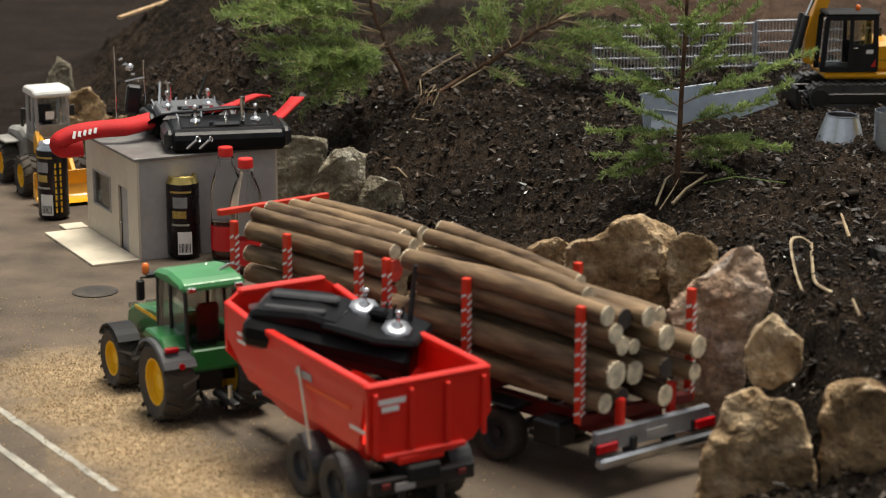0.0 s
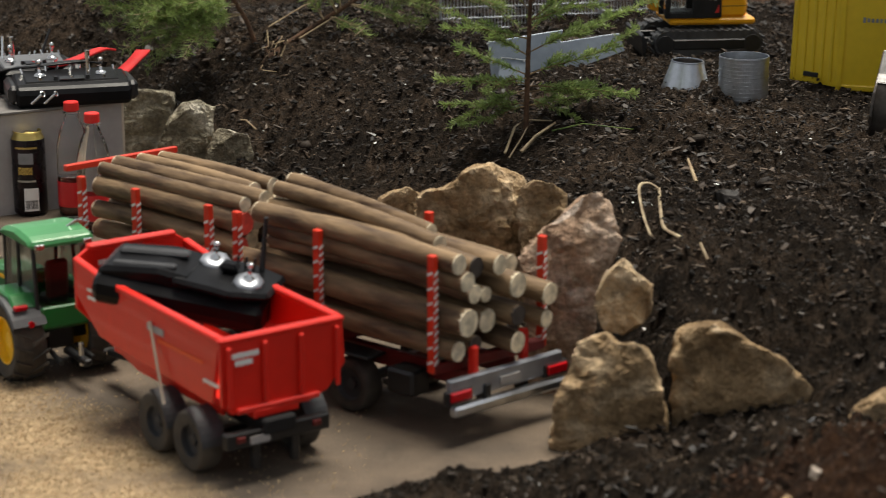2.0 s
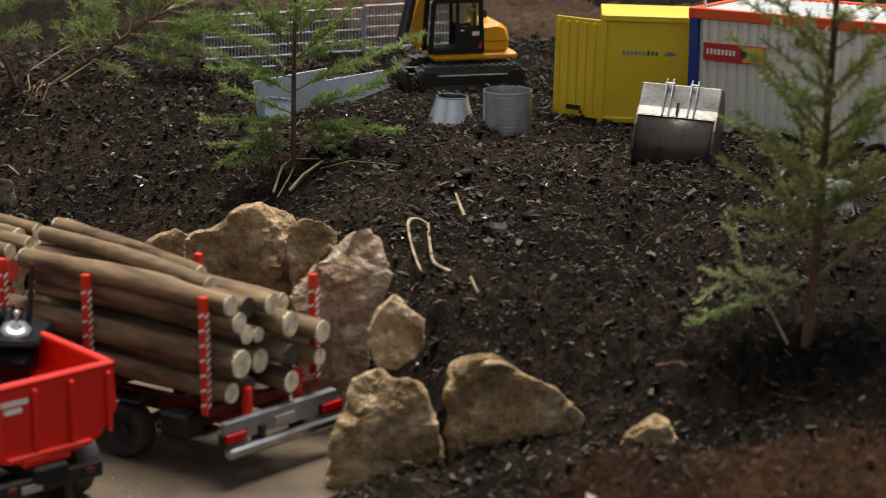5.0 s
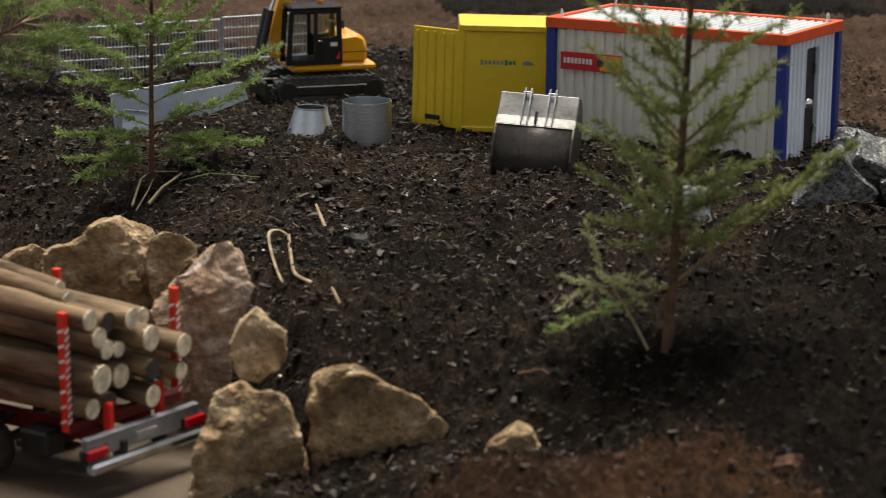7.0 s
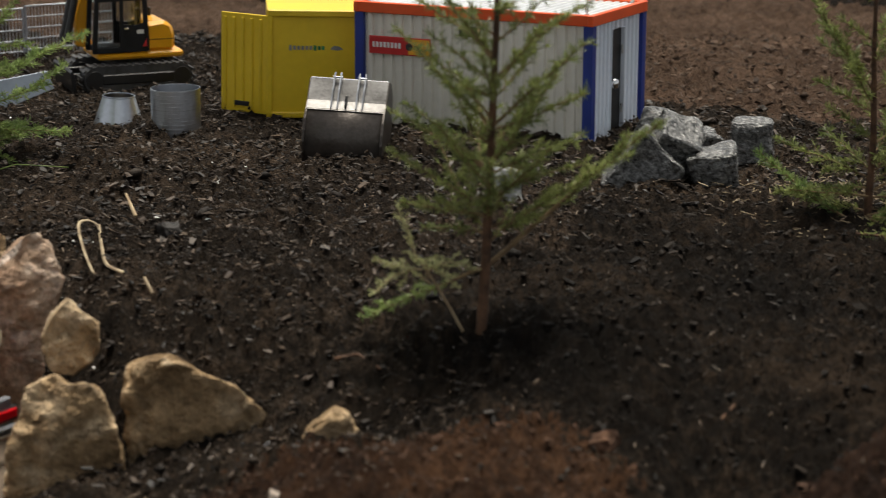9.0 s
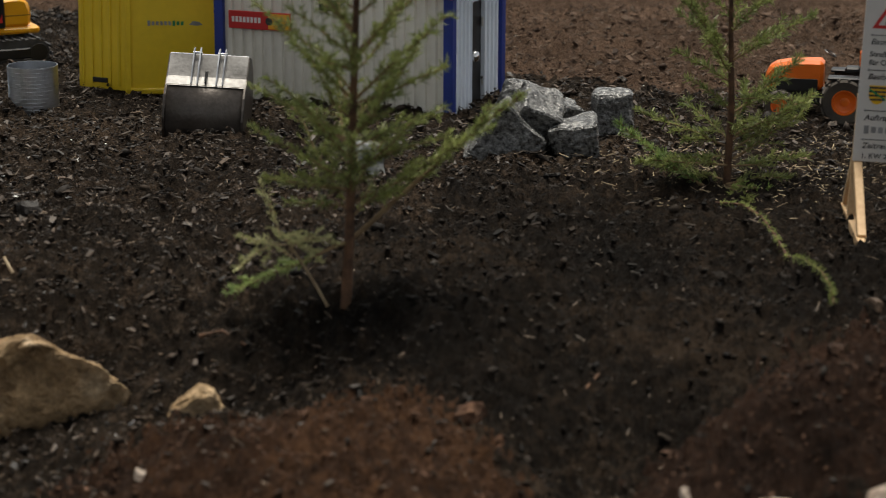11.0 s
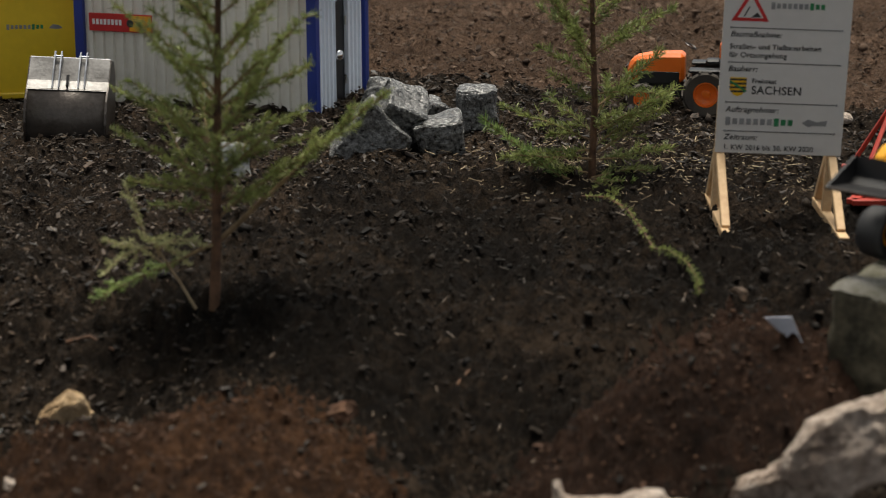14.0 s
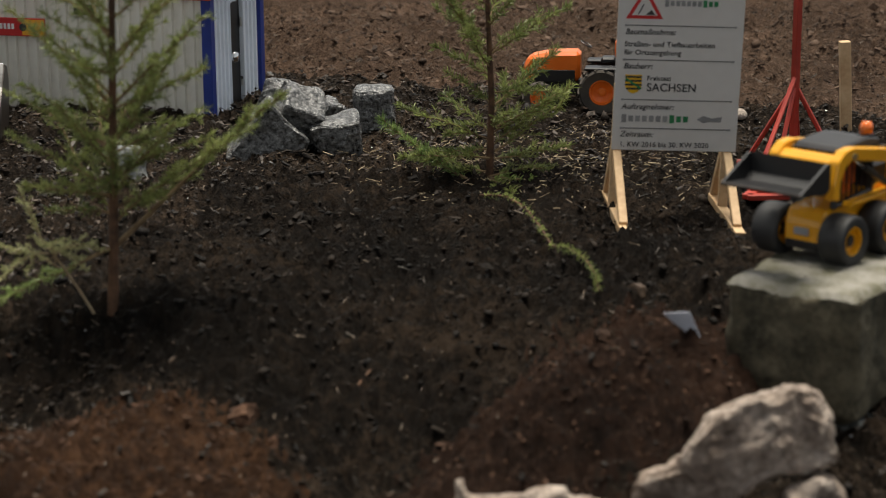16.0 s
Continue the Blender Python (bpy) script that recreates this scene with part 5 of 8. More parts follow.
    part("tipping_frame", boxm((W / 2, 0.16, 0.088), (0.07, 0.30, 0.012), 0.002), "red", t)
    part("drawbar", prism([(0.34, 0.06), (0.34, 0.08), (0.47, 0.055), (0.47, 0.045)], "x", W / 2 - 0.012, W / 2 + 0.012, 0.002), "black", t)
    part("drawbar_eye", moved(lathe([(0.006, -0.003), (0.011, -0.003), (0.011, 0.003), (0.006, 0.003), (0.006, -0.003)], 16), pose(W / 2, 0.478, 0.048)), "steel", t)
    part("hydraulic_hose", tubem((W / 2 + 0.01, 0.36, 0.085), (W / 2 + 0.012, 0.46, 0.075), 0.003, seg=6), "black", t)
    for y in (0.085, 0.180):
        wheel("wheel", t, 0.012, y, 0.042, 0.034, "grey_plastic", 0, 0.55)
        wheel("wheel", t, W - 0.012, y, 0.042, 0.034, "grey_plastic", 0, 0.55)
        part("axle", tubem((0.02, y, 0.042), (W - 0.02, y, 0.042), 0.007), "black", t)
        for x in (0.008, W - 0.008):
            bm = bmesh.new()
            rows = []
            for i in range(8):
                a = radians(5 + 80 * i / 7)
                rows.append([bm.verts.new((x + u, y - math.cos(a) * rr, 0.042 + math.sin(a) * rr)) for u, rr in ((-0.018, 0.049), (0.018, 0.049), (0.018, 0.047), (-0.018, 0.047))])
            for a, b in zip(rows, rows[1:]):
                for k in range(4):
                    bm.faces.new((a[k], a[(k + 1) % 4], b[(k + 1) % 4], b[k]))
            bm.faces.new(rows[0])
            bm.faces.new(rows[-1][::-1])
            bmesh.ops.recalc_face_normals(bm, faces=bm.faces)
            part("mudguard", bm, "grey_plastic", t)
    bar = part("rear_bumper", boxm((W / 2, 0.012, 0.058), (W * 0.9, 0.014, 0.022), 0.002), "black", t)
    for x in (0.03, W - 0.03):
        part("tail_lamp", boxm((x, 0.004, 0.060), (0.013, 0.004, 0.008), 0.001), "dark_red", bar)
    part("plate", boxm((W / 2 - 0.03, 0.004, 0.056), (0.03, 0.002, 0.010)), "card_grey", bar)
    for x in (0.06, 0.12):
        part("prop", boxm((x, 0.02, 0.035), (0.012, 0.012, 0.05), 0.002), "black", t)


tipper()

# a remote control lies in the tipper's bed
lying = thing("remote_control", pose(-0.140, 2.815, 0.190, 6, 9, -14), "black remote control with bright stick plates in the tipper", "remote control", "model remote controls")
part("tub", prism([(-0.058, -0.02), (-0.066, 0.006), (-0.058, 0.020), (-0.030, 0.030), (0.040, 0.033), (0.060, 0.016), (0.055, -0.02)], "x", -0.130, 0.112, 0.008), "shell_black", lying, "black lower shell")
part("rest", prism([(-0.130, 0.018), (-0.124, 0.034), (-0.040, 0.046), (0.004, 0.041), (0.004, 0.020)], "y", -0.050, 0.048, 0.006), "shell_black", lying, "black sloping palm rest")
part("panel", prism([(-0.020, -0.056), (0.030, -0.060), (0.064, -0.066), (0.116, -0.048), (0.122, 0.030), (0.064, 0.054), (0.0, 0.044), (-0.024, 0.030)], "z", 0.028, 0.040, 0.005), "shell_black", lying, "black upper shell with chamfered nose")
part("grip_ridge", moved(boxm((0, 0, 0), (0.100, 0.020, 0.008), 0.003), pose(-0.064, 0.012, 0.044, 0, -7, 0)), "grey_plastic", lying)
part("grip_ridge", moved(boxm((0, 0, 0), (0.090, 0.012, 0.006), 0.002), pose(-0.066, -0.030, 0.041, 0, -7, 0)), "grey_plastic", lying)
for x, y in ((0.018, 0.026), (0.080, -0.022)):
    part("stick_plate", moved(lathe([(0, 0.004), (0.012, 0.0045), (0.021, 0.002), (0.023, -0.002), (0, -0.002)], 8), pose(x, y, 0.043, 10, -4, 20)), "stick_plate", lying, "bright metal stick plate", smooth=True)
    part("joystick", moved(lathe([(0.008, 0.0), (0.008, 0.006), (0.003, 0.009), (0.0026, 0.020), (0.005, 0.022), (0.005, 0.027), (0.0, 0.029)], 14), pose(x, y, 0.043)), "chrome", lying, smooth=True)
part("switch_block", boxm((0.045, 0.004, 0.048), (0.026, 0.024, 0.014), 0.005), "shell_black", lying)
part("antenna", tubem((0.085, 0.030, 0.040), (0.080, 0.042, 0.115), 0.004, 0.003), "black", lying)
for k in range(3):
    part("switch", tubem((0.05 + 0.012 * k, 0.026, 0.04), (0.05 + 0.012 * k, 0.029, 0.056), 0.002, seg=6), "black", lying)


# ---- timber truck: chassis, stakes and the two log stacks ----
TRAILER = pose(0.186, 2.723, 0, 0, 0, 45)
LEFT = [0.0, 0.216, 0.381, 0.442, 0.605, 0.733]
RIGHT = [-0.037, 0.175, 0.346, 0.415, 0.568, 0.708]


def timber_trailer():
    t = thing("timber_trailer", TRAILER, "red model timber truck loaded with logs", "toy truck")
    W, zt = 0.193, 0.262
    for x in (0.055, 0.138):
        part("chassis_beam", boxm((x, 0.36, 0.078), (0.014, 0.78, 0.026), 0.002), "dark_red", t)
    for y in (0.10, 0.30, 0.52, 0.66):
        part("cross_member", boxm((W / 2, y, 0.078), (0.085, 0.014, 0.018), 0.002), "dark_red", t)
    for yl, yr in zip(LEFT, RIGHT):
        bm = bmesh.new()
        d = Vector((W, yr - yl, 0))
        ang = math.atan2(d.y, d.x)
        add_box(bm, (W / 2, (yl + yr) / 2, 0.100), (d.length + 0.006, 0.014, 0.016), 0.002, Matrix.Rotation(ang, 3, "Z"))
        bunk = part("bunk", bm, "dark_red", t, "red cross bunk")
        for x, y, top in ((0.0, yl, zt), (W, yr, zt - 0.004)):
            stake = part("stake", boxm((x, y, (0.095 + top) / 2), (0.010, 0.012, top - 0.095), 0.001), "post_red", t, "red stake with white slanted stripes")
            n = 13
            for k in range(n):
                z = 0.106 + (top - 0.125) * k / n
                bm = bmesh.new()
                add_prism(bm, [(-0.0042, z), (0.0042, z + 0.0045), (0.0042, z + 0.0085), (-0.0042, z + 0.004)], "y", -0.0068, -0.0062)
                part("stripe", moved(bm, pose(x, y, 0)), "white", stake)
                if k % 2 == 0:
                    part("stripe", moved(add_prism(bmesh.new(), [(-0.005, z + 0.0045), (0.005, z), (0.005, z + 0.004), (-0.005, z + 0.0085)], "x", -0.0056, -0.0052), pose(x, y, 0)), "white", stake)
    # front gate
    part("gate_bar", moved(boxm((0, 0, 0), (W + 0.02, 0.010, 0.010), 0.001), pose(W / 2, 0.748, 0.272, 0, 0, -7)), "post_red", t)
    for x, y in ((W, 0.738),):
        part("gate_post", boxm((x, y, 0.185), (0.007, 0.007, 0.175), 0.001), "post_red", t)
    # wheels
    for y in (0.165, 0.545, 0.64):
        for x in (0.020, W - 0.020):
            wheel("wheel", t, x, y, 0.040, 0.036, "grey_plastic", 0, 0.60)
        part("axle", tubem((0.03, y, 0.040), (W - 0.03, y, 0.040), 0.008), "black", t)
    part("fuel_tank", boxm((0.022, 0.065, 0.066), (0.040, 0.050, 0.036), 0.004), "black", t)
    part("mudguard", boxm((0.020, 0.165, 0.088), (0.040, 0.085, 0.004), 0.001), "black", t)
    for y in (0.07, 0.27):
        part("side_guard", boxm((0.008, y, 0.060), (0.004, 0.06, 0.010), 0.001), "black", t)
    # tail: aluminium bumper with lamps
    tail = part("tail_beam", moved(boxm((0, 0, 0), (0.212, 0.012, 0.030), 0.002), pose(W / 2, -0.050, 0.078, 0, 0, -8)), "zinc", t, "aluminium tail beam")
    part("bumper", moved(boxm((0, 0, 0), (0.214, 0.016, 0.016), 0.004), pose(W / 2, -0.058, 0.049, 0, 0, -8)), "tin", t, "aluminium underrun bar")
    for x in (0.006, W - 0.006):
        part("lamp", moved(boxm((0, 0, 0), (0.038, 0.006, 0.014), 0.002), pose(x, -0.059 - (x - W / 2) * 0.14, 0.070, 0, 0, -8)), "lens_red", tail)
        part("lamp_box", moved(boxm((0, 0, 0), (0.048, 0.010, 0.020), 0.002), pose(x, -0.053 - (x - W / 2) * 0.14, 0.069, 0, 0, -8)), "black", tail)
    part("plate", moved(boxm((0, 0, 0), (0.038, 0.003, 0.011), 0.0005), pose(W / 2, -0.0585, 0.076, 0, 0, -8)), "card_grey", tail)
    for x in (0.055, 0.138):
        part("bumper_arm", boxm((x, -0.045, 0.062), (0.012, 0.020, 0.030), 0.002), "black", tail)
    for x in (0.045, 0.155):
        part("tail_post", boxm((x, -0.035, 0.105), (0.012, 0.012, 0.05), 0.002), "red", t)


timber_trailer()


def log(c0, c1, r0, r1, end_a, end_b, bendy, rnd, label):
    """A bark-covered log from c0 (tail) to c1, in the truck's own axes; a little bent and knotted."""
    a, b = Vector(c0), Vector(c1)
    d = (b - a).normalized()
    sx, sz = d.cross(Vector((0, 0, 1))).normalized(), None
    sz = sx.cross(d).normalized()
    n, seg = 16, 12
    bm = bmesh.new()
    rings = []
    ph = rnd.uniform(0, 6)
    for i in range(n + 1):
        u = i / n
        p = a.lerp(b, u) + sx * bendy[0] * math.sin(math.pi * u) + sz * bendy[1] * math.sin(math.pi * u)
        r = r0 + (r1 - r0) * u
        ring = []
        for k in range(seg):
            q = 2 * math.pi * k / seg
            rr = r * (1 + 0.06 * noise.noise((u * 9 + ph, math.cos(q) * 1.2, math.sin(q) * 1.2)) + 0.05 * noise.noise((u * 30 + ph, math.cos(q) * 2, math.sin(q) * 2)))
            ring.append(bm.verts.new(p + sx * rr * math.cos(q) + sz * rr * math.sin(q)))
        rings.append(ring)
    for p, q in zip(rings, rings[1:]):
        for k in range(seg):
            bm.faces.new((p[k], p[(k + 1) % seg], q[(k + 1) % seg], q[k]))
    bmesh.ops.recalc_face_normals(bm, faces=bm.faces)
    lg = thing("log", TRAILER, label, "log", "logs on the timber truck")
    part("bark", bm, "bark", lg, smooth=True)
    for c, ring, m, s in ((a, rings[0], end_a, -1), (b, rings[-1], end_b, 1)):
        bm = bmesh.new()
        r = (r0 if s < 0 else r1) * 0.97
        out = d * (0.0015 * s)
        rim = [bm.verts.new(c + out + sx * r * math.cos(2 * math.pi * k / 14) + sz * r * math.sin(2 * math.pi * k / 14)) for k in range(14)]
        low = [bm.verts.new(v.co - out * 3) for v in rim]
        bm.faces.new(rim)
        for k in range(14):
            bm.faces.new((rim[k], rim[(k + 1) % 14], low[(k + 1) % 14], low[k]))
        bmesh.ops.recalc_face_normals(bm, faces=bm.faces)
        part("cut_end", bm, m, lg, "pale sawn end" if m == "cut_wood" else ("red painted end" if m == "cut_red" else "dark sawn end"))
    return lg


rnd = random.Random(11)
P, D = "cut_wood", "cut_dark"
for x, z, r, m in ((0.031, 0.224, 0.0145, P), (0.048, 0.203, 0.0135, P), (0.076, 0.196, 0.0115, P), (0.114, 0.206, 0.0185, P), (0.089, 0.238, 0.0145, P), (0.149, 0.222, 0.0140, P), (0.058, 0.238, 0.0150, D), (0.170, 0.184, 0.0165, P), (0.165, 0.148, 0.0130, P), (0.027, 0.168, 0.0200, P), (0.078, 0.158, 0.0175, P), (0.113, 0.163, 0.0150, D), (0.112, 0.124, 0.0160, P), (0.018, 0.127, 0.0145, P), (0.052, 0.130, 0.0125, D), (0.144, 0.127, 0.0140, D)):
    back = -0.045 + rnd.uniform(-0.012, 0.012) + (0.034 if 0.14 < x < 0.16 else (x - 0.09) * -0.18)
    front = (0.345 if x < 0.08 and z > 0.17 else 0.395) + rnd.uniform(-0.02, 0.015)
    log((x, back, z), (0.0965 + (x - 0.0965) * 0.98 + rnd.uniform(-0.006, 0.006), front, z + 0.012 + rnd.uniform(-0.004, 0.008)), r, r * rnd.uniform(0.9, 1.05), m, P, (rnd.uniform(-0.004, 0.004), rnd.uniform(-0.002, 0.008)), rnd, "debarked brown log with pale sawn end" if m == P else "brown log with a dark end")
log((0.06, 0.04, 0.258), (0.096, 0.39, 0.278), 0.013, 0.012, P, P, (0.004, 0.004), rnd, "slim brown log on top of the stack")
log((0.10, 0.09, 0.262), (0.155, 0.42, 0.276), 0.010, 0.012, P, P, (0.004, 0.002), rnd, "slim brown log on top of the stack")
log((0.145, 0.20, 0.252), (0.168, 0.415, 0.270), 0.010, 0.015, P, P, (0.0, 0.0), rnd, "short brown log on top of the stack")
log((0.02, -0.03, 0.250), (0.025, 0.36, 0.260), 0.0145, 0.016, P, P, (0.0, 0.004), rnd, "thick brown log along the stakes")
RED = ((0.238, 0), (0.238, 2), (0.204, 0))
k = 0
for z, n, xs in ((0.128, 5, 0.0), (0.166, 5, 0.01), (0.204, 5, 0.0), (0.238, 5, 0.006), (0.266, 4, 0.012)):
    for i in range(n):
        x = 0.024 + xs + i * (0.152 / (n - 1 if n > 4 else n))
        r = 0.0165 + rnd.uniform(-0.003, 0.002) - (0.003 if z > 0.25 else 0)
        k += 1
        log((x + rnd.uniform(-0.003, 0.003), (0.405 if x < 0.09 else 0.445) + rnd.uniform(-0.01, 0.012), z - 0.004), (x + rnd.uniform(-0.004, 0.004), 0.725 + rnd.uniform(-0.02, 0.01), z + rnd.uniform(0.0, 0.006)), r, r * rnd.uniform(0.85, 1.0), "cut_red" if (z, i) in RED else P, P, (rnd.uniform(-0.003, 0.003), rnd.uniform(-0.002, 0.004)), rnd, "brown log with red painted end" if (z, i) in RED else "brown log in the front stack")


# ---- white wheel loader far along the road ----
def wheel_loader():
    t = thing("wheel_loader", pose(-0.939, 4.775, 0, 0, 0, -153.7), "white and yellow toy wheel loader, dusty", "toy loader")
    for y in (-0.075, 0.102):
        for x in (-0.055, 0.055):
            wheel("wheel", t, x, y, 0.046, 0.042, "rim_yellow", 14, 0.58)
        part("axle", tubem((-0.055, y, 0.046), (0.055, y, 0.046), 0.010), "cat_yellow", t)
    part("hood", prism([(-0.145, 0.055), (-0.148, 0.105), (-0.130, 0.122), (-0.030, 0.132), (0.005, 0.120), (0.010, 0.060)], "x", -0.036, 0.036, 0.007), "loader_grey", t, "dusty pale engine hood")
    part("grille", boxm((0, -0.148, 0.088), (0.046, 0.003, 0.032), 0.001), "black", t)
    for k in range(4):
        part("louvre", boxm((0.0365, -0.115 + 0.016 * k, 0.098), (0.001, 0.009, 0.020)), "black", t)
    part("cab_floor", boxm((-0.012, 0.045, 0.120), (0.082, 0.090, 0.020), 0.004), "loader_grey", t)
    part("front_frame", boxm((0, 0.115, 0.070), (0.048, 0.075, 0.040), 0.005), "cat_yellow", t)
    for x in (-0.048, 0.024):
        for y0, y1 in ((0.006, 0.010), (0.050, 0.050), (0.086, 0.080)):
            part("cab_post", tubem((x, y0, 0.125), (x, y1, 0.218), 0.0045, seg=8), "card_grey", t)
        w = part("window", prism([(0.010, 0.132), (0.012, 0.214), (0.078, 0.214), (0.084, 0.132)], "x", x - 0.0006, x + 0.0006), "pane", t, "clear cab glass")
        w.visible_shadow = False
    part("cab_panel", boxm((-0.012, 0.087, 0.142), (0.070, 0.003, 0.026), 0.001), "loader_grey", t)
    part("cab_panel", boxm((0.0255, 0.030, 0.142), (0.003, 0.046, 0.026), 0.001), "loader_grey", t)
    part("notice", boxm((-0.006, 0.0855, 0.176), (0.020, 0.001, 0.018)), "white", t)
    part("roof", prism([(-0.004, 0.218), (-0.004, 0.232), (0.010, 0.238), (0.080, 0.238), (0.094, 0.230), (0.094, 0.218)], "x", -0.056, 0.032, 0.004), "white", t, "white cab roof")
    part("seat", boxm((-0.012, 0.034, 0.145), (0.034, 0.030, 0.012), 0.004), "black", t)
    part("backrest", boxm((-0.012, 0.018, 0.168), (0.034, 0.010, 0.050), 0.004), "black", t)
    part("steering_wheel", moved(lathe([(0.012, -0.0015), (0.0135, 0), (0.012, 0.0015), (0.0105, 0), (0.012, -0.0015)], 18), pose(-0.012, 0.066, 0.165, 30)), "black", t)
    for x in (-0.054, 0.054):
        part("rear_fender", boxm((x, -0.075, 0.100), (0.036, 0.090, 0.006), 0.002), "loader_grey", t)
        part("mirror", boxm((x * 1.05, 0.090, 0.185), (0.012, 0.003, 0.026), 0.001), "black", t)
    for x in (-0.030, 0.030):
        part("arm_tower", prism([(0.086, 0.060), (0.084, 0.130), (0.100, 0.145), (0.122, 0.118), (0.130, 0.060)], "x", x - 0.005, x + 0.005, 0.001), "cat_yellow", t)
        arm = part("lift_arm", prism([(0.096, 0.118), (0.096, 0.136), (0.150, 0.118), (0.205, 0.062), (0.205, 0.045), (0.190, 0.045), (0.142, 0.100)], "x", x * 0.8 - 0.005, x * 0.8 + 0.005, 0.0015), "cat_yellow", t, "yellow lift arm")
        part("cylinder", tubem((x * 0.8, 0.110, 0.075), (x * 0.8, 0.165, 0.090), 0.0055), "black", arm)
    part("bucket", prism([(0.200, 0.016), (0.232, 0.008), (0.268, 0.008), (0.226, 0.017), (0.214, 0.040), (0.222, 0.074), (0.206, 0.070)], "x", -0.072, 0.072, 0.0015), "cat_yellow", t, "yellow loading bucket on the ground")
    part("exhaust", tubem((0.020, -0.06, 0.125), (0.020, -0.06, 0.165), 0.004), "black", t)


wheel_loader()
stick = link("lath", boxm((0, 0, 0), (0.012, 0.50, 0.008), 0.001), "pine")
stick.matrix_world = pose(-0.847, 6.05, ground_z(-0.847, 6.05, False) + 0.016, 0, 0, -12.5)
tagged(stick, "bare wooden lath lying on the mound", "lath")


# ---- white site office container ----
def office_container():
    c = thing("site_office", pose(1.640, 3.687, 0.198, 0, 0.6, 43.5), "grey-white model site office with orange roof rim", "container")
    L, W, H = 0.525, 0.285, 0.255
    def corrugated(n, length, z0, z1, deep=0.006):
        """A trapezoid-profiled sheet along u from 0 to length."""
        prof = []
        p = length / n
        for i in range(n):
            u = i * p
            prof += [(u, 0), (u + p * 0.38, 0), (u + p * 0.5, deep), (u + p * 0.88, deep)]
        prof.append((length, 0))
        return prof
    def sheet(prof, axis, at, z0, z1, sign):
        bm = bmesh.new()
        lo, hi = [], []
        for u, d in prof:
            q = at + sign * d
            p = (q, u) if axis == "x" else (u, q)
            lo.append(bm.verts.new((*p, z0)))
            hi.append(bm.verts.new((*p, z1)))
        for i in range(len(prof) - 1):
            bm.faces.new((lo[i], lo[i + 1], hi[i + 1], hi[i]))
        r = bmesh.ops.extrude_face_region(bm, geom=bm.faces[:])
        for v in [g for g in r["geom"] if isinstance(g, bmesh.types.BMVert)]:
            if axis == "x":
                v.co.x += sign * 0.004
            else:
                v.co.y += sign * 0.004
        bmesh.ops.recalc_face_normals(bm, faces=bm.faces)
        return bm
    part("long_wall", moved(sheet(corrugated(22, L - 0.03, 0, 0), "x", 0.004, 0.002, H - 0.02, 1), pose(0, 0.015, 0)), "sheet_white", c, "corrugated grey-white wall sheet")
    part("long_wall", moved(sheet(corrugated(22, L - 0.03, 0, 0), "x", W - 0.004, 0.002, H - 0.02, -1), pose(0, 0.015, 0)), "sheet_white", c)
    # end wall with the door opening; cool daylight is put into its colour
    for u0, u1, z0, z1 in ((0.015, 0.115, 0.002, H - 0.02), (0.185, W - 0.015, 0.002, H - 0.02), (0.115, 0.185, 0.215, H - 0.02)):
        n = max(2, round((u1 - u0) / 0.022))
        part("end_wall", moved(sheet(corrugated(n, u1 - u0, 0, 0), "y", 0.004, z0, z1, 1), pose(u0, 0, 0)), "sheet_cool_lit", c, "corrugated white wall sheet coloured for cool daylight")
    part("end_wall", moved(sheet(corrugated(10, W - 0.03, 0, 0), "y", L - 0.004, 0.002, H - 0.02, -1), pose(0.015, 0, 0)), "sheet_white", c)
    for x in (0.009, W - 0.009):
        for y in (0.009, L - 0.009):
            part("corner_post", boxm((x, y, H / 2 - 0.008), (0.020, 0.020, H - 0.014), 0.001), "blue", c, "dark blue corner post")
    door = part("door", boxm((0.150, 0.016, 0.108), (0.070, 0.006, 0.212), 0.001), "black", c, "dark door standing in the end wall")
    part("door_handle", lathe([(0, 0), (0.007, 0.001), (0.009, 0.005), (0.006, 0.010), (0, 0.011)], 16), "chrome", door, smooth=True).matrix_local = pose(0.130, 0.011, 0.105, 90) @ Matrix.Scale(1.4, 4)
    part("door_frame", boxm((0.183, 0.008, 0.108), (0.005, 0.010, 0.212), 0.001), "sheet_cool_lit", c)
    for z in (0.04, 0.16):
        part("hinge", tubem((0.180, 0.009, z), (0.180, 0.009, z + 0.018), 0.0025, seg=8), "steel", c)
    for x, y, sx, sy in ((W / 2, 0.004, W + 0.008, 0.012), (W / 2, L - 0.004, W + 0.008, 0.012), (0.004, L / 2, 0.012, L - 0.016), (W - 0.004, L / 2, 0.012, L - 0.016)):
        part("roof_rim", boxm((x, y, H - 0.010), (sx, sy, 0.022), 0.0015), "trim_red", c, "orange-red roof rim")
    prof = []
    n = 28
    for i in range(n):
        u = 0.012 + (L - 0.024) * i / n
        prof += [(u, H - 0.006), (u + 0.006, H - 0.006), (u + 0.008, H - 0.003), (u + 0.015, H - 0.003)]
    prof += [(L - 0.012, H - 0.006), (L - 0.012, H - 0.012), (0.012, H - 0.012)]
    part("roof_sheet", prism(prof, "x", 0.010, W - 0.010), "roof_white", c, "ribbed white roof sheet with dirt")
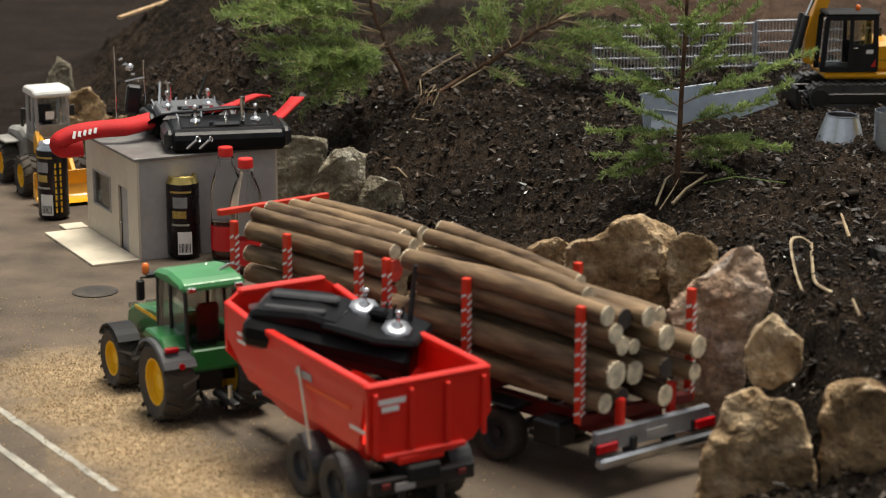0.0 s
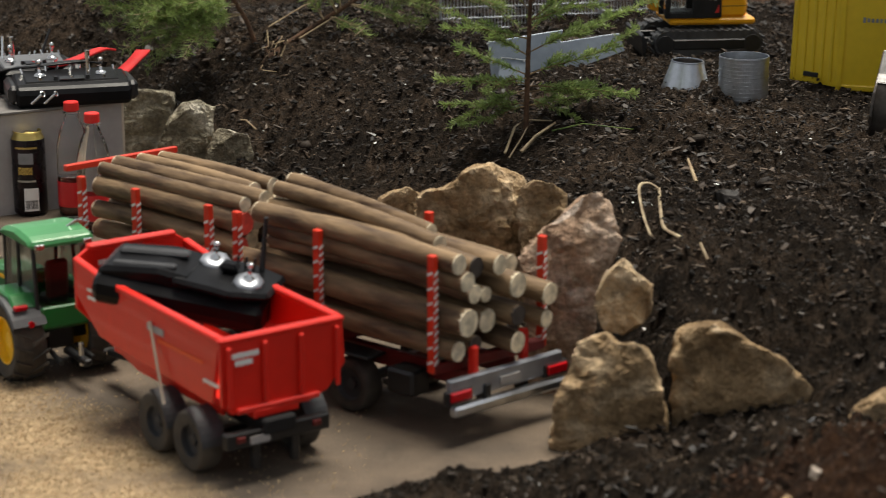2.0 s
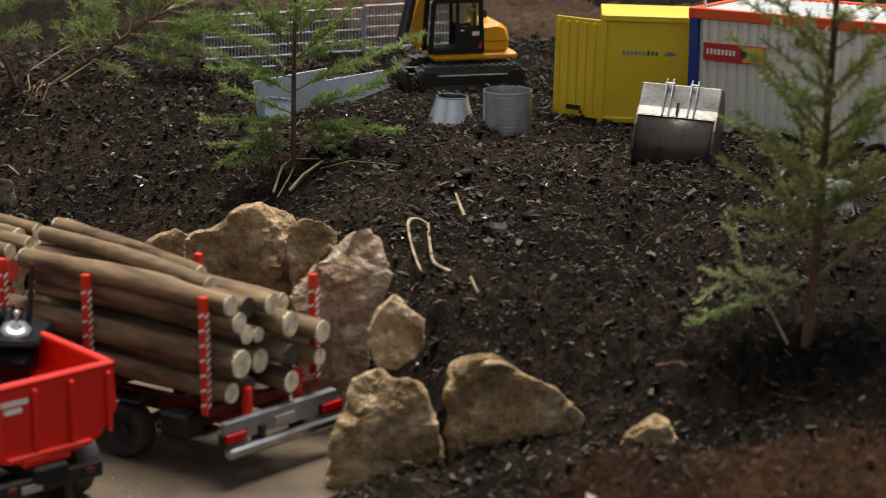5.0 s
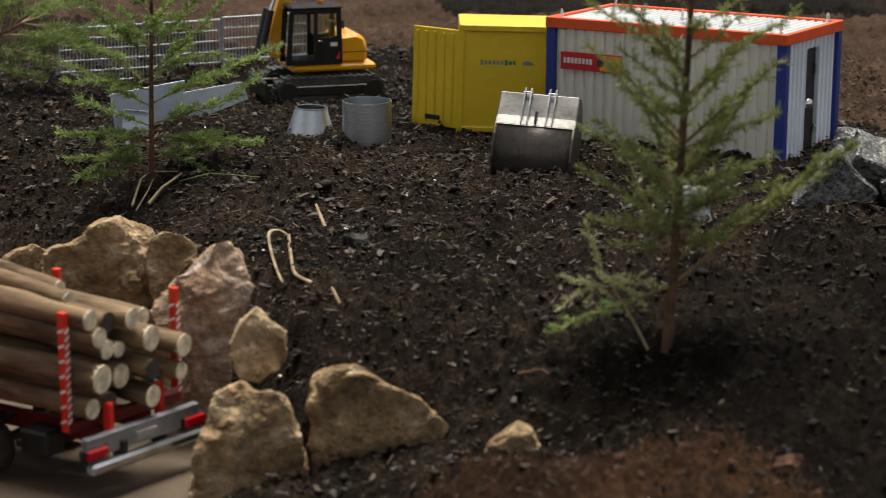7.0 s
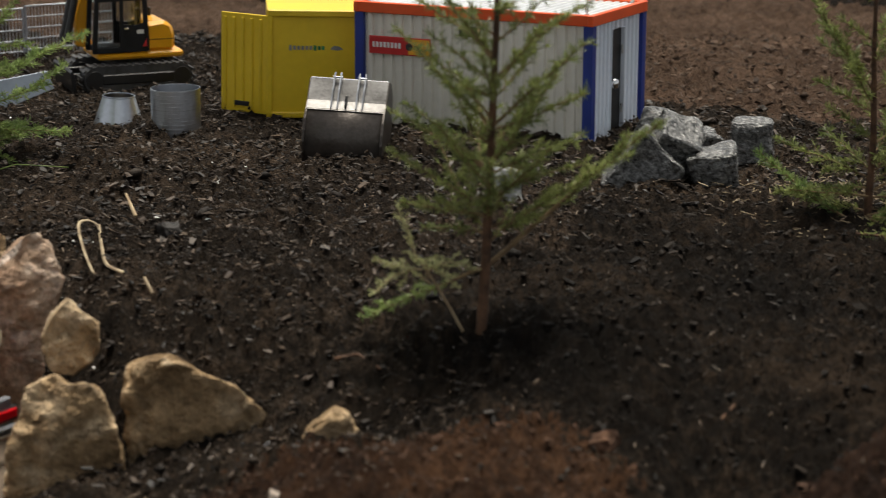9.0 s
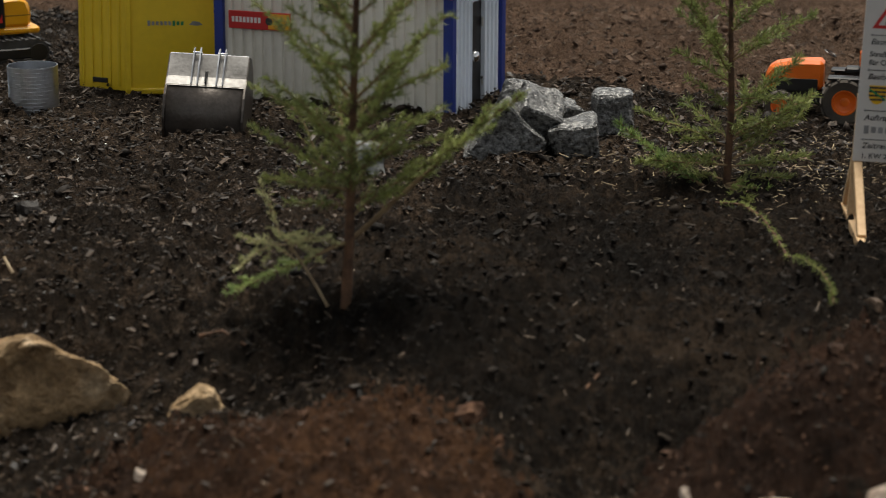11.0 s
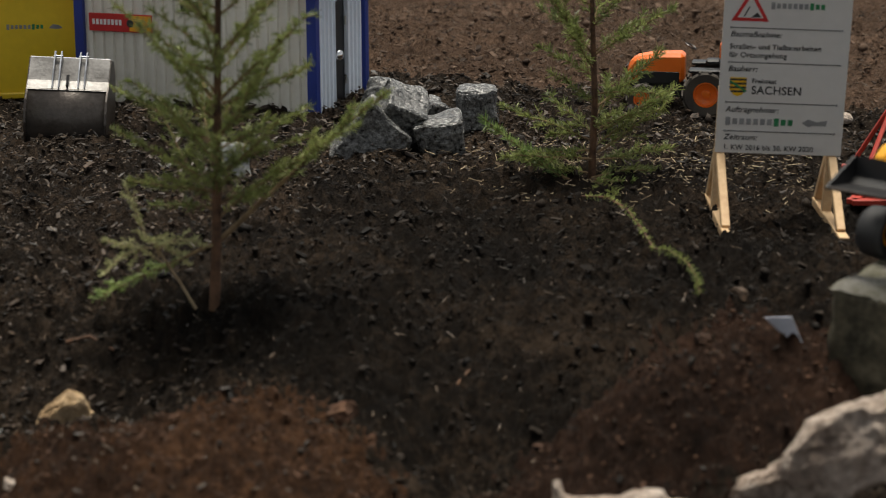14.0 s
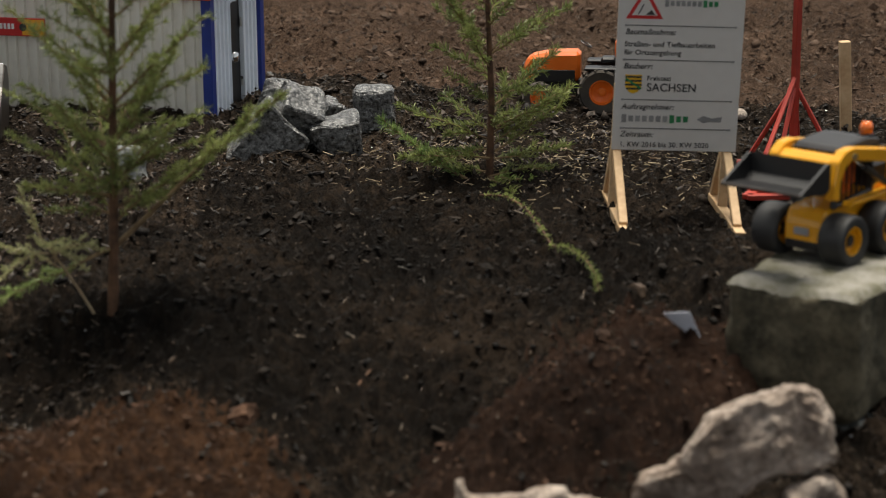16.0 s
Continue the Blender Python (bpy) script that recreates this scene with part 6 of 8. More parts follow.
    for x, y in ((0.022, 0.022), (W - 0.022, 0.022), (0.022, L - 0.022), (W - 0.022, L - 0.022), (W * 0.5, L * 0.55), (W * 0.2, L * 0.42)):
        ring = moved(lathe([(0.0065, -0.0015), (0.008, 0), (0.0065, 0.0015), (0.005, 0), (0.0065, -0.0015)], 16), pose(x, y, H + 0.009, 90, 0, 40))
        eye = part("lifting_eye", ring, "steel", c)
        part("eye_foot", boxm((x, y, H - 0.001), (0.008, 0.008, 0.006), 0.001), "steel", eye)
    for k in range(7):
        part("chain_link", moved(lathe([(0.004, -0.001), (0.005, 0), (0.004, 0.001), (0.003, 0), (0.004, -0.001)], 10), pose(W * 0.5 - 0.04 + 0.012 * k, L * 0.5 + 0.006 * math.sin(k * 2), H + 0.003, 30 * (k % 3), 0, 40 * k)), "steel", c)
    sign = part("sign", boxm((-0.003, L - 0.105, 0.170), (0.004, 0.140, 0.036), 0.0008), "sign_red", c, "red sign board with a yellow end")
    part("sign_patch", boxm((-0.0056, L - 0.150, 0.170), (0.001, 0.048, 0.031)), "cat_yellow", sign)
    part("sign_mark", moved(lathe([(0, 0), (0.008, 0), (0.008, 0.001), (0, 0.001)], 18), pose(-0.0055, L - 0.128, 0.170, 0, -90, 0)), "ink", sign)
    for k in range(8):
        part("print_bar", boxm((-0.0056, L - 0.046 - 0.0085 * k, 0.171), (0.0008, 0.0055, 0.011)), "white", sign)
    part("vent", boxm((0.002, L * 0.505, 0.208), (0.006, 0.046, 0.020), 0.001), "black", c, "dark vent slot")
    part("floor", boxm((W / 2, L / 2, 0.004), (W - 0.012, L - 0.012, 0.006)), "dark_steel", c)


office_container()


# ---- yellow material container ----
def yellow_container():
    c = thing("yellow_container", pose(1.117, 4.172, 0.197, 0, 1.5, -14), "yellow model storage container with open door leaf", "container")
    W, D, H = 0.21, 0.17, 0.235
    part("front_wall", boxm((W / 2, 0.003, H / 2), (W - 0.01, 0.005, H - 0.02), 0.001), "yellow", c)
    for x in (0.003, W - 0.003):
        part("side_wall", boxm((x, D / 2, H / 2), (0.005, D, H - 0.02), 0.001), "yellow", c)
    part("back_wall", boxm((W / 2, D - 0.003, H / 2), (W - 0.01, 0.005, H - 0.02), 0.001), "yellow", c)
    part("roof", boxm((W / 2, D / 2, H - 0.004), (W, D, 0.006), 0.002), "yellow", c)
    part("top_rail", boxm((W / 2, -0.002, H - 0.008), (W, 0.010, 0.014), 0.002), "yellow", c)
    part("bottom_rail", boxm((W / 2, -0.001, 0.014), (W, 0.010, 0.012), 0.002), "yellow", c)
    for x in (0.005, W - 0.005):
        part("corner_post", boxm((x, -0.001, H / 2), (0.012, 0.010, H), 0.002), "yellow", c)
        part("foot", boxm((x + (0.006 if x < 0.1 else -0.006), 0.004, 0.004), (0.022, 0.016, 0.016), 0.002), "yellow", c)
    for k in range(9):
        part("print_bar", boxm((0.048 + 0.0085 * k, -0.0005, 0.155), (0.0055, 0.001, 0.011 if k in (0, 6) else 0.008)), "ink_grey" if k < 6 else "ink_green", c)
    part("print_mark", prism([(0.130, 0.152), (0.138, 0.160), (0.150, 0.158), (0.158, 0.152), (0.145, 0.150)], "y", -0.001, 0.0), "ink_grey", c)
    leaf = part("door", moved(boxm((-0.0565, 0, 0), (0.113, 0.005, H - 0.028), 0.001), pose(0.0, -0.002, 0.118, 0, 0, -34)), "yellow", c, "open yellow door leaf")
    for k in range(5):
        part("rib", moved(boxm((-0.014 - 0.022 * k, -0.0035, 0), (0.006, 0.004, H - 0.045), 0.001), pose(0.0, -0.002, 0.118, 0, 0, -34)), "yellow", leaf)
    part("fork_pocket", moved(boxm((-0.06, -0.0045, -0.085), (0.036, 0.004, 0.010), 0.001), pose(0.0, -0.002, 0.118, 0, 0, -34)), "black", leaf)
    part("latch", moved(tubem((-0.104, -0.005, -0.09), (-0.104, -0.005, 0.09), 0.002, seg=6), pose(0.0, -0.002, 0.118, 0, 0, -34)), "yellow", leaf)


yellow_container()


# ---- digging bucket ----
def digger_bucket():
    b = thing("excavator_bucket", pose(1.166, 3.785, 0.172, -20, 3, -26), "dark steel excavator bucket standing on the soil", "bucket")
    W, t = 0.150, 0.004
    def curved(pts):
        bm = bmesh.new()
        rows = []
        for i, (y, z) in enumerate(pts):
            rows.append((bm.verts.new((-W / 2, y, z)), bm.verts.new((W / 2, y, z))))
        for p, q in zip(rows, rows[1:]):
            bm.faces.new((p[0], p[1], q[1], q[0]))
        r = bmesh.ops.extrude_face_region(bm, geom=bm.faces[:])
        c = Vector((0, 0.0, 0.07))
        for v in [g for g in r["geom"] if isinstance(g, bmesh.types.BMVert)]:
            d = Vector((0, v.co.y - c.y, v.co.z - c.z)).normalized()
            v.co -= d * t
        bmesh.ops.recalc_face_normals(bm, faces=bm.faces)
        return bm
    arc = [(0.002 + 0.072 * math.cos(radians(q)), 0.058 + 0.072 * math.sin(radians(q))) for q in range(146, 326, 9)]
    back = [(-0.030, 0.164), (-0.038, 0.142), (-0.047, 0.118)]
    part("shell", curved(back + arc), "dark_steel", b, "curved dark steel shell", smooth=True)
    for s in (-1, 1):
        part("side_plate", prism([(y * 1.03, z * 1.01 - 0.001) for y, z in back + arc[::2]] + [(0.064, 0.09), (0.035, 0.150), (0.0, 0.168)], "x", s * W / 2 - 0.0025, s * W / 2 + 0.0025, 0.0008), "dark_steel", b)
    # the sky's reflection on the top, put in as a paler steel sheet
    part("top_plate", curved([(y - 0.0022, z + 0.001) for y, z in back + arc[:1]]), "sky_steel", b, "top plate with the sky's reflection in its colour")
    part("weld", tubem((-W / 2, -0.0580, 0.1005), (W / 2, -0.0580, 0.1005), 0.0013, seg=8), "dark_steel", b)
    part("lip", tubem((-W / 2, -0.030, 0.165), (W / 2, -0.030, 0.165), 0.0022, seg=8), "steel", b)
    for x in (-0.022, 0.026):
        for dx in (-0.006, 0.006):
            part("lug", prism([(-0.056, 0.102), (-0.062, 0.104), (-0.054, 0.140), (-0.042, 0.174), (-0.034, 0.178), (-0.030, 0.168), (-0.042, 0.135)], "x", x + dx - 0.0012, x + dx + 0.0012), "zinc", b)
        part("pin", tubem((x - 0.009, -0.039, 0.167), (x + 0.009, -0.039, 0.167), 0.0022, seg=10), "zinc", b)
    part("center_rib", prism([(-0.056, 0.102), (-0.064, 0.108), (-0.060, 0.128), (-0.050, 0.130)], "x", -0.002, 0.002), "black", b)
    for k in range(4):
        part("tooth", boxm((-0.054 + 0.036 * k, 0.074, 0.034), (0.014, 0.022, 0.008), 0.002), "dark_steel", b)


digger_bucket()

# ---- tin tube and cone ----
tc = thing("tin_cylinder", pose(0.912, 4.115, 0.186, 0, 0, 0), "open galvanised tin cylinder standing on soil", "tin tube")
part("wall", lathe([(0.0500, 0.0), (0.0500, 0.103), (0.0488, 0.103), (0.0488, 0.0), (0.0500, 0.0)], 64), "tin", tc, smooth=False)
for k in range(14):
    z = 0.004 + 0.0074 * k
    part("bead", lathe([(0.0500, z - 0.0008), (0.0503, z), (0.0500, z + 0.0008)], 64), "tin", tc, smooth=True)
tk = thing("tin_cone", pose(0.822, 4.26, 0.188, 1, 2, 0), "open galvanised tin cone standing on soil", "tin cone")
part("wall", lathe([(0.0540, 0.0), (0.033, 0.066), (0.0318, 0.066), (0.0525, 0.0), (0.0540, 0.0)], 48), "tin", tk, smooth=False)
part("bead", lathe([(0.033, 0.064), (0.0342, 0.066), (0.033, 0.068)], 48), "tin", tk, smooth=True)


# ---- yellow tracked excavator ----
def excavator():
    e = thing("excavator", pose(0.942, 4.735, 0.196, 0, 0, 92), "yellow and black toy tracked excavator", "toy excavator")
    # its nose points along local +y
    for x in (-0.075, 0.075):
        pts = []
        for i in range(9):
            a = radians(90 + 180 * i / 8)
            pts.append((-0.095 + 0.030 * math.cos(a), 0.030 + 0.030 * math.sin(a)))
        for i in range(9):
            a = radians(-90 + 180 * i / 8)
            pts.append((0.095 + 0.030 * math.cos(a), 0.030 + 0.030 * math.sin(a)))
        tr = part("track", prism(pts, "x", x - 0.024, x + 0.024, 0.0), "track_rubber", e, "grey-black rubber track")
        part("track_frame", boxm((x, 0, 0.030), (0.054, 0.17, 0.026), 0.004), "black", tr)
        n = 34
        for i in range(n):
            u = i / n * (0.4 + 2 * math.pi * 0.030)
            if u < 0.2:
                p, a = (-0.1 + u, 0.061), 0
            elif u < 0.2 + math.pi * 0.03:
                q = (u - 0.2) / 0.03
                p, a = (0.1 + 0.031 * math.sin(q), 0.03 + 0.031 * math.cos(q)), -q
            elif u < 0.4 + math.pi * 0.03:
                p, a = (0.1 - (u - 0.2 - math.pi * 0.03), -0.001), math.pi
            else:
                q = (u - 0.4 - math.pi * 0.03) / 0.03
                p, a = (-0.1 - 0.031 * math.sin(q), 0.03 - 0.031 * math.cos(q)), math.pi - q
            part("cleat", moved(boxm((0, 0, 0), (0.050, 0.007, 0.003)), pose(x, p[0], max(0.001, p[1]), math.degrees(a))), "track_rubber", tr)
        for y in (-0.1, 0.1):
            part("sprocket", moved(lathe([(0, -0.026), (0.020, -0.026), (0.022, -0.022), (0.022, 0.022), (0.020, 0.026), (0, 0.026)], 20), pose(x, y, 0.03, 0, 90, 0)), "black", tr)
    part("undercarriage", boxm((0, 0, 0.045), (0.11, 0.10, 0.03), 0.005), "black", e)
    part("slew_ring", lathe([(0.0, 0.055), (0.045, 0.055), (0.045, 0.070), (0.0, 0.070)], 28), "black", e)
    part("platform", boxm((0, -0.012, 0.078), (0.15, 0.20, 0.016), 0.005), "cat_yellow", e)
    part("engine_cover", prism([(-0.026, 0.085), (-0.026, 0.150), (-0.066, 0.154), (-0.086, 0.146), (-0.094, 0.122), (-0.092, 0.085)], "x", -0.072, 0.072, 0.008), "cat_yellow", e, "rounded yellow counterweight")
    part("cover_line", boxm((0.0725, -0.060, 0.112), (0.001, 0.060, 0.0015)), "black", e)
    cx0, cx1 = 0.004, 0.074
    part("cab_floor", boxm(((cx0 + cx1) / 2, 0.032, 0.092), (cx1 - cx0, 0.115, 0.014), 0.003), "matt_black", e)
    for x in (cx0, cx1):
        lo, hi = x - 0.0035, x + 0.0035
        part("cab_post", prism([(-0.032, 0.088), (-0.030, 0.212), (-0.019, 0.212), (-0.020, 0.088)], "x", lo, hi, 0.001), "matt_black", e)
        part("cab_post", prism([(0.026, 0.088), (0.025, 0.210), (0.033, 0.210), (0.035, 0.088)], "x", lo, hi, 0.001), "matt_black", e)
        part("cab_post", prism([(0.088, 0.088), (0.079, 0.206), (0.084, 0.212), (0.090, 0.206), (0.099, 0.088)], "x", lo, hi, 0.001), "matt_black", e)
        part("cab_rail", prism([(-0.030, 0.202), (-0.024, 0.214), (0.080, 0.214), (0.087, 0.202)], "x", lo, hi, 0.001), "matt_black", e)
        part("cab_sill", prism([(-0.030, 0.086), (-0.030, 0.098), (0.097, 0.098), (0.098, 0.086)], "x", lo, hi, 0.001), "matt_black", e)
        part("cab_door_panel", prism([(-0.026, 0.095), (-0.026, 0.152), (0.004, 0.146), (0.022, 0.150), (0.028, 0.150), (0.028, 0.095)], "x", lo, hi, 0.0008), "matt_black", e)
        w = part("window", prism([(-0.024, 0.148), (-0.024, 0.204), (0.080, 0.204), (0.092, 0.098), (0.030, 0.098), (0.028, 0.148)], "x", x - 0.0006, x + 0.0006), "pane", e, "clear cab glass")
        w.visible_shadow = False
    part("door_handle", boxm((cx1 + 0.005, 0.020, 0.140), (0.003, 0.010, 0.003), 0.0005), "steel", e)
    part("logo_patch", boxm((cx1 + 0.0042, -0.012, 0.132), (0.001, 0.016, 0.009)), "white", e)
    part("red_patch", prism([(-0.026, 0.098), (-0.026, 0.116), (-0.016, 0.098)], "x", cx1 + 0.0036, cx1 + 0.0044), "sign_red", e)
    part("cab_roof", boxm(((cx0 + cx1) / 2, 0.028, 0.216), (cx1 - cx0 + 0.012, 0.122, 0.010), 0.004), "matt_black", e)
    part("beacon", lathe([(0, 0.220), (0.006, 0.220), (0.005, 0.232), (0, 0.234)], 14), "lamp_orange", e, "orange beacon", smooth=True).matrix_local = pose(0.04, 0.01, 0)
    part("seat", boxm((0.04, 0.0, 0.13), (0.036, 0.034, 0.012), 0.004), "black", e)
    part("backrest", boxm((0.04, -0.016, 0.158), (0.034, 0.010, 0.05), 0.004), "black", e)
    part("exhaust", tubem((-0.03, -0.06, 0.15), (-0.03, -0.06, 0.172), 0.004), "black", e)
    boom = part("boom", prism([(0.078, 0.085), (0.118, 0.095), (0.116, 0.16), (0.095, 0.235), (0.060, 0.34), (0.00, 0.47), (-0.02, 0.46), (0.03, 0.335), (0.068, 0.225), (0.090, 0.15)], "x", -0.034, -0.006, 0.002), "cat_yellow", e, "yellow boom raised up")
    part("cylinder", tubem((-0.040, 0.142, 0.105), (-0.040, 0.118, 0.205), 0.0085), "black", boom)
    part("cylinder", tubem((0.002, 0.142, 0.105), (0.002, 0.118, 0.205), 0.0085), "black", boom)
    part("piston", tubem((0.002, 0.118, 0.205), (0.002, 0.085, 0.29), 0.004), "chrome", boom)
    part("blade", prism([(0.150, 0.004), (0.155, 0.05), (0.150, 0.055), (0.142, 0.03), (0.144, 0.004)], "x", -0.095, 0.095, 0.001), "black", e)
    for x in (-0.05, 0.05):
        part("blade_arm", boxm((x, 0.12, 0.035), (0.010, 0.06, 0.012), 0.002), "black", e)
    for x in (-0.07, 0.068):
        part("handrail", tubem((x, -0.03, 0.155), (x, -0.03, 0.175), 0.002, seg=6), "black", e)
    # built the other way round: the cab belongs on the side of the road
    for o in e.children_recursive:
        o.data.transform(Matrix.Scale(-1, 4, (1, 0, 0)))
        o.data.flip_normals()
        o.location.x = -o.location.x


excavator()


# ---- wire fence panels ----
def fence_panel(x0, y0, x1, y1, z, tall, label):
    d = Vector((x1 - x0, y1 - y0, 0))
    L = d.length
    f = thing("fence_panel", pose(x0, y0, z, 0, 0, math.degrees(math.atan2(d.y, d.x))), label, "fence", "wire fence panels")
    for u in (0.0, L):
        part("post", tubem((u, 0, -0.03), (u, 0, tall), 0.0032, seg=8), "fence_grey", f)
    for k in range(6):
        zz = 0.004 + (tall - 0.006) * k / 5
        part("rail", tubem((0, -0.0015, zz), (L, -0.0015, zz), 0.0021 if k in (0, 5) else 0.0017, seg=6), "fence_grey", f)
    n = int(L / 0.0085)
    for k in range(1, n):
        u = L * k / n
        part("wire", tubem((u, 0.001, 0.0), (u, 0.001, tall), 0.0010, seg=4), "fence_grey", f)


fence_panel(0.367, 5.06, 0.765, 5.13, 0.195, 0.138, "galvanised wire mesh fence panel standing in soil")
fence_panel(0.772, 5.13, 1.00, 5.18, 0.200, 0.138, "galvanised wire mesh fence panel behind the excavator")


# ---- grey steel plates ----
def steel_plate(name, place, outline, label):
    p = thing(name, place, label, "steel plate", "grey steel plates on the soil")
    part("plate", prism(outline, "y", -0.002, 0.002, 0.0008), "plate_grey", p)
    for u, v in outline[:2]:
        part("rivet", lathe([(0, 0), (0.003, 0), (0.002, 0.002), (0, 0.0025)], 8), "steel", p).matrix_local = pose(u * 0.93, -0.002, v * 0.9 + 0.004, 90)
    return p


steel_plate("steel_plate", pose(0.420, 4.36, 0.197, -12, 0, 8), [(0.0, 0.085), (0.165, 0.105), (0.150, 0.035), (0.05, 0.005), (0.005, 0.0)], "blue-grey steel plate leaning in the soil")
steel_plate("steel_plate", pose(0.555, 4.47, 0.197, -14, 0, 16), [(0.0, 0.060), (0.18, 0.075), (0.19, 0.035), (0.02, -0.01)], "long blue-grey steel plate lying on edge")
bent = steel_plate("steel_plate", pose(0.432, 4.30, 0.197, -22, 0, 4), [(0.010, 0.062), (0.062, 0.055), (0.055, 0.0), (0.0, 0.012)], "bright-edged sheet steel flap")
part("edge", tubem((0.010, -0.003, 0.062), (0.062, -0.003, 0.055), 0.0018, seg=6), "steel", bent)
part("edge", tubem((0.0, -0.003, 0.012), (0.055, -0.003, 0.0), 0.0018, seg=6), "steel", bent)


# ---- building site notice board ----
def lettering(body, place, size, material, parent, name="lettering", slant=0.0, bold=0.0):
    cu = bpy.data.curves.new("text", "FONT")
    cu.space_character = 1.04
    cu.body, cu.size, cu.shear, cu.offset, cu.extrude = body, size, slant, bold, 0.0002
    ob = bpy.data.objects.new("text", cu)
    scene.collection.objects.link(ob)
    bpy.context.view_layer.update()
    me = bpy.data.meshes.new_from_object(ob.evaluated_get(bpy.context.evaluated_depsgraph_get()))
    bpy.data.objects.remove(ob)
    bpy.data.curves.remove(cu)
    me.name = name
    me.materials.clear()
    me.materials.append(M[material])
    o = new(name, me)
    o.parent = parent
    o.matrix_local = place
    return o


def notice_board():
    b = thing("notice_board", pose(1.8545, 2.650, 0.208, 0, 2.2, -28.4), "white building site notice board on wooden legs", "sign")
    W, z0, z1 = 0.197, 0.096, 0.375
    part("board", boxm((W / 2, 0, (z0 + z1) / 2), (W, 0.004, z1 - z0), 0.0006), "sign_white", b)
    f = -0.0024
    def put(txt, x, z, s, m="ink", slant=0.25, bold=0.0002):
        lettering(txt, pose(x, f, z, 90, 0, 0), s, m, b, slant=slant, bold=bold)
    put("Zeitraum:", 0.012, 0.1175, 0.0125)
    put("1. KW 2016 bis 30. KW 2020", 0.012, 0.1015, 0.0112, slant=0.0)
    put("Auftragnehmer:", 0.012, 0.1615, 0.0125)
    put("Bauherr:", 0.012, 0.2255, 0.0125)
    put("Freistaat", 0.050, 0.2075, 0.0105, slant=0.0)
    put("SACHSEN", 0.050, 0.1905, 0.0178, slant=0.0, bold=0.0003)
    put("Baumaßnahme:", 0.012, 0.2795, 0.0125)
    put("Straßen- und Tiefbauarbeiten", 0.012, 0.2605, 0.0115, slant=0.0)
    put("für Ortsumgehung", 0.012, 0.2475, 0.0115, slant=0.0)
    for z in (0.131, 0.1765, 0.2395, 0.2935):
        part("rule", boxm((W / 2, f, z), (W - 0.022, 0.0008, 0.0012)), "ink", b)
        for x in (0.013, W - 0.013):
            part("screw", lathe([(0, 0), (0.002, 0), (0.0015, 0.0012), (0, 0.0015)], 8), "ink_grey", b).matrix_local = pose(x, f, z, 90)
    # firm's mark: plain shapes
    for k in range(10):
        part("print_bar", boxm((0.017 + 0.0108 * k, f, 0.1465), (0.0075, 0.0006, 0.013 if k in (0, 7) else 0.0095)), "ink_grey" if k < 7 else "ink_green", b)
        part("print_bar", boxm((0.075 + 0.0085 * k, f, 0.3290), (0.006, 0.0006, 0.011 if k in (0, 7) else 0.008)), "ink_grey" if k < 7 else "ink_green", b)
    part("print_mark", prism([(0.132, 0.1470), (0.142, 0.1530), (0.156, 0.1490), (0.172, 0.1520), (0.170, 0.1430), (0.150, 0.1430), (0.142, 0.1410)], "y", f - 0.0003, f), "ink_grey", b)
    shield = part("shield", prism([(0.016, 0.2160), (0.042, 0.2160), (0.042, 0.1970), (0.036, 0.1890), (0.029, 0.1860), (0.022, 0.1890), (0.016, 0.1970)], "y", f - 0.0002, f), "rim_yellow", b, "black and yellow banded shield")
    for k in range(4):
        part("band", boxm((0.029, f - 0.0006, 0.2125 - 0.0062 * k), (0.026 - (0.004 if k > 2 else 0), 0.0006, 0.003)), "ink", shield)
    part("band", moved(boxm((0, 0, 0), (0.030, 0.0006, 0.003)), pose(0.029, f - 0.0009, 0.202, 0, 32, 0)), "ink_green", shield)
    tri = part("warning_triangle", prism([(0.012, 0.3040), (0.070, 0.3040), (0.041, 0.3540)], "y", f - 0.0003, f), "sign_red", b, "red-edged roadworks triangle")
    part("field", prism([(0.021, 0.3092), (0.061, 0.3092), (0.041, 0.3430)], "y", f - 0.0008, f - 0.0004), "sign_white", tri)
    part("pile", prism([(0.042, 0.3102), (0.058, 0.3102), (0.051, 0.3180)], "y", f - 0.0012, f - 0.0009), "ink", tri)
    part("shovel", prism([(0.030, 0.3110), (0.032, 0.3110), (0.040, 0.3260), (0.038, 0.3270)], "y", f - 0.0012, f - 0.0009), "ink", tri)
    # legs: an upright, two struts and a runner on each side
    for x in (0.008, W - 0.014):
        leg = part("leg", boxm((x, 0.008, 0.10), (0.015, 0.012, 0.20), 0.001), "pine", b, "planed pine upright")
        part("runner", boxm((x, -0.034, 0.000), (0.016, 0.262, 0.013), 0.001), "pine", b, "pale pine foot")
        for y in (-0.130, 0.090):
            bm = bmesh.new()
            a, c = Vector((x, y, 0.006)), Vector((x, -0.006 if y < 0 else 0.014, 0.092 if y < 0 else 0.105))
            d = c - a
            add_box(bm, (a + c) / 2, (0.013, 0.012, d.length), 0.001, d.to_track_quat("Z", "X").to_matrix().to_3x3() @ Matrix.Rotation(radians(90), 3, "Z"))
            part("strut", bm, "pine", b)


notice_board()


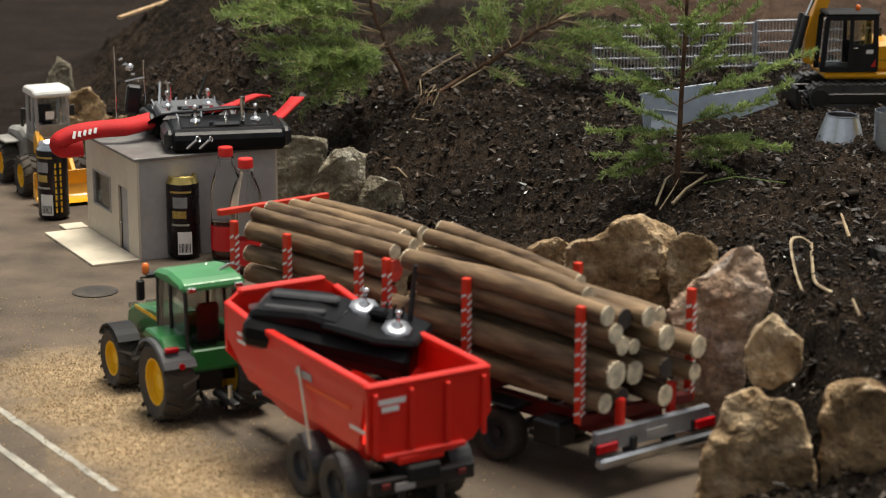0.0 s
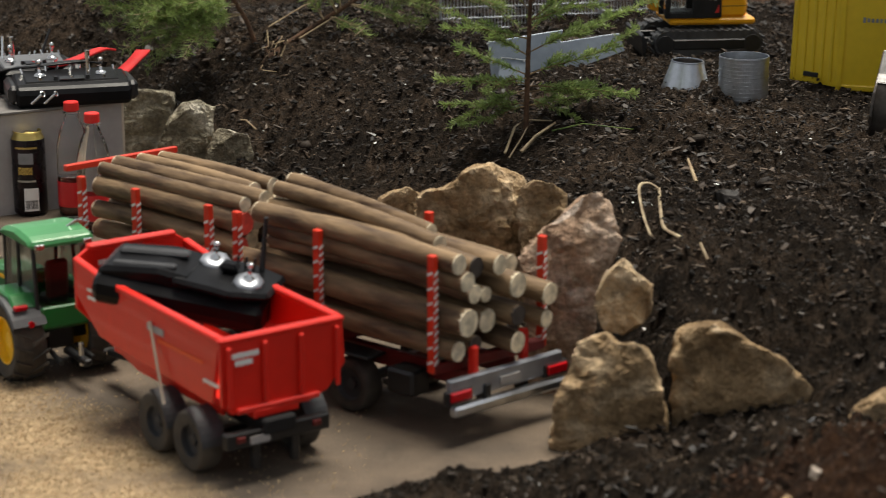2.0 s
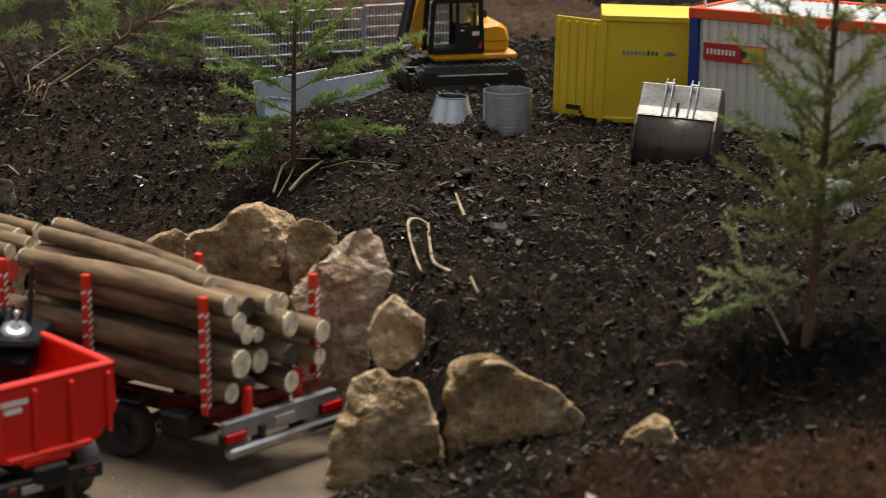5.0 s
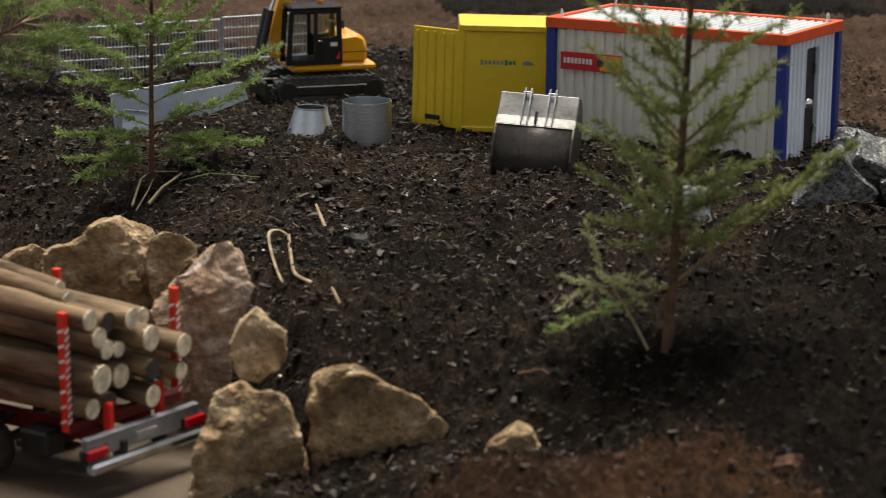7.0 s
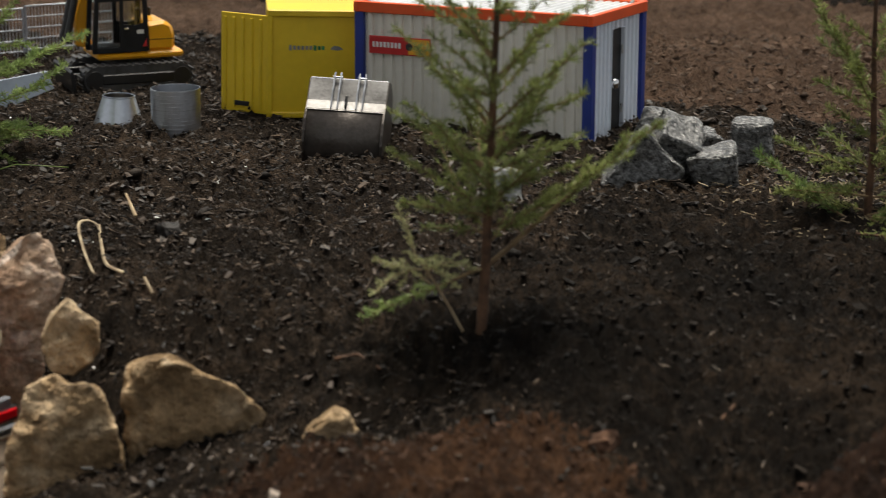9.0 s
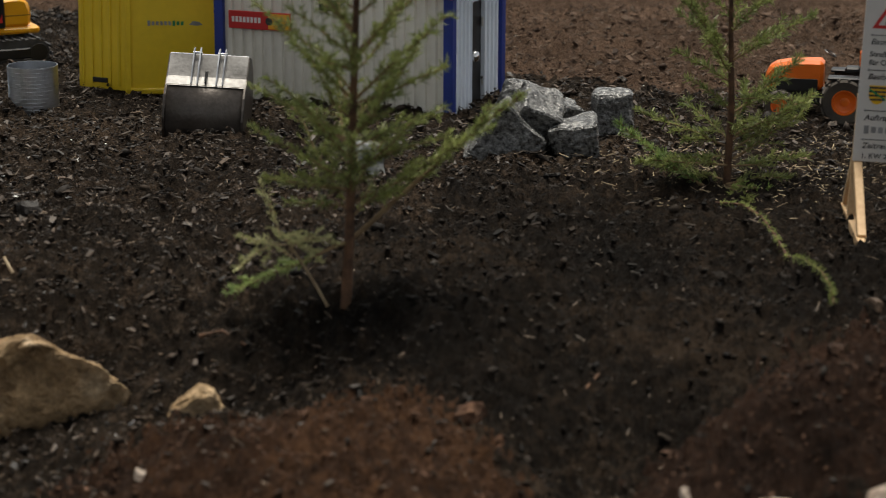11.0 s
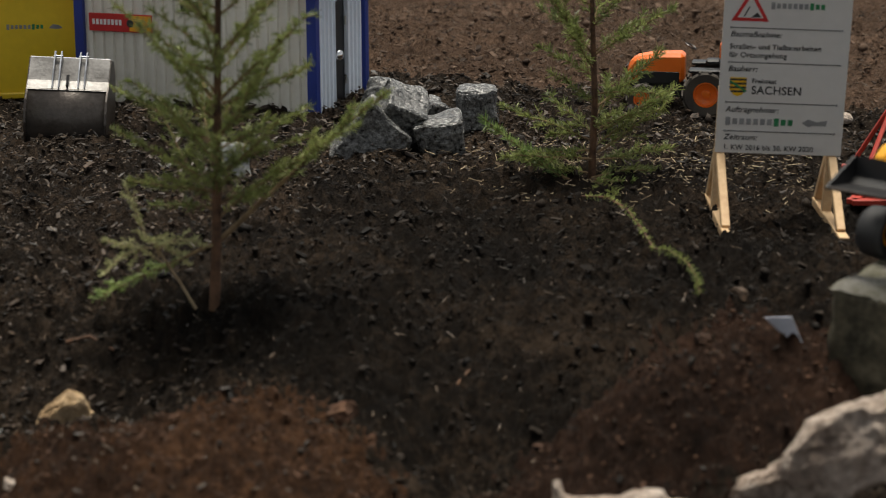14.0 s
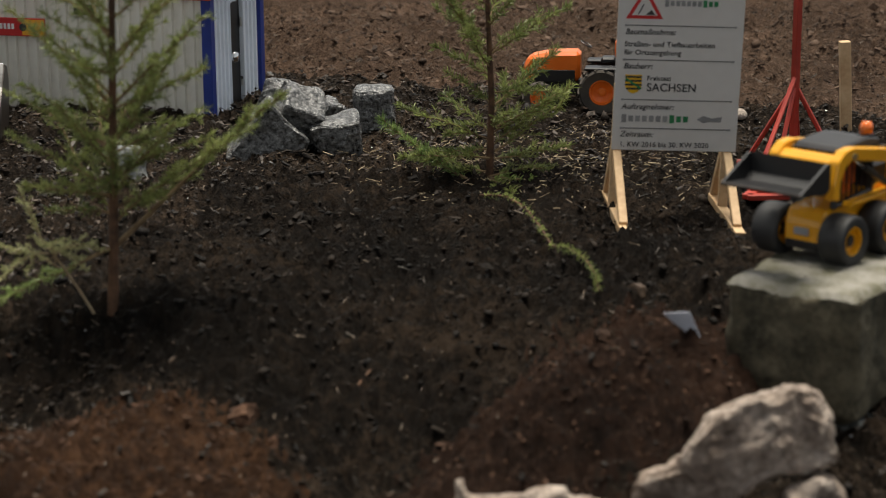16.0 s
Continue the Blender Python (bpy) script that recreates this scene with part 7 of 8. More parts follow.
# ---- orange compact tractor ----
def orange_tractor():
    t = thing("compact_tractor", pose(2.338, 3.362, 0.200, 0, 0, 52), "orange toy compact tractor behind the spruce", "toy tractor")
    for x in (-0.052, 0.052):
        wheel("rear_wheel", t, x, 0.0, 0.045, 0.036, "orange", 14, 0.55)
        wheel("front_wheel", t, x * 0.85, 0.125, 0.030, 0.024, "orange", 12, 0.55)
        part("fender", boxm((x * 0.9, 0.0, 0.090), (0.034, 0.07, 0.006), 0.002), "black", t)
    part("axle", tubem((-0.05, 0, 0.043), (0.05, 0, 0.043), 0.009), "black", t)
    part("axle", tubem((-0.045, 0.125, 0.030), (0.045, 0.125, 0.030), 0.006), "black", t)
    part("chassis", boxm((0, 0.07, 0.045), (0.034, 0.17, 0.03), 0.004), "black", t)
    part("hood", prism([(0.045, 0.06), (0.045, 0.118), (0.10, 0.117), (0.145, 0.108), (0.158, 0.090), (0.158, 0.06)], "x", -0.026, 0.026, 0.007), "orange", t)
    part("side_grille", boxm((-0.0265, 0.095, 0.070), (0.002, 0.08, 0.024), 0.001), "black", t)
    part("nose_grille", boxm((0, 0.1585, 0.078), (0.036, 0.003, 0.026), 0.001), "black", t)
    part("bumper", boxm((0, 0.165, 0.045), (0.06, 0.012, 0.020), 0.002), "black", t)
    part("seat", boxm((0, -0.01, 0.10), (0.03, 0.03, 0.012), 0.004), "black", t)
    part("backrest", boxm((0, -0.026, 0.122), (0.03, 0.008, 0.034), 0.004), "orange", t)
    part("steering_wheel", moved(lathe([(0.012, -0.0015), (0.0135, 0), (0.012, 0.0015), (0.0105, 0), (0.012, -0.0015)], 18), pose(0, 0.035, 0.130, 30)), "black", t)
    bar = bmesh.new()
    for x in (-0.036, 0.036):
        add_tube(bar, (x, -0.035, 0.06), (x, -0.035, 0.215), 0.004, seg=8)
        add_tube(bar, (x, -0.035, 0.215), (x * 0.6, -0.035, 0.23), 0.004, seg=8)
    add_tube(bar, (-0.022, -0.035, 0.23), (0.022, -0.035, 0.23), 0.004, seg=8)
    part("roll_bar", bar, "black", t)
    part("rear_box", boxm((0, -0.055, 0.085), (0.07, 0.035, 0.05), 0.004), "black", t)


orange_tractor()


# ---- red steel stand and wooden stake ----
def red_stand():
    s = thing("steel_stand", pose(2.297, 2.732, 0.20, 0, 0, 5), "red steel stand with braces on a flat foot", "stand")
    part("column", boxm((0, 0, 0.21), (0.0115, 0.0115, 0.42), 0.001), "steel_red", s)
    for x, y in ((-0.10, -0.06), (0.075, 0.06), (-0.045, 0.07), (0.06, -0.05)):
        part("brace", tubem((0, 0, 0.150), (x, y, 0.008), 0.0042, 0.004, seg=6), "steel_red", s)
    for a, b in (((-0.115, -0.07), (0.09, 0.07)), ((-0.05, 0.085), (0.07, -0.065)), ((-0.13, -0.02), (0.02, -0.05)), ((-0.215, -0.115), (0.0, 0.0)), ((-0.215, -0.115), (-0.08, -0.20))):
        d = Vector(b) - Vector(a)
        part("foot_bar", moved(boxm((0, 0, 0), (d.length, 0.018, 0.009), 0.001), pose((a[0] + b[0]) / 2, (a[1] + b[1]) / 2, 0.006, 0, 0, math.degrees(math.atan2(d.y, d.x)))), "steel_red", s)
    part("brace", tubem((0, 0, 0.165), (-0.19, -0.10, 0.010), 0.0042, 0.004, seg=6), "steel_red", s)
    part("foot_plate", boxm((-0.13, -0.105, 0.012), (0.11, 0.05, 0.010), 0.001), "steel_red", s)
    part("foot_plate", boxm((-0.05, -0.045, 0.007), (0.10, 0.05, 0.006), 0.001), "steel_red", s)


red_stand()
stake = link("wooden_stake", boxm((0, 0, 0.06), (0.020, 0.020, 0.27), 0.0012), "pine")
stake.matrix_world = pose(2.60, 2.94, 0.175, 0, -3.0, -30)
tagged(stake, "square pine stake driven into the soil", "stake")
pink = link("pebble", lathe([(0, 0), (0.014, 0.003), (0.018, 0.010), (0.012, 0.018), (0, 0.020)], 12), "rock_pale", smooth=True)
pink.matrix_world = pose(2.50, 3.14, 0.20, 10, 0, 0)
tagged(pink, "pale pinkish pebble on the soil", "stone")


# ---- yellow skid steer loader on the block ----
def skid_loader():
    t = thing("skid_loader", pose(1.761, 2.018, 0.293, 0, 0, 107), "yellow and black toy skid steer loader", "toy loader")
    for x in (-0.050, 0.050):
        for y in (-0.045, 0.045):
            wheel("wheel", t, x, y, 0.0335, 0.038, "cat_yellow", 0, 0.56, "smooth black rubber tyre", tyre="tyre_black")
            part("hub", moved(lathe([(0, 0.012), (0.007, 0.012), (0.009, 0.006), (0.009, -0.006), (0.007, -0.012), (0, -0.012)], 14), pose(x, y, 0.0335, 0, 90, 0)), "black", t)
    part("body", prism([(-0.095, 0.030), (-0.098, 0.075), (-0.080, 0.092), (-0.045, 0.086), (0.010, 0.072), (0.052, 0.068), (0.062, 0.052), (0.064, 0.024), (0.050, 0.018), (-0.085, 0.018)], "x", -0.029, 0.029, 0.004), "cat_yellow", t, "yellow lower body with a sloping nose")
    part("nose_badge", boxm((0.0, 0.0645, 0.040), (0.022, 0.001, 0.010), 0.0003), "zinc", t)
    part("floor_pan", boxm((0, 0.0, 0.022), (0.050, 0.13, 0.012), 0.002), "black", t)
    for s in (-1, 1):
        part("side_fender", prism([(-0.090, 0.074), (-0.090, 0.080), (0.020, 0.078), (0.026, 0.072)], "x", s * 0.030 - 0.018 * (s < 0), s * 0.030 + 0.018 * (s > 0), 0.001), "cat_yellow", t, "yellow ledge over the wheels")
        for (y0, z0), (y1, z1) in (((0.040, 0.070), (0.030, 0.150)), ((-0.048, 0.080), (-0.044, 0.150)), ((0.040, 0.072), (-0.046, 0.082)), ((0.030, 0.150), (-0.044, 0.150))):
            part("cage_post", tubem((s * 0.030, y0, z0), (s * 0.030, y1, z1), 0.0042, seg=8), "black", t)
        for k in range(6):
            y = -0.038 + 0.012 * k
            part("cage_bar", tubem((s * 0.030, y, 0.080), (s * 0.030, y, 0.150), 0.0014, seg=5), "black", t)
        part("rear_tower", prism([(-0.098, 0.070), (-0.098, 0.130), (-0.086, 0.138), (-0.072, 0.120), (-0.072, 0.072)], "x", s * 0.043 - 0.006, s * 0.043 + 0.006, 0.001), "cat_yellow", t)
        arm = part("lift_arm", prism([(-0.096, 0.112), (-0.096, 0.134), (-0.060, 0.148), (0.030, 0.166), (0.050, 0.164), (0.066, 0.150), (0.074, 0.116), (0.074, 0.092), (0.060, 0.090), (0.058, 0.118), (0.048, 0.138), (0.034, 0.146), (-0.060, 0.126)], "x", s * 0.045 - 0.0075, s * 0.045 + 0.0075, 0.002), "cat_yellow", t, "yellow lift arm bent down in front")
        part("pivot", moved(lathe([(0, 0.009), (0.005, 0.009), (0.005, -0.009), (0, -0.009)], 14), pose(s * 0.045, 0.030, 0.152, 0, 90, 0)), "steel", arm)
        part("cylinder", tubem((s * 0.040, -0.070, 0.090), (s * 0.042, -0.010, 0.126), 0.0052), "black", arm)
        part("piston", tubem((s * 0.042, -0.010, 0.126), (s * 0.043, 0.026, 0.150), 0.0026), "chrome", arm)
        part("tilt_cylinder", tubem((s * 0.020, 0.060, 0.140), (s * 0.020, 0.076, 0.106), 0.0040), "black", arm)
    part("cross_tube", prism([(0.034, 0.132), (0.036, 0.152), (0.052, 0.156), (0.066, 0.146), (0.066, 0.132), (0.052, 0.126)], "x", -0.040, 0.040, 0.003), "cat_yellow", t, "yellow plate joining the two arms")
    part("cage_roof", prism([(-0.060, 0.152), (-0.060, 0.162), (-0.030, 0.168), (0.030, 0.164), (0.038, 0.154)], "x", -0.035, 0.035, 0.003), "grey_plastic", t, "grey cab roof")
    part("engine_cover", boxm((0, -0.072, 0.100), (0.056, 0.044, 0.040), 0.005), "black", t)
    part("back_wall", boxm((0, -0.046, 0.115), (0.058, 0.003, 0.070), 0.001), "black", t)
    part("seat", boxm((0, -0.014, 0.086), (0.032, 0.034, 0.014), 0.004), "orange", t)
    part("backrest", boxm((0, -0.032, 0.112), (0.032, 0.010, 0.044), 0.004), "orange", t, "orange seat back")
    for s in (-1, 1):
        part("control_lever", tubem((s * 0.018, 0.022, 0.074), (s * 0.016, 0.014, 0.104), 0.002, seg=6), "black", t)
    part("beacon_foot", boxm((-0.022, -0.046, 0.166), (0.020, 0.016, 0.006), 0.001), "black", t)
    part("beacon", lathe([(0, 0.168), (0.0085, 0.168), (0.0085, 0.180), (0.006, 0.187), (0, 0.188)], 16), "lamp_orange", t, "orange beacon", smooth=True).matrix_local = pose(-0.022, -0.046, 0)
    b = part("bucket", bmesh.new(), "black", t, "black loading bucket held up")
    bm = bmesh.new()
    add_prism(bm, [(0.074, 0.100), (0.074, 0.136), (0.078, 0.138), (0.080, 0.108), (0.092, 0.099), (0.136, 0.103), (0.140, 0.099), (0.090, 0.093), (0.080, 0.094)], "x", -0.058, 0.058)
    for x in (-0.0575, 0.0575):
        add_prism(bm, [(0.074, 0.100), (0.074, 0.136), (0.080, 0.138), (0.139, 0.102), (0.090, 0.093), (0.080, 0.094)], "x", x - 0.002, x + 0.002)
    bm.to_mesh(b.data)
    bm.free()
    part("cutting_edge", boxm((0, 0.137, 0.1015), (0.118, 0.006, 0.003), 0.0006), "dark_steel", b)
    for o in (b, *b.children):
        o.data.transform(Matrix.Translation((0, 0.022, 0.018)))
    # the cab and the arms are squat
    for o in t.children_recursive:
        for v in o.data.vertices:
            v.co.z = min(v.co.z, 0.07) + 0.84 * max(0.0, v.co.z - 0.07)


skid_loader()

# ---- small litter ----
shard = link("plastic_shard", prism([(-0.026, 0.060), (0.007, 0.063), (0.022, 0.028), (-0.002, 0.038)], "y", 0, 0.0015, 0.0003), "shard")
shard.matrix_world = pose(1.504, 1.984, 0.200, 6, 0, -37.2)
tagged(shard, "thin white plastic shard stuck in soil", "litter")


# ---- young spruces and cut twigs ----
def needle_blades(bm_v, bm_f, p, d, rnd, size, count, spread=1.0):
    """Flat pointed needles round a twig at p with direction d."""
    d = d.normalized()
    s = d.orthogonal().normalized()
    t = d.cross(s)
    for i in range(count):
        a = rnd.uniform(0, 2 * math.pi)
        out = (s * math.cos(a) + t * math.sin(a))
        if out.z < -0.3 and rnd.random() < 0.5:
            out.z *= -0.5
        lean = rnd.uniform(0.35, 0.95)
        w = (d * lean + out * spread * rnd.uniform(0.6, 1.1)).normalized()
        L = size * rnd.uniform(0.65, 1.15)
        side = w.orthogonal().normalized()
        side = (side * math.cos(a * 3) + w.cross(side) * math.sin(a * 3)) * (0.00060 + 0.00035 * rnd.random())
        n = len(bm_v)
        q = p + d * rnd.uniform(-0.003, 0.003)
        bm_v += [q - side, q + side, q + w * L * 0.65 + side * 0.9, q + w * L, q + w * L * 0.65 - side * 0.9]
        bm_f.append((n, n + 1, n + 2, n + 3, n + 4))


def twig_line(start, d, length, rnd, sag=0.25, wander=0.12, n=8):
    pts, p, d = [Vector(start)], Vector(start), Vector(d).normalized()
    for i in range(n):
        d = (d + Vector((rnd.uniform(-wander, wander), rnd.uniform(-wander, wander), rnd.uniform(-wander, wander) - sag / n + sag * 1.7 * max(0, i / n - 0.5) / n * 2))).normalized()
        p = p + d * (length / n)
        pts.append(p.copy())
    return pts


def add_limb(bm, pts, r0, r1, seg=6):
    rings = []
    for i, p in enumerate(pts):
        d = (pts[min(i + 1, len(pts) - 1)] - pts[max(i - 1, 0)]).normalized()
        s = d.orthogonal().normalized()
        t = d.cross(s)
        r = r0 + (r1 - r0) * i / (len(pts) - 1)
        rings.append([bm.verts.new(p + (s * math.cos(2 * math.pi * k / seg) + t * math.sin(2 * math.pi * k / seg)) * r) for k in range(seg)])
    for a, b in zip(rings, rings[1:]):
        for k in range(seg):
            bm.faces.new((a[k], a[(k + 1) % seg], b[(k + 1) % seg], b[k]))
    bm.faces.new(rings[-1])
    return bm


def foliage(name, v, f, material, parent, label=""):
    me = bpy.data.meshes.new(name)
    me.from_pydata(v, [], f)
    me.materials.append(M[material])
    ob = new(name, me)
    ob.parent = parent
    if label:
        ob["label"] = label
    return ob


def bough(parent, start, d, length, rnd, thick, needle, dense=1.0, side_twigs=7, size=0.013, bare=0.15, wood="twig_green", sag=0.25, spread=(0.22, 0.42)):
    """One branch: its wood, its side twigs and their needles."""
    pts = twig_line(start, d, length, rnd, sag)
    wood_bm, v, f = bmesh.new(), [], []
    add_limb(wood_bm, pts, thick, thick * 0.35)
    lines = [(pts, bare)]
    axis = (pts[-1] - pts[0]).normalized()
    level = axis.cross(Vector((0, 0, 1)))
    level = level.normalized() if level.length > 0.05 else Vector((1, 0, 0))
    for k in range(side_twigs):
        u = bare + (1 - bare) * (k + 0.6) / (side_twigs + 0.4)
        i = min(len(pts) - 2, int(u * (len(pts) - 1)))
        p = pts[i].lerp(pts[i + 1], u * (len(pts) - 1) - i)
        s = 1 if k % 2 else -1
        dd = axis * rnd.uniform(0.6, 1.0) + level * s * rnd.uniform(0.5, 1.0) + Vector((0, 0, rnd.uniform(-0.15, 0.45)))
        L = length * (1 - u * 0.72) * rnd.uniform(*spread)
        q = twig_line(p, dd, L, rnd, 0.15, 0.10, 5)
        add_limb(wood_bm, q, thick * 0.42, thick * 0.2, 4)
        lines.append((q, 0.05))
        if L > 0.05:
            for m in range(3):
                i2 = 1 + m
                s2 = 1 if m % 2 else -1
                q2 = twig_line(q[i2], (q[-1] - q[0]).normalized() + level * s2 * 0.8 + axis * 0.3, L * rnd.uniform(0.3, 0.45), rnd, 0.1, 0.1, 3)
                add_limb(wood_bm, q2, thick * 0.25, thick * 0.15, 3)
                lines.append((q2, 0.0))
    for q, skip in lines:
        tot = sum((b - a).length for a, b in zip(q, q[1:]))
        run = 0
        for a, b in zip(q, q[1:]):
            seg = (b - a).length
            for k in range(max(1, int(seg / 0.0032))):
                u = (k + rnd.random()) / max(1, int(seg / 0.0032))
                if (run + seg * u) / tot < skip:
                    continue
                needle_blades(v, f, a.lerp(b, u), b - a, rnd, size, max(1, int(4.4 * dense + rnd.random())))
            run += seg
    br = part("branch", wood_bm, wood, parent)
    foliage("needles", v, f, needle, br)
    return br


def spruce(place, stem, r0, r1, boughs, seed, label, needle="needle", extra=0, size=0.013, dense=1.0, rise=(0.15, 0.8), category="tree", low=0.25, reach=0.20, droop=0.12):
    """A young spruce: stem through the given heights, listed boughs (height share, bearing, rise, length), more at random above."""
    t = thing("young_spruce", place, label, category)
    rnd = random.Random(seed)
    pts = [Vector(p) for p in stem]
    fine = []
    for a, b in zip(pts, pts[1:]):
        fine += [a.lerp(b, k / 4) for k in range(4)]
    fine.append(pts[-1])
    part("trunk", add_limb(bmesh.new(), fine, r0, r1, 10), "twig", t, "thin red-brown stem", smooth=True)
    def at(u):
        x = u * (len(fine) - 1)
        i = min(int(x), len(fine) - 2)
        return fine[i].lerp(fine[i + 1], x - i)
    for u, az, up, L in boughs:
        a = radians(az)
        bough(t, at(u), (math.cos(a), math.sin(a), math.tan(radians(up))), L, rnd, r0 * 0.30, needle, dense, max(4, int(L / 0.021)), size, 0.1, sag=droop)
    for k in range(extra):
        u = low + (1 - low) * (k + rnd.random()) / extra
        a = k * 2.4 + rnd.uniform(-0.3, 0.3)
        L = reach * (1 - 0.62 * (u - low) / (1 - low)) * rnd.uniform(0.75, 1.1)
        bough(t, at(u), (math.cos(a), math.sin(a), rnd.uniform(*rise)), L, rnd, r0 * 0.24, needle, dense, max(4, int(L / 0.021)), size, 0.08, sag=0.04)
    return t


# bearings: 0 is to the eye's right, 90 away from it
spruce(on_ground(0.446, 3.905, -6.5, sink=0.01), [(0, 0, 0), (0.004, 0, 0.18), (0.010, 0, 0.36), (0.016, 0, 0.56)], 0.0056, 0.0022,
       [(0.12, 200, -6, 0.13), (0.13, 165, 0, 0.16), (0.18, 182, -12, 0.17), (0.20, 190, 6, 0.18), (0.12, 25, 2, 0.15), (0.19, 5, 10, 0.21), (0.15, 350, -12, 0.14), (0.17, 12, 2, 0.20), (0.23, 160, 18, 0.17), (0.23, 8, 22, 0.25), (0.22, 230, 10, 0.12), (0.30, 185, 28, 0.16), (0.31, 20, 26, 0.28), (0.36, 200, 18, 0.18), (0.38, 60, 25, 0.16), (0.42, 345, 36, 0.20), (0.46, 170, 40, 0.18), (0.49, 15, 48, 0.18), (0.50, 195, 48, 0.15), (0.56, 270, 20, 0.09), (0.60, 20, 40, 0.16), (0.62, 160, 42, 0.16)],
       3, "young green spruce standing in the soil bank", needle="needle_pale", extra=11, low=0.38, size=0.0138, reach=0.16, dense=1.15, droop=0.22, rise=(0.3, 1.0))
spruce(on_ground(0.992, 2.590, -21, sink=0.01), [(0, 0, 0), (0.006, 0, 0.10), (0.012, 0.0, 0.25), (0.02, 0, 0.45), (0.022, 0, 0.66)], 0.0080, 0.003,
       [(0.32, 150, 12, 0.10), (0.33, 30, 18, 0.13), (0.36, 200, 18, 0.13), (0.40, 340, 28, 0.15), (0.42, 265, 0, 0.08), (0.46, 170, 42, 0.17), (0.48, 20, 42, 0.18), (0.52, 100, 30, 0.15), (0.55, 190, 50, 0.19), (0.55, 330, 44, 0.20), (0.60, 240, 25, 0.11), (0.62, 10, 46, 0.19), (0.66, 160, 50, 0.18)],
       8, "young green spruce in front of the site office", extra=38, low=0.29, size=0.0122, reach=0.20, rise=(0.3, 1.05), dense=0.85)
tall2 = bpy.data.objects["young_spruce.001"]
rnd = random.Random(21)
bough(tall2, (0.006, 0, 0.095), (0.84, 0.1, 0.58), 0.31, rnd, 0.0042, "needle", 1.0, 10, 0.012, 0.42, sag=-0.05)
bough(tall2, (0.006, 0, 0.095), (-0.90, -0.25, -0.34), 0.185, rnd, 0.0030, "needle_pale", 0.9, 8, 0.012, 0.30)
part("dead_stem", add_limb(bmesh.new(), [Vector(p) for p in ((-0.022, -0.01, 0.0), (-0.044, -0.02, 0.045), (-0.066, -0.03, 0.085), (-0.085, -0.03, 0.115))], 0.0024, 0.0016), "twig_pale", tall2, "pale dry sprig at the stem's foot")
for k, (dx, dy, dz, L) in enumerate(((-0.6, 0.1, 0.8, 0.085), (0.1, -0.2, 0.9, 0.085), (0.6, 0.1, 0.6, 0.075), (-0.9, -0.2, 0.3, 0.08), (0.8, -0.1, 0.15, 0.06), (-0.2, 0.2, 0.9, 0.075))):
    bough(tall2, (-0.068 - 0.004 * k, -0.03, 0.078 + 0.007 * k), (dx, dy, dz), L, rnd, 0.0013, "needle_dry", 0.7, 6, 0.008, 0.12, "twig_pale", 1.4, (0.4, 0.7))
spruce(on_ground(1.815, 2.945, -31.5, sink=0.01), [(0, 0, 0), (0.004, 0, 0.15), (-0.002, 0, 0.30), (-0.004, 0, 0.55)], 0.0070, 0.0025,
       [(0.05, 165, 8, 0.16), (0.10, 30, 6, 0.15), (0.14, 195, 10, 0.13), (0.20, 20, 25, 0.15), (0.30, 40, 30, 0.16), (0.42, 170, 35, 0.11), (0.50, 190, 45, 0.24), (0.5, 340, 35, 0.16)],
       14, "sparse young spruce beside the notice board", extra=20, low=0.12, size=0.0145, dense=1.05, reach=0.15, rise=(0.2, 1.0))
tall3 = bpy.data.objects["young_spruce.002"]
rnd = random.Random(33)
bough(tall3, (-0.03, -0.02, 0.012), (-0.9, 0.0, 0.42), 0.19, rnd, 0.0032, "needle_pale", 1.0, 8, 0.015, 0.05)
bough(tall3, (0.0, -0.03, 0.02), (0.9, -0.1, 0.08), 0.09, rnd, 0.0025, "needle_pale", 1.0, 5, 0.014, 0.05)
for p, d, L in (((0.0, -0.02, 0.02), (0.95, 0.2, 0.22), 0.13), ((0.01, 0.0, 0.06), (0.8, 0.5, 0.35), 0.16), ((0.0, -0.01, 0.05), (-0.8, -0.4, 0.15), 0.14), ((0.01, 0.0, 0.10), (0.9, 0.0, 0.5), 0.15), ((0.0, 0.0, 0.08), (-0.9, 0.2, 0.3), 0.17), ((0.0, -0.02, 0.015), (0.5, -0.8, 0.12), 0.09)):
    bough(tall3, p, d, L, rnd, 0.0024, "needle", 0.9, max(4, int(L / 0.022)), 0.0145, 0.1, sag=0.2)


def cut_bough(place, stem, r0, boughs, seed, label, needle="needle", size=0.014, dense=1.0):
    t = thing("spruce_bough", place, label, "branch", "cut spruce boughs on the bank")
    rnd = random.Random(seed)
    pts = [Vector(p) for p in stem]
    part("stem", add_limb(bmesh.new(), pts, r0, r0 * 0.5, 8), "twig", t, smooth=True)
    more = []
    for p, d, L in boughs:
        more += [(p, d, L), (p, (d[0] + rnd.uniform(-0.25, 0.25), d[1] + rnd.uniform(-0.3, 0.3), d[2] + rnd.uniform(-0.3, 0.3)), L * rnd.uniform(0.75, 1.1))]
    for p, d, L in more:
        bough(t, p, d, L, rnd, r0 * 0.30, needle, dense, max(6, int(L / 0.024)), size, 0.12, "twig_pale", spread=(0.25, 0.45))
    return t


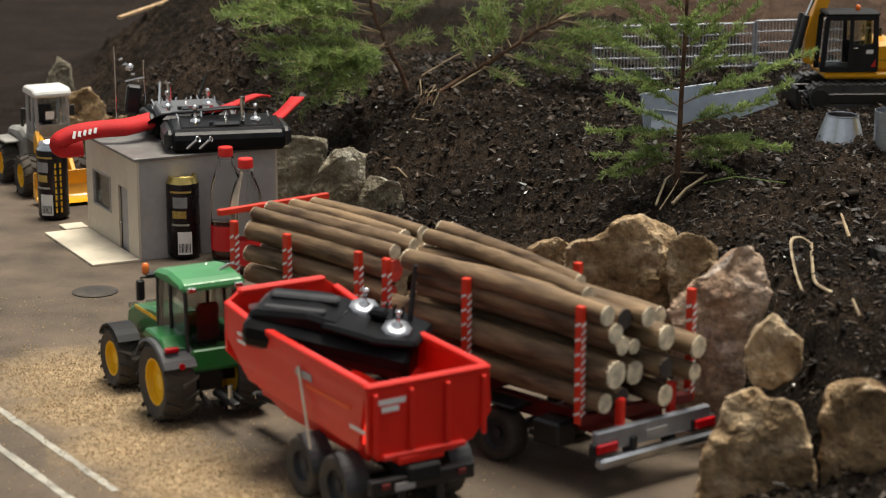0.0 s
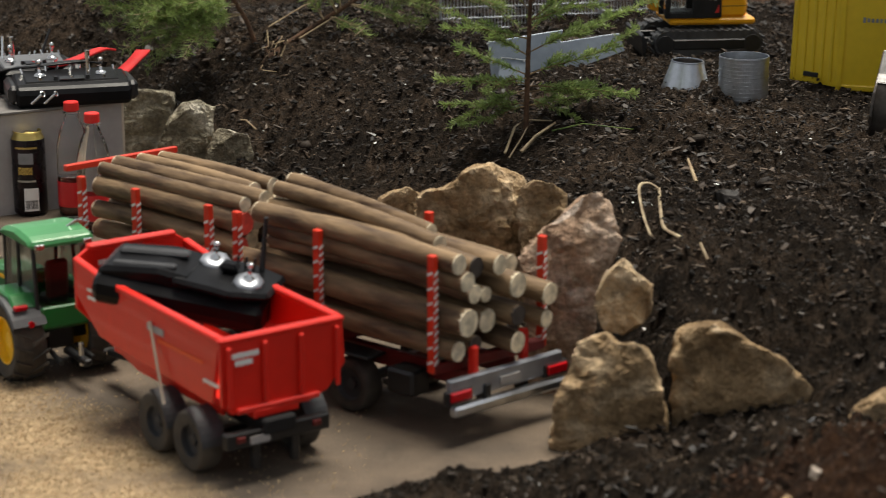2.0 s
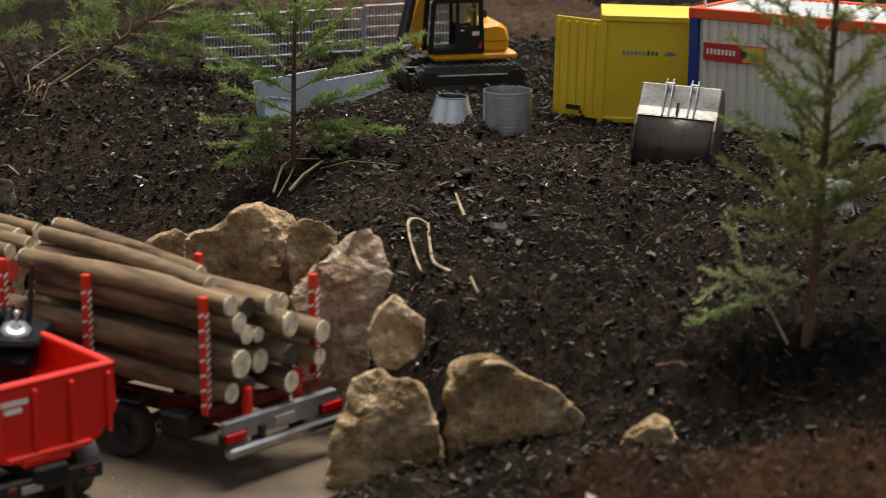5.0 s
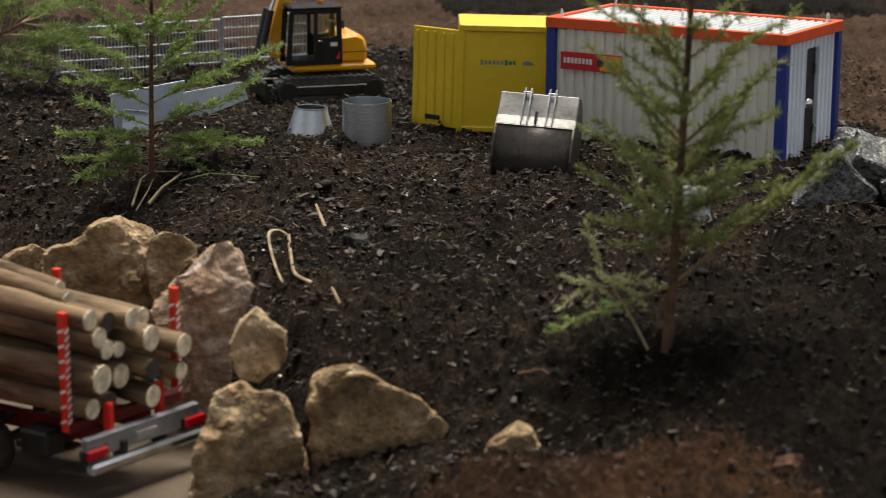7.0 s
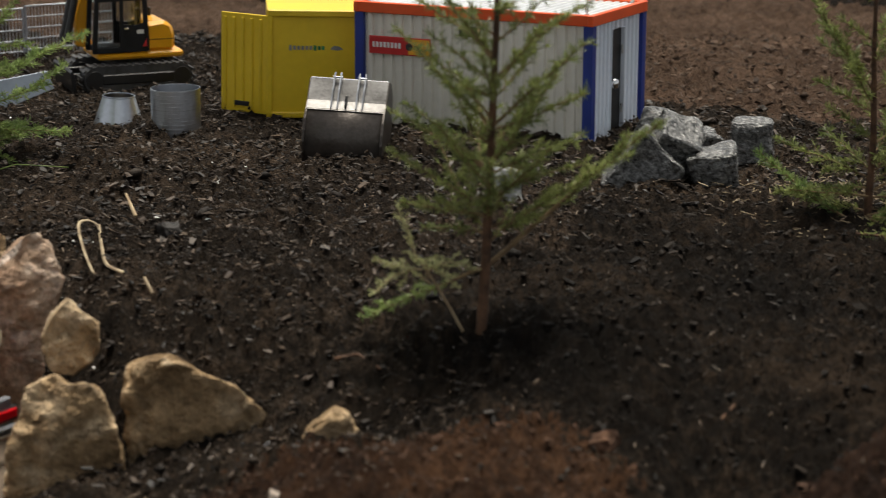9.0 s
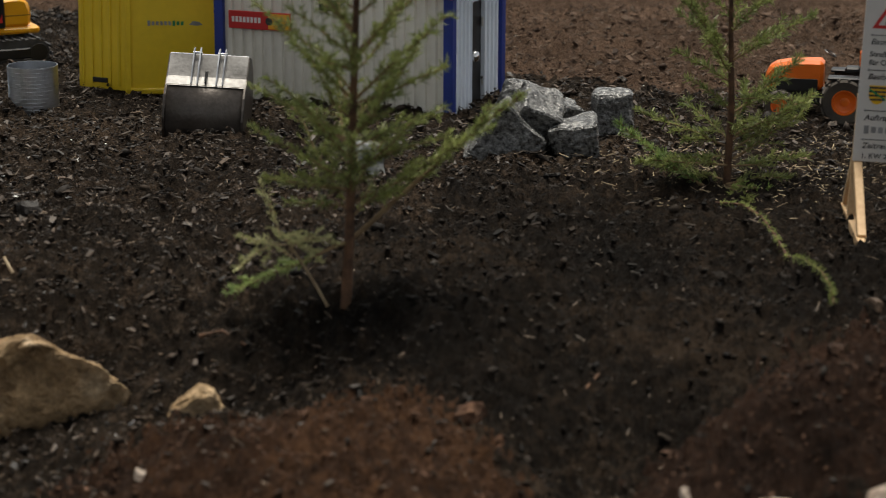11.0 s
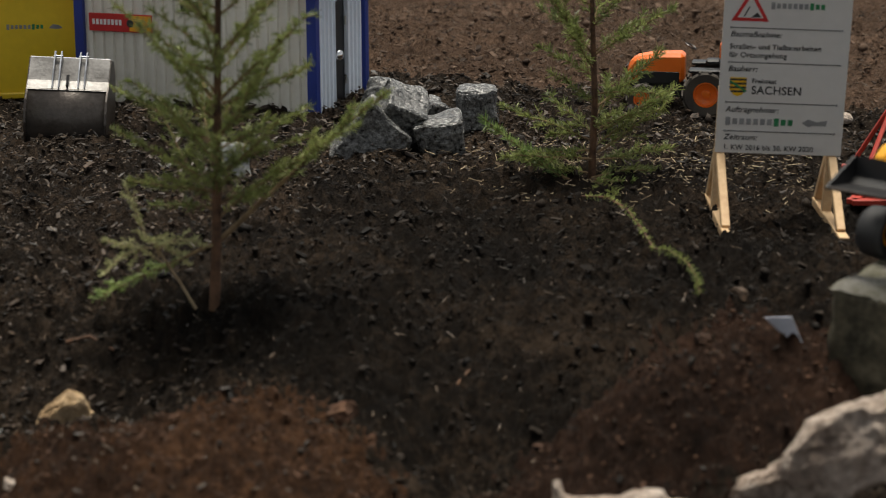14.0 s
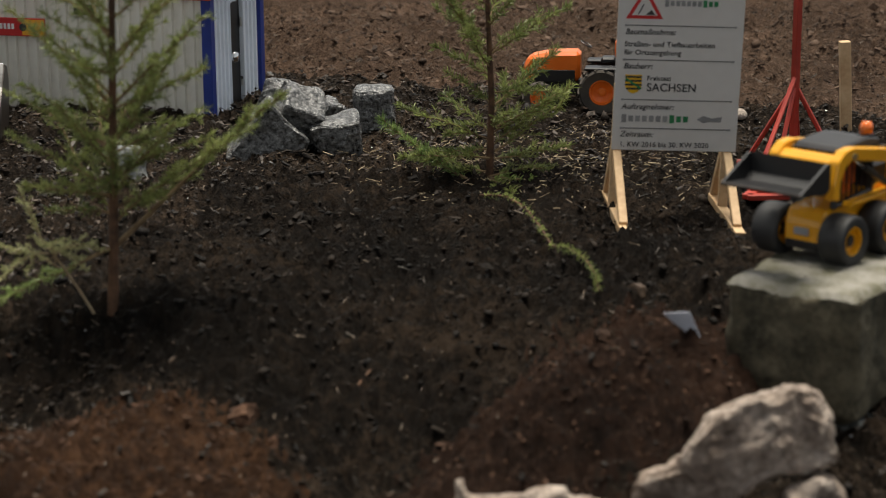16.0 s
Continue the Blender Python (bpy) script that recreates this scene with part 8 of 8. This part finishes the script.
cut_bough(on_ground(-0.076, 4.775, 0.9), [(0, 0, -0.02), (-0.022, 0, 0.045), (-0.048, 0.0, 0.09), (-0.075, 0.01, 0.15), (-0.10, 0.02, 0.24), (-0.12, 0.03, 0.30)], 0.0062,
          [((-0.030, 0, 0.062), (-1, -0.3, -0.02), 0.26), ((-0.045, 0.0, 0.085), (-1, -0.2, 0.02), 0.34), ((-0.045, 0.0, 0.085), (-1, -0.5, -0.12), 0.30), ((-0.05, 0.0, 0.10), (-0.9, 0.2, 0.20), 0.32), ((-0.065, 0.005, 0.13), (-1, -0.2, 0.16), 0.38), ((-0.05, 0.0, 0.10), (0.7, 0.0, 0.5), 0.10), ((-0.07, 0.01, 0.14), (0.7, -0.2, 0.55), 0.15), ((-0.08, 0.015, 0.17), (-0.9, -0.3, 0.4), 0.32), ((-0.085, 0.02, 0.19), (-0.4, -0.3, 0.8), 0.20), ((-0.085, 0.02, 0.19), (-1.0, 0.2, 0.2), 0.34), ((-0.055, 0.0, 0.11), (-0.7, -0.5, -0.3), 0.24), ((-0.10, 0.02, 0.24), (0.7, 0.1, 0.3), 0.16), ((-0.05, 0.0, 0.10), (-0.8, -0.6, 0.05), 0.28), ((-0.10, 0.02, 0.24), (-0.9, -0.3, 0.1), 0.34), ((-0.09, 0.02, 0.20), (0.8, -0.3, 0.2), 0.14)],
          41, "cut green spruce bough stuck in the bank", size=0.021, dense=0.40, needle="needle_pale")
cut_bough(on_ground(-0.063, 4.70, 0.5), [(0, 0, -0.015), (0.06, 0.02, 0.028), (0.13, 0.05, 0.068), (0.20, 0.08, 0.105), (0.28, 0.10, 0.155), (0.36, 0.12, 0.19)], 0.0068,
          [((0.15, 0.06, 0.08), (0.8, -0.3, -0.15), 0.13), ((0.14, 0.05, 0.075), (-0.5, 0, 0.8), 0.11), ((0.20, 0.08, 0.105), (0.9, -0.2, -0.12), 0.18), ((0.20, 0.08, 0.105), (-0.1, 0.1, 0.9), 0.18), ((0.24, 0.09, 0.13), (0.9, -0.3, 0.0), 0.22), ((0.24, 0.09, 0.13), (0.2, 0.0, 0.9), 0.18), ((0.28, 0.10, 0.155), (0.9, -0.1, 0.05), 0.30), ((0.28, 0.10, 0.155), (0.2, 0.1, 0.8), 0.18), ((0.33, 0.11, 0.18), (0.9, 0.1, -0.1), 0.28), ((0.33, 0.11, 0.18), (0.9, 0.1, 0.25), 0.28), ((0.18, 0.07, 0.095), (-0.1, -0.2, 0.9), 0.17), ((0.22, 0.08, 0.12), (-0.4, 0.2, 0.9), 0.18), ((0.17, 0.06, 0.09), (-0.4, 0.0, 0.7), 0.13), ((0.30, 0.10, 0.165), (0.6, -0.3, 0.6), 0.22)],
          43, "cut green spruce bough lying against the bank", size=0.021, dense=0.42, needle="needle_pale")
# a loose sprig lying before the notice board
rnd = random.Random(51)
sp = thing("spruce_sprig", on_ground(1.70, 2.787, 0), "loose green spruce sprig hanging over the soil", "twig")
v, f = [], []
pts = [Vector(p) for p in ((0, 0, 0.02), (0.004, -0.07, 0.032), (-0.006, -0.143, 0.030), (-0.035, -0.23, 0.022), (-0.066, -0.31, 0.014), (-0.070, -0.36, 0.022), (-0.082, -0.42, 0.022), (-0.105, -0.48, 0.016), (-0.128, -0.52, 0.006))]
part("stem", add_limb(bmesh.new(), pts, 0.0020, 0.0012, 6), "twig", sp)
for a, b in zip(pts, pts[1:]):
    for k in range(20):
        needle_blades(v, f, a.lerp(b, rnd.random()), b - a, rnd, 0.011, 3)
foliage("needles", v, f, "needle", sp)


# ---- dry stalks and sticks ----
def stalk(name, pts, r, material, label, category="stalk"):
    ob = link(name, add_limb(bmesh.new(), [Vector((x, y, ground_z(x, y, False) + z)) for x, y, z in pts], r, r * 0.6, 6), material, smooth=True)
    return tagged(ob, label, category)


ribbon("dry_leaf", [(0.590, 3.250, 0.222), (0.574, 3.262, 0.230), (0.556, 3.248, 0.226), (0.541, 3.116, 0.214), (0.536, 3.018, 0.206)], 0.0055, "straw", "pale bent dry leaf lying on the soil", "leaf", up=(0.5, -0.3, 0.8), thick=0.0012)
ribbon("dry_leaf", [(0.590, 3.258, 0.222), (0.566, 3.105, 0.220), (0.559, 3.032, 0.214), (0.574, 2.985, 0.212)], 0.0050, "straw", "pale dry leaf drooping over the soil", "leaf", up=(-0.4, -0.3, 0.8), thick=0.0012)
stalk("dry_stalk", [(0.665, 3.33, 0.012), (0.66, 3.38, 0.04)], 0.0035, "twig_pale", "short dry stalk standing in soil")
stalk("dry_stalk", [(0.60, 2.905, 0.012), (0.592, 2.92, 0.03)], 0.003, "straw", "short pale stalk in the soil")
stalk("grass_stem", [(0.399, 3.829, 0.018), (0.423, 3.889, 0.030), (0.445, 3.921, 0.022), (0.494, 3.885, 0.016)], 0.0026, "straw", "pale dry grass stem looped at the spruce's foot")
stalk("grass_stem", [(0.428, 3.808, 0.014), (0.456, 3.825, 0.022), (0.498, 3.870, 0.016)], 0.0042, "straw", "broad pale grass stem at the spruce's foot")
stalk("grass_stem", [(0.405, 3.815, 0.012), (0.432, 3.850, 0.020), (0.450, 3.905, 0.014)], 0.0018, "straw", "thin pale grass stem at the spruce's foot")
stalk("grass_stem", [(0.489, 3.837, 0.014), (0.544, 3.817, 0.018), (0.630, 3.764, 0.012)], 0.0018, "needle_pale", "long green grass stem on the soil")
scrap = link("plastic_scrap", prism([(-0.012, 0.0), (-0.008, 0.016), (0.004, 0.020), (0.013, 0.009), (0.009, -0.002)], "y", -0.002, 0.002, 0.0008), "pet")
scrap.matrix_world = pose(0.632, 3.867, ground_z(0.632, 3.867), -30, 0, -10)
tagged(scrap, "clear plastic scrap lying on the soil", "litter")
tangle = random.Random(61)
for k in range(9):
    x, y = -0.065 + tangle.uniform(-0.03, 0.05), 4.70 + tangle.uniform(-0.06, 0.05)
    line = [(x, y, 0.008)]
    for n in range(3):
        line.append((line[-1][0] + tangle.uniform(-0.028, 0.030), line[-1][1] + tangle.uniform(-0.040, 0.020), tangle.uniform(0.008, 0.035)))
    stalk("root", line, tangle.uniform(0.0010, 0.0018), "twig_pale" if k % 3 else "twig", "fine bare rootlet at the cut bough's foot", "root")
stalk("twig", [(0.791, 2.621, 0.012), (0.815, 2.595, 0.016), (0.836, 2.561, 0.010)], 0.0034, "twig", "brown twig lying on the soil", "twig")
stalk("root", [(-0.05, 4.80, 0.015), (0.03, 4.83, 0.05), (0.08, 4.90, 0.055), (0.14, 4.88, 0.06)], 0.002, "twig_pale", "pale bare rootlet on the bank", "root")
stalk("root", [(0.02, 4.70, 0.015), (0.10, 4.74, 0.05), (0.17, 4.72, 0.035), (0.13, 4.66, 0.02)], 0.002, "twig_pale", "pale bare rootlet on the bank", "root")
stalk("root", [(-0.12, 4.52, 0.012), (-0.10, 4.49, 0.02), (-0.07, 4.43, 0.012)], 0.002, "twig_pale", "pale rootlet hanging down the bank", "root")
stalk("twig", [(1.166, 2.234, 0.010), (1.191, 2.255, 0.016), (1.222, 2.279, 0.010)], 0.0026, "twig", "thin brown twig lying on dark soil", "twig")
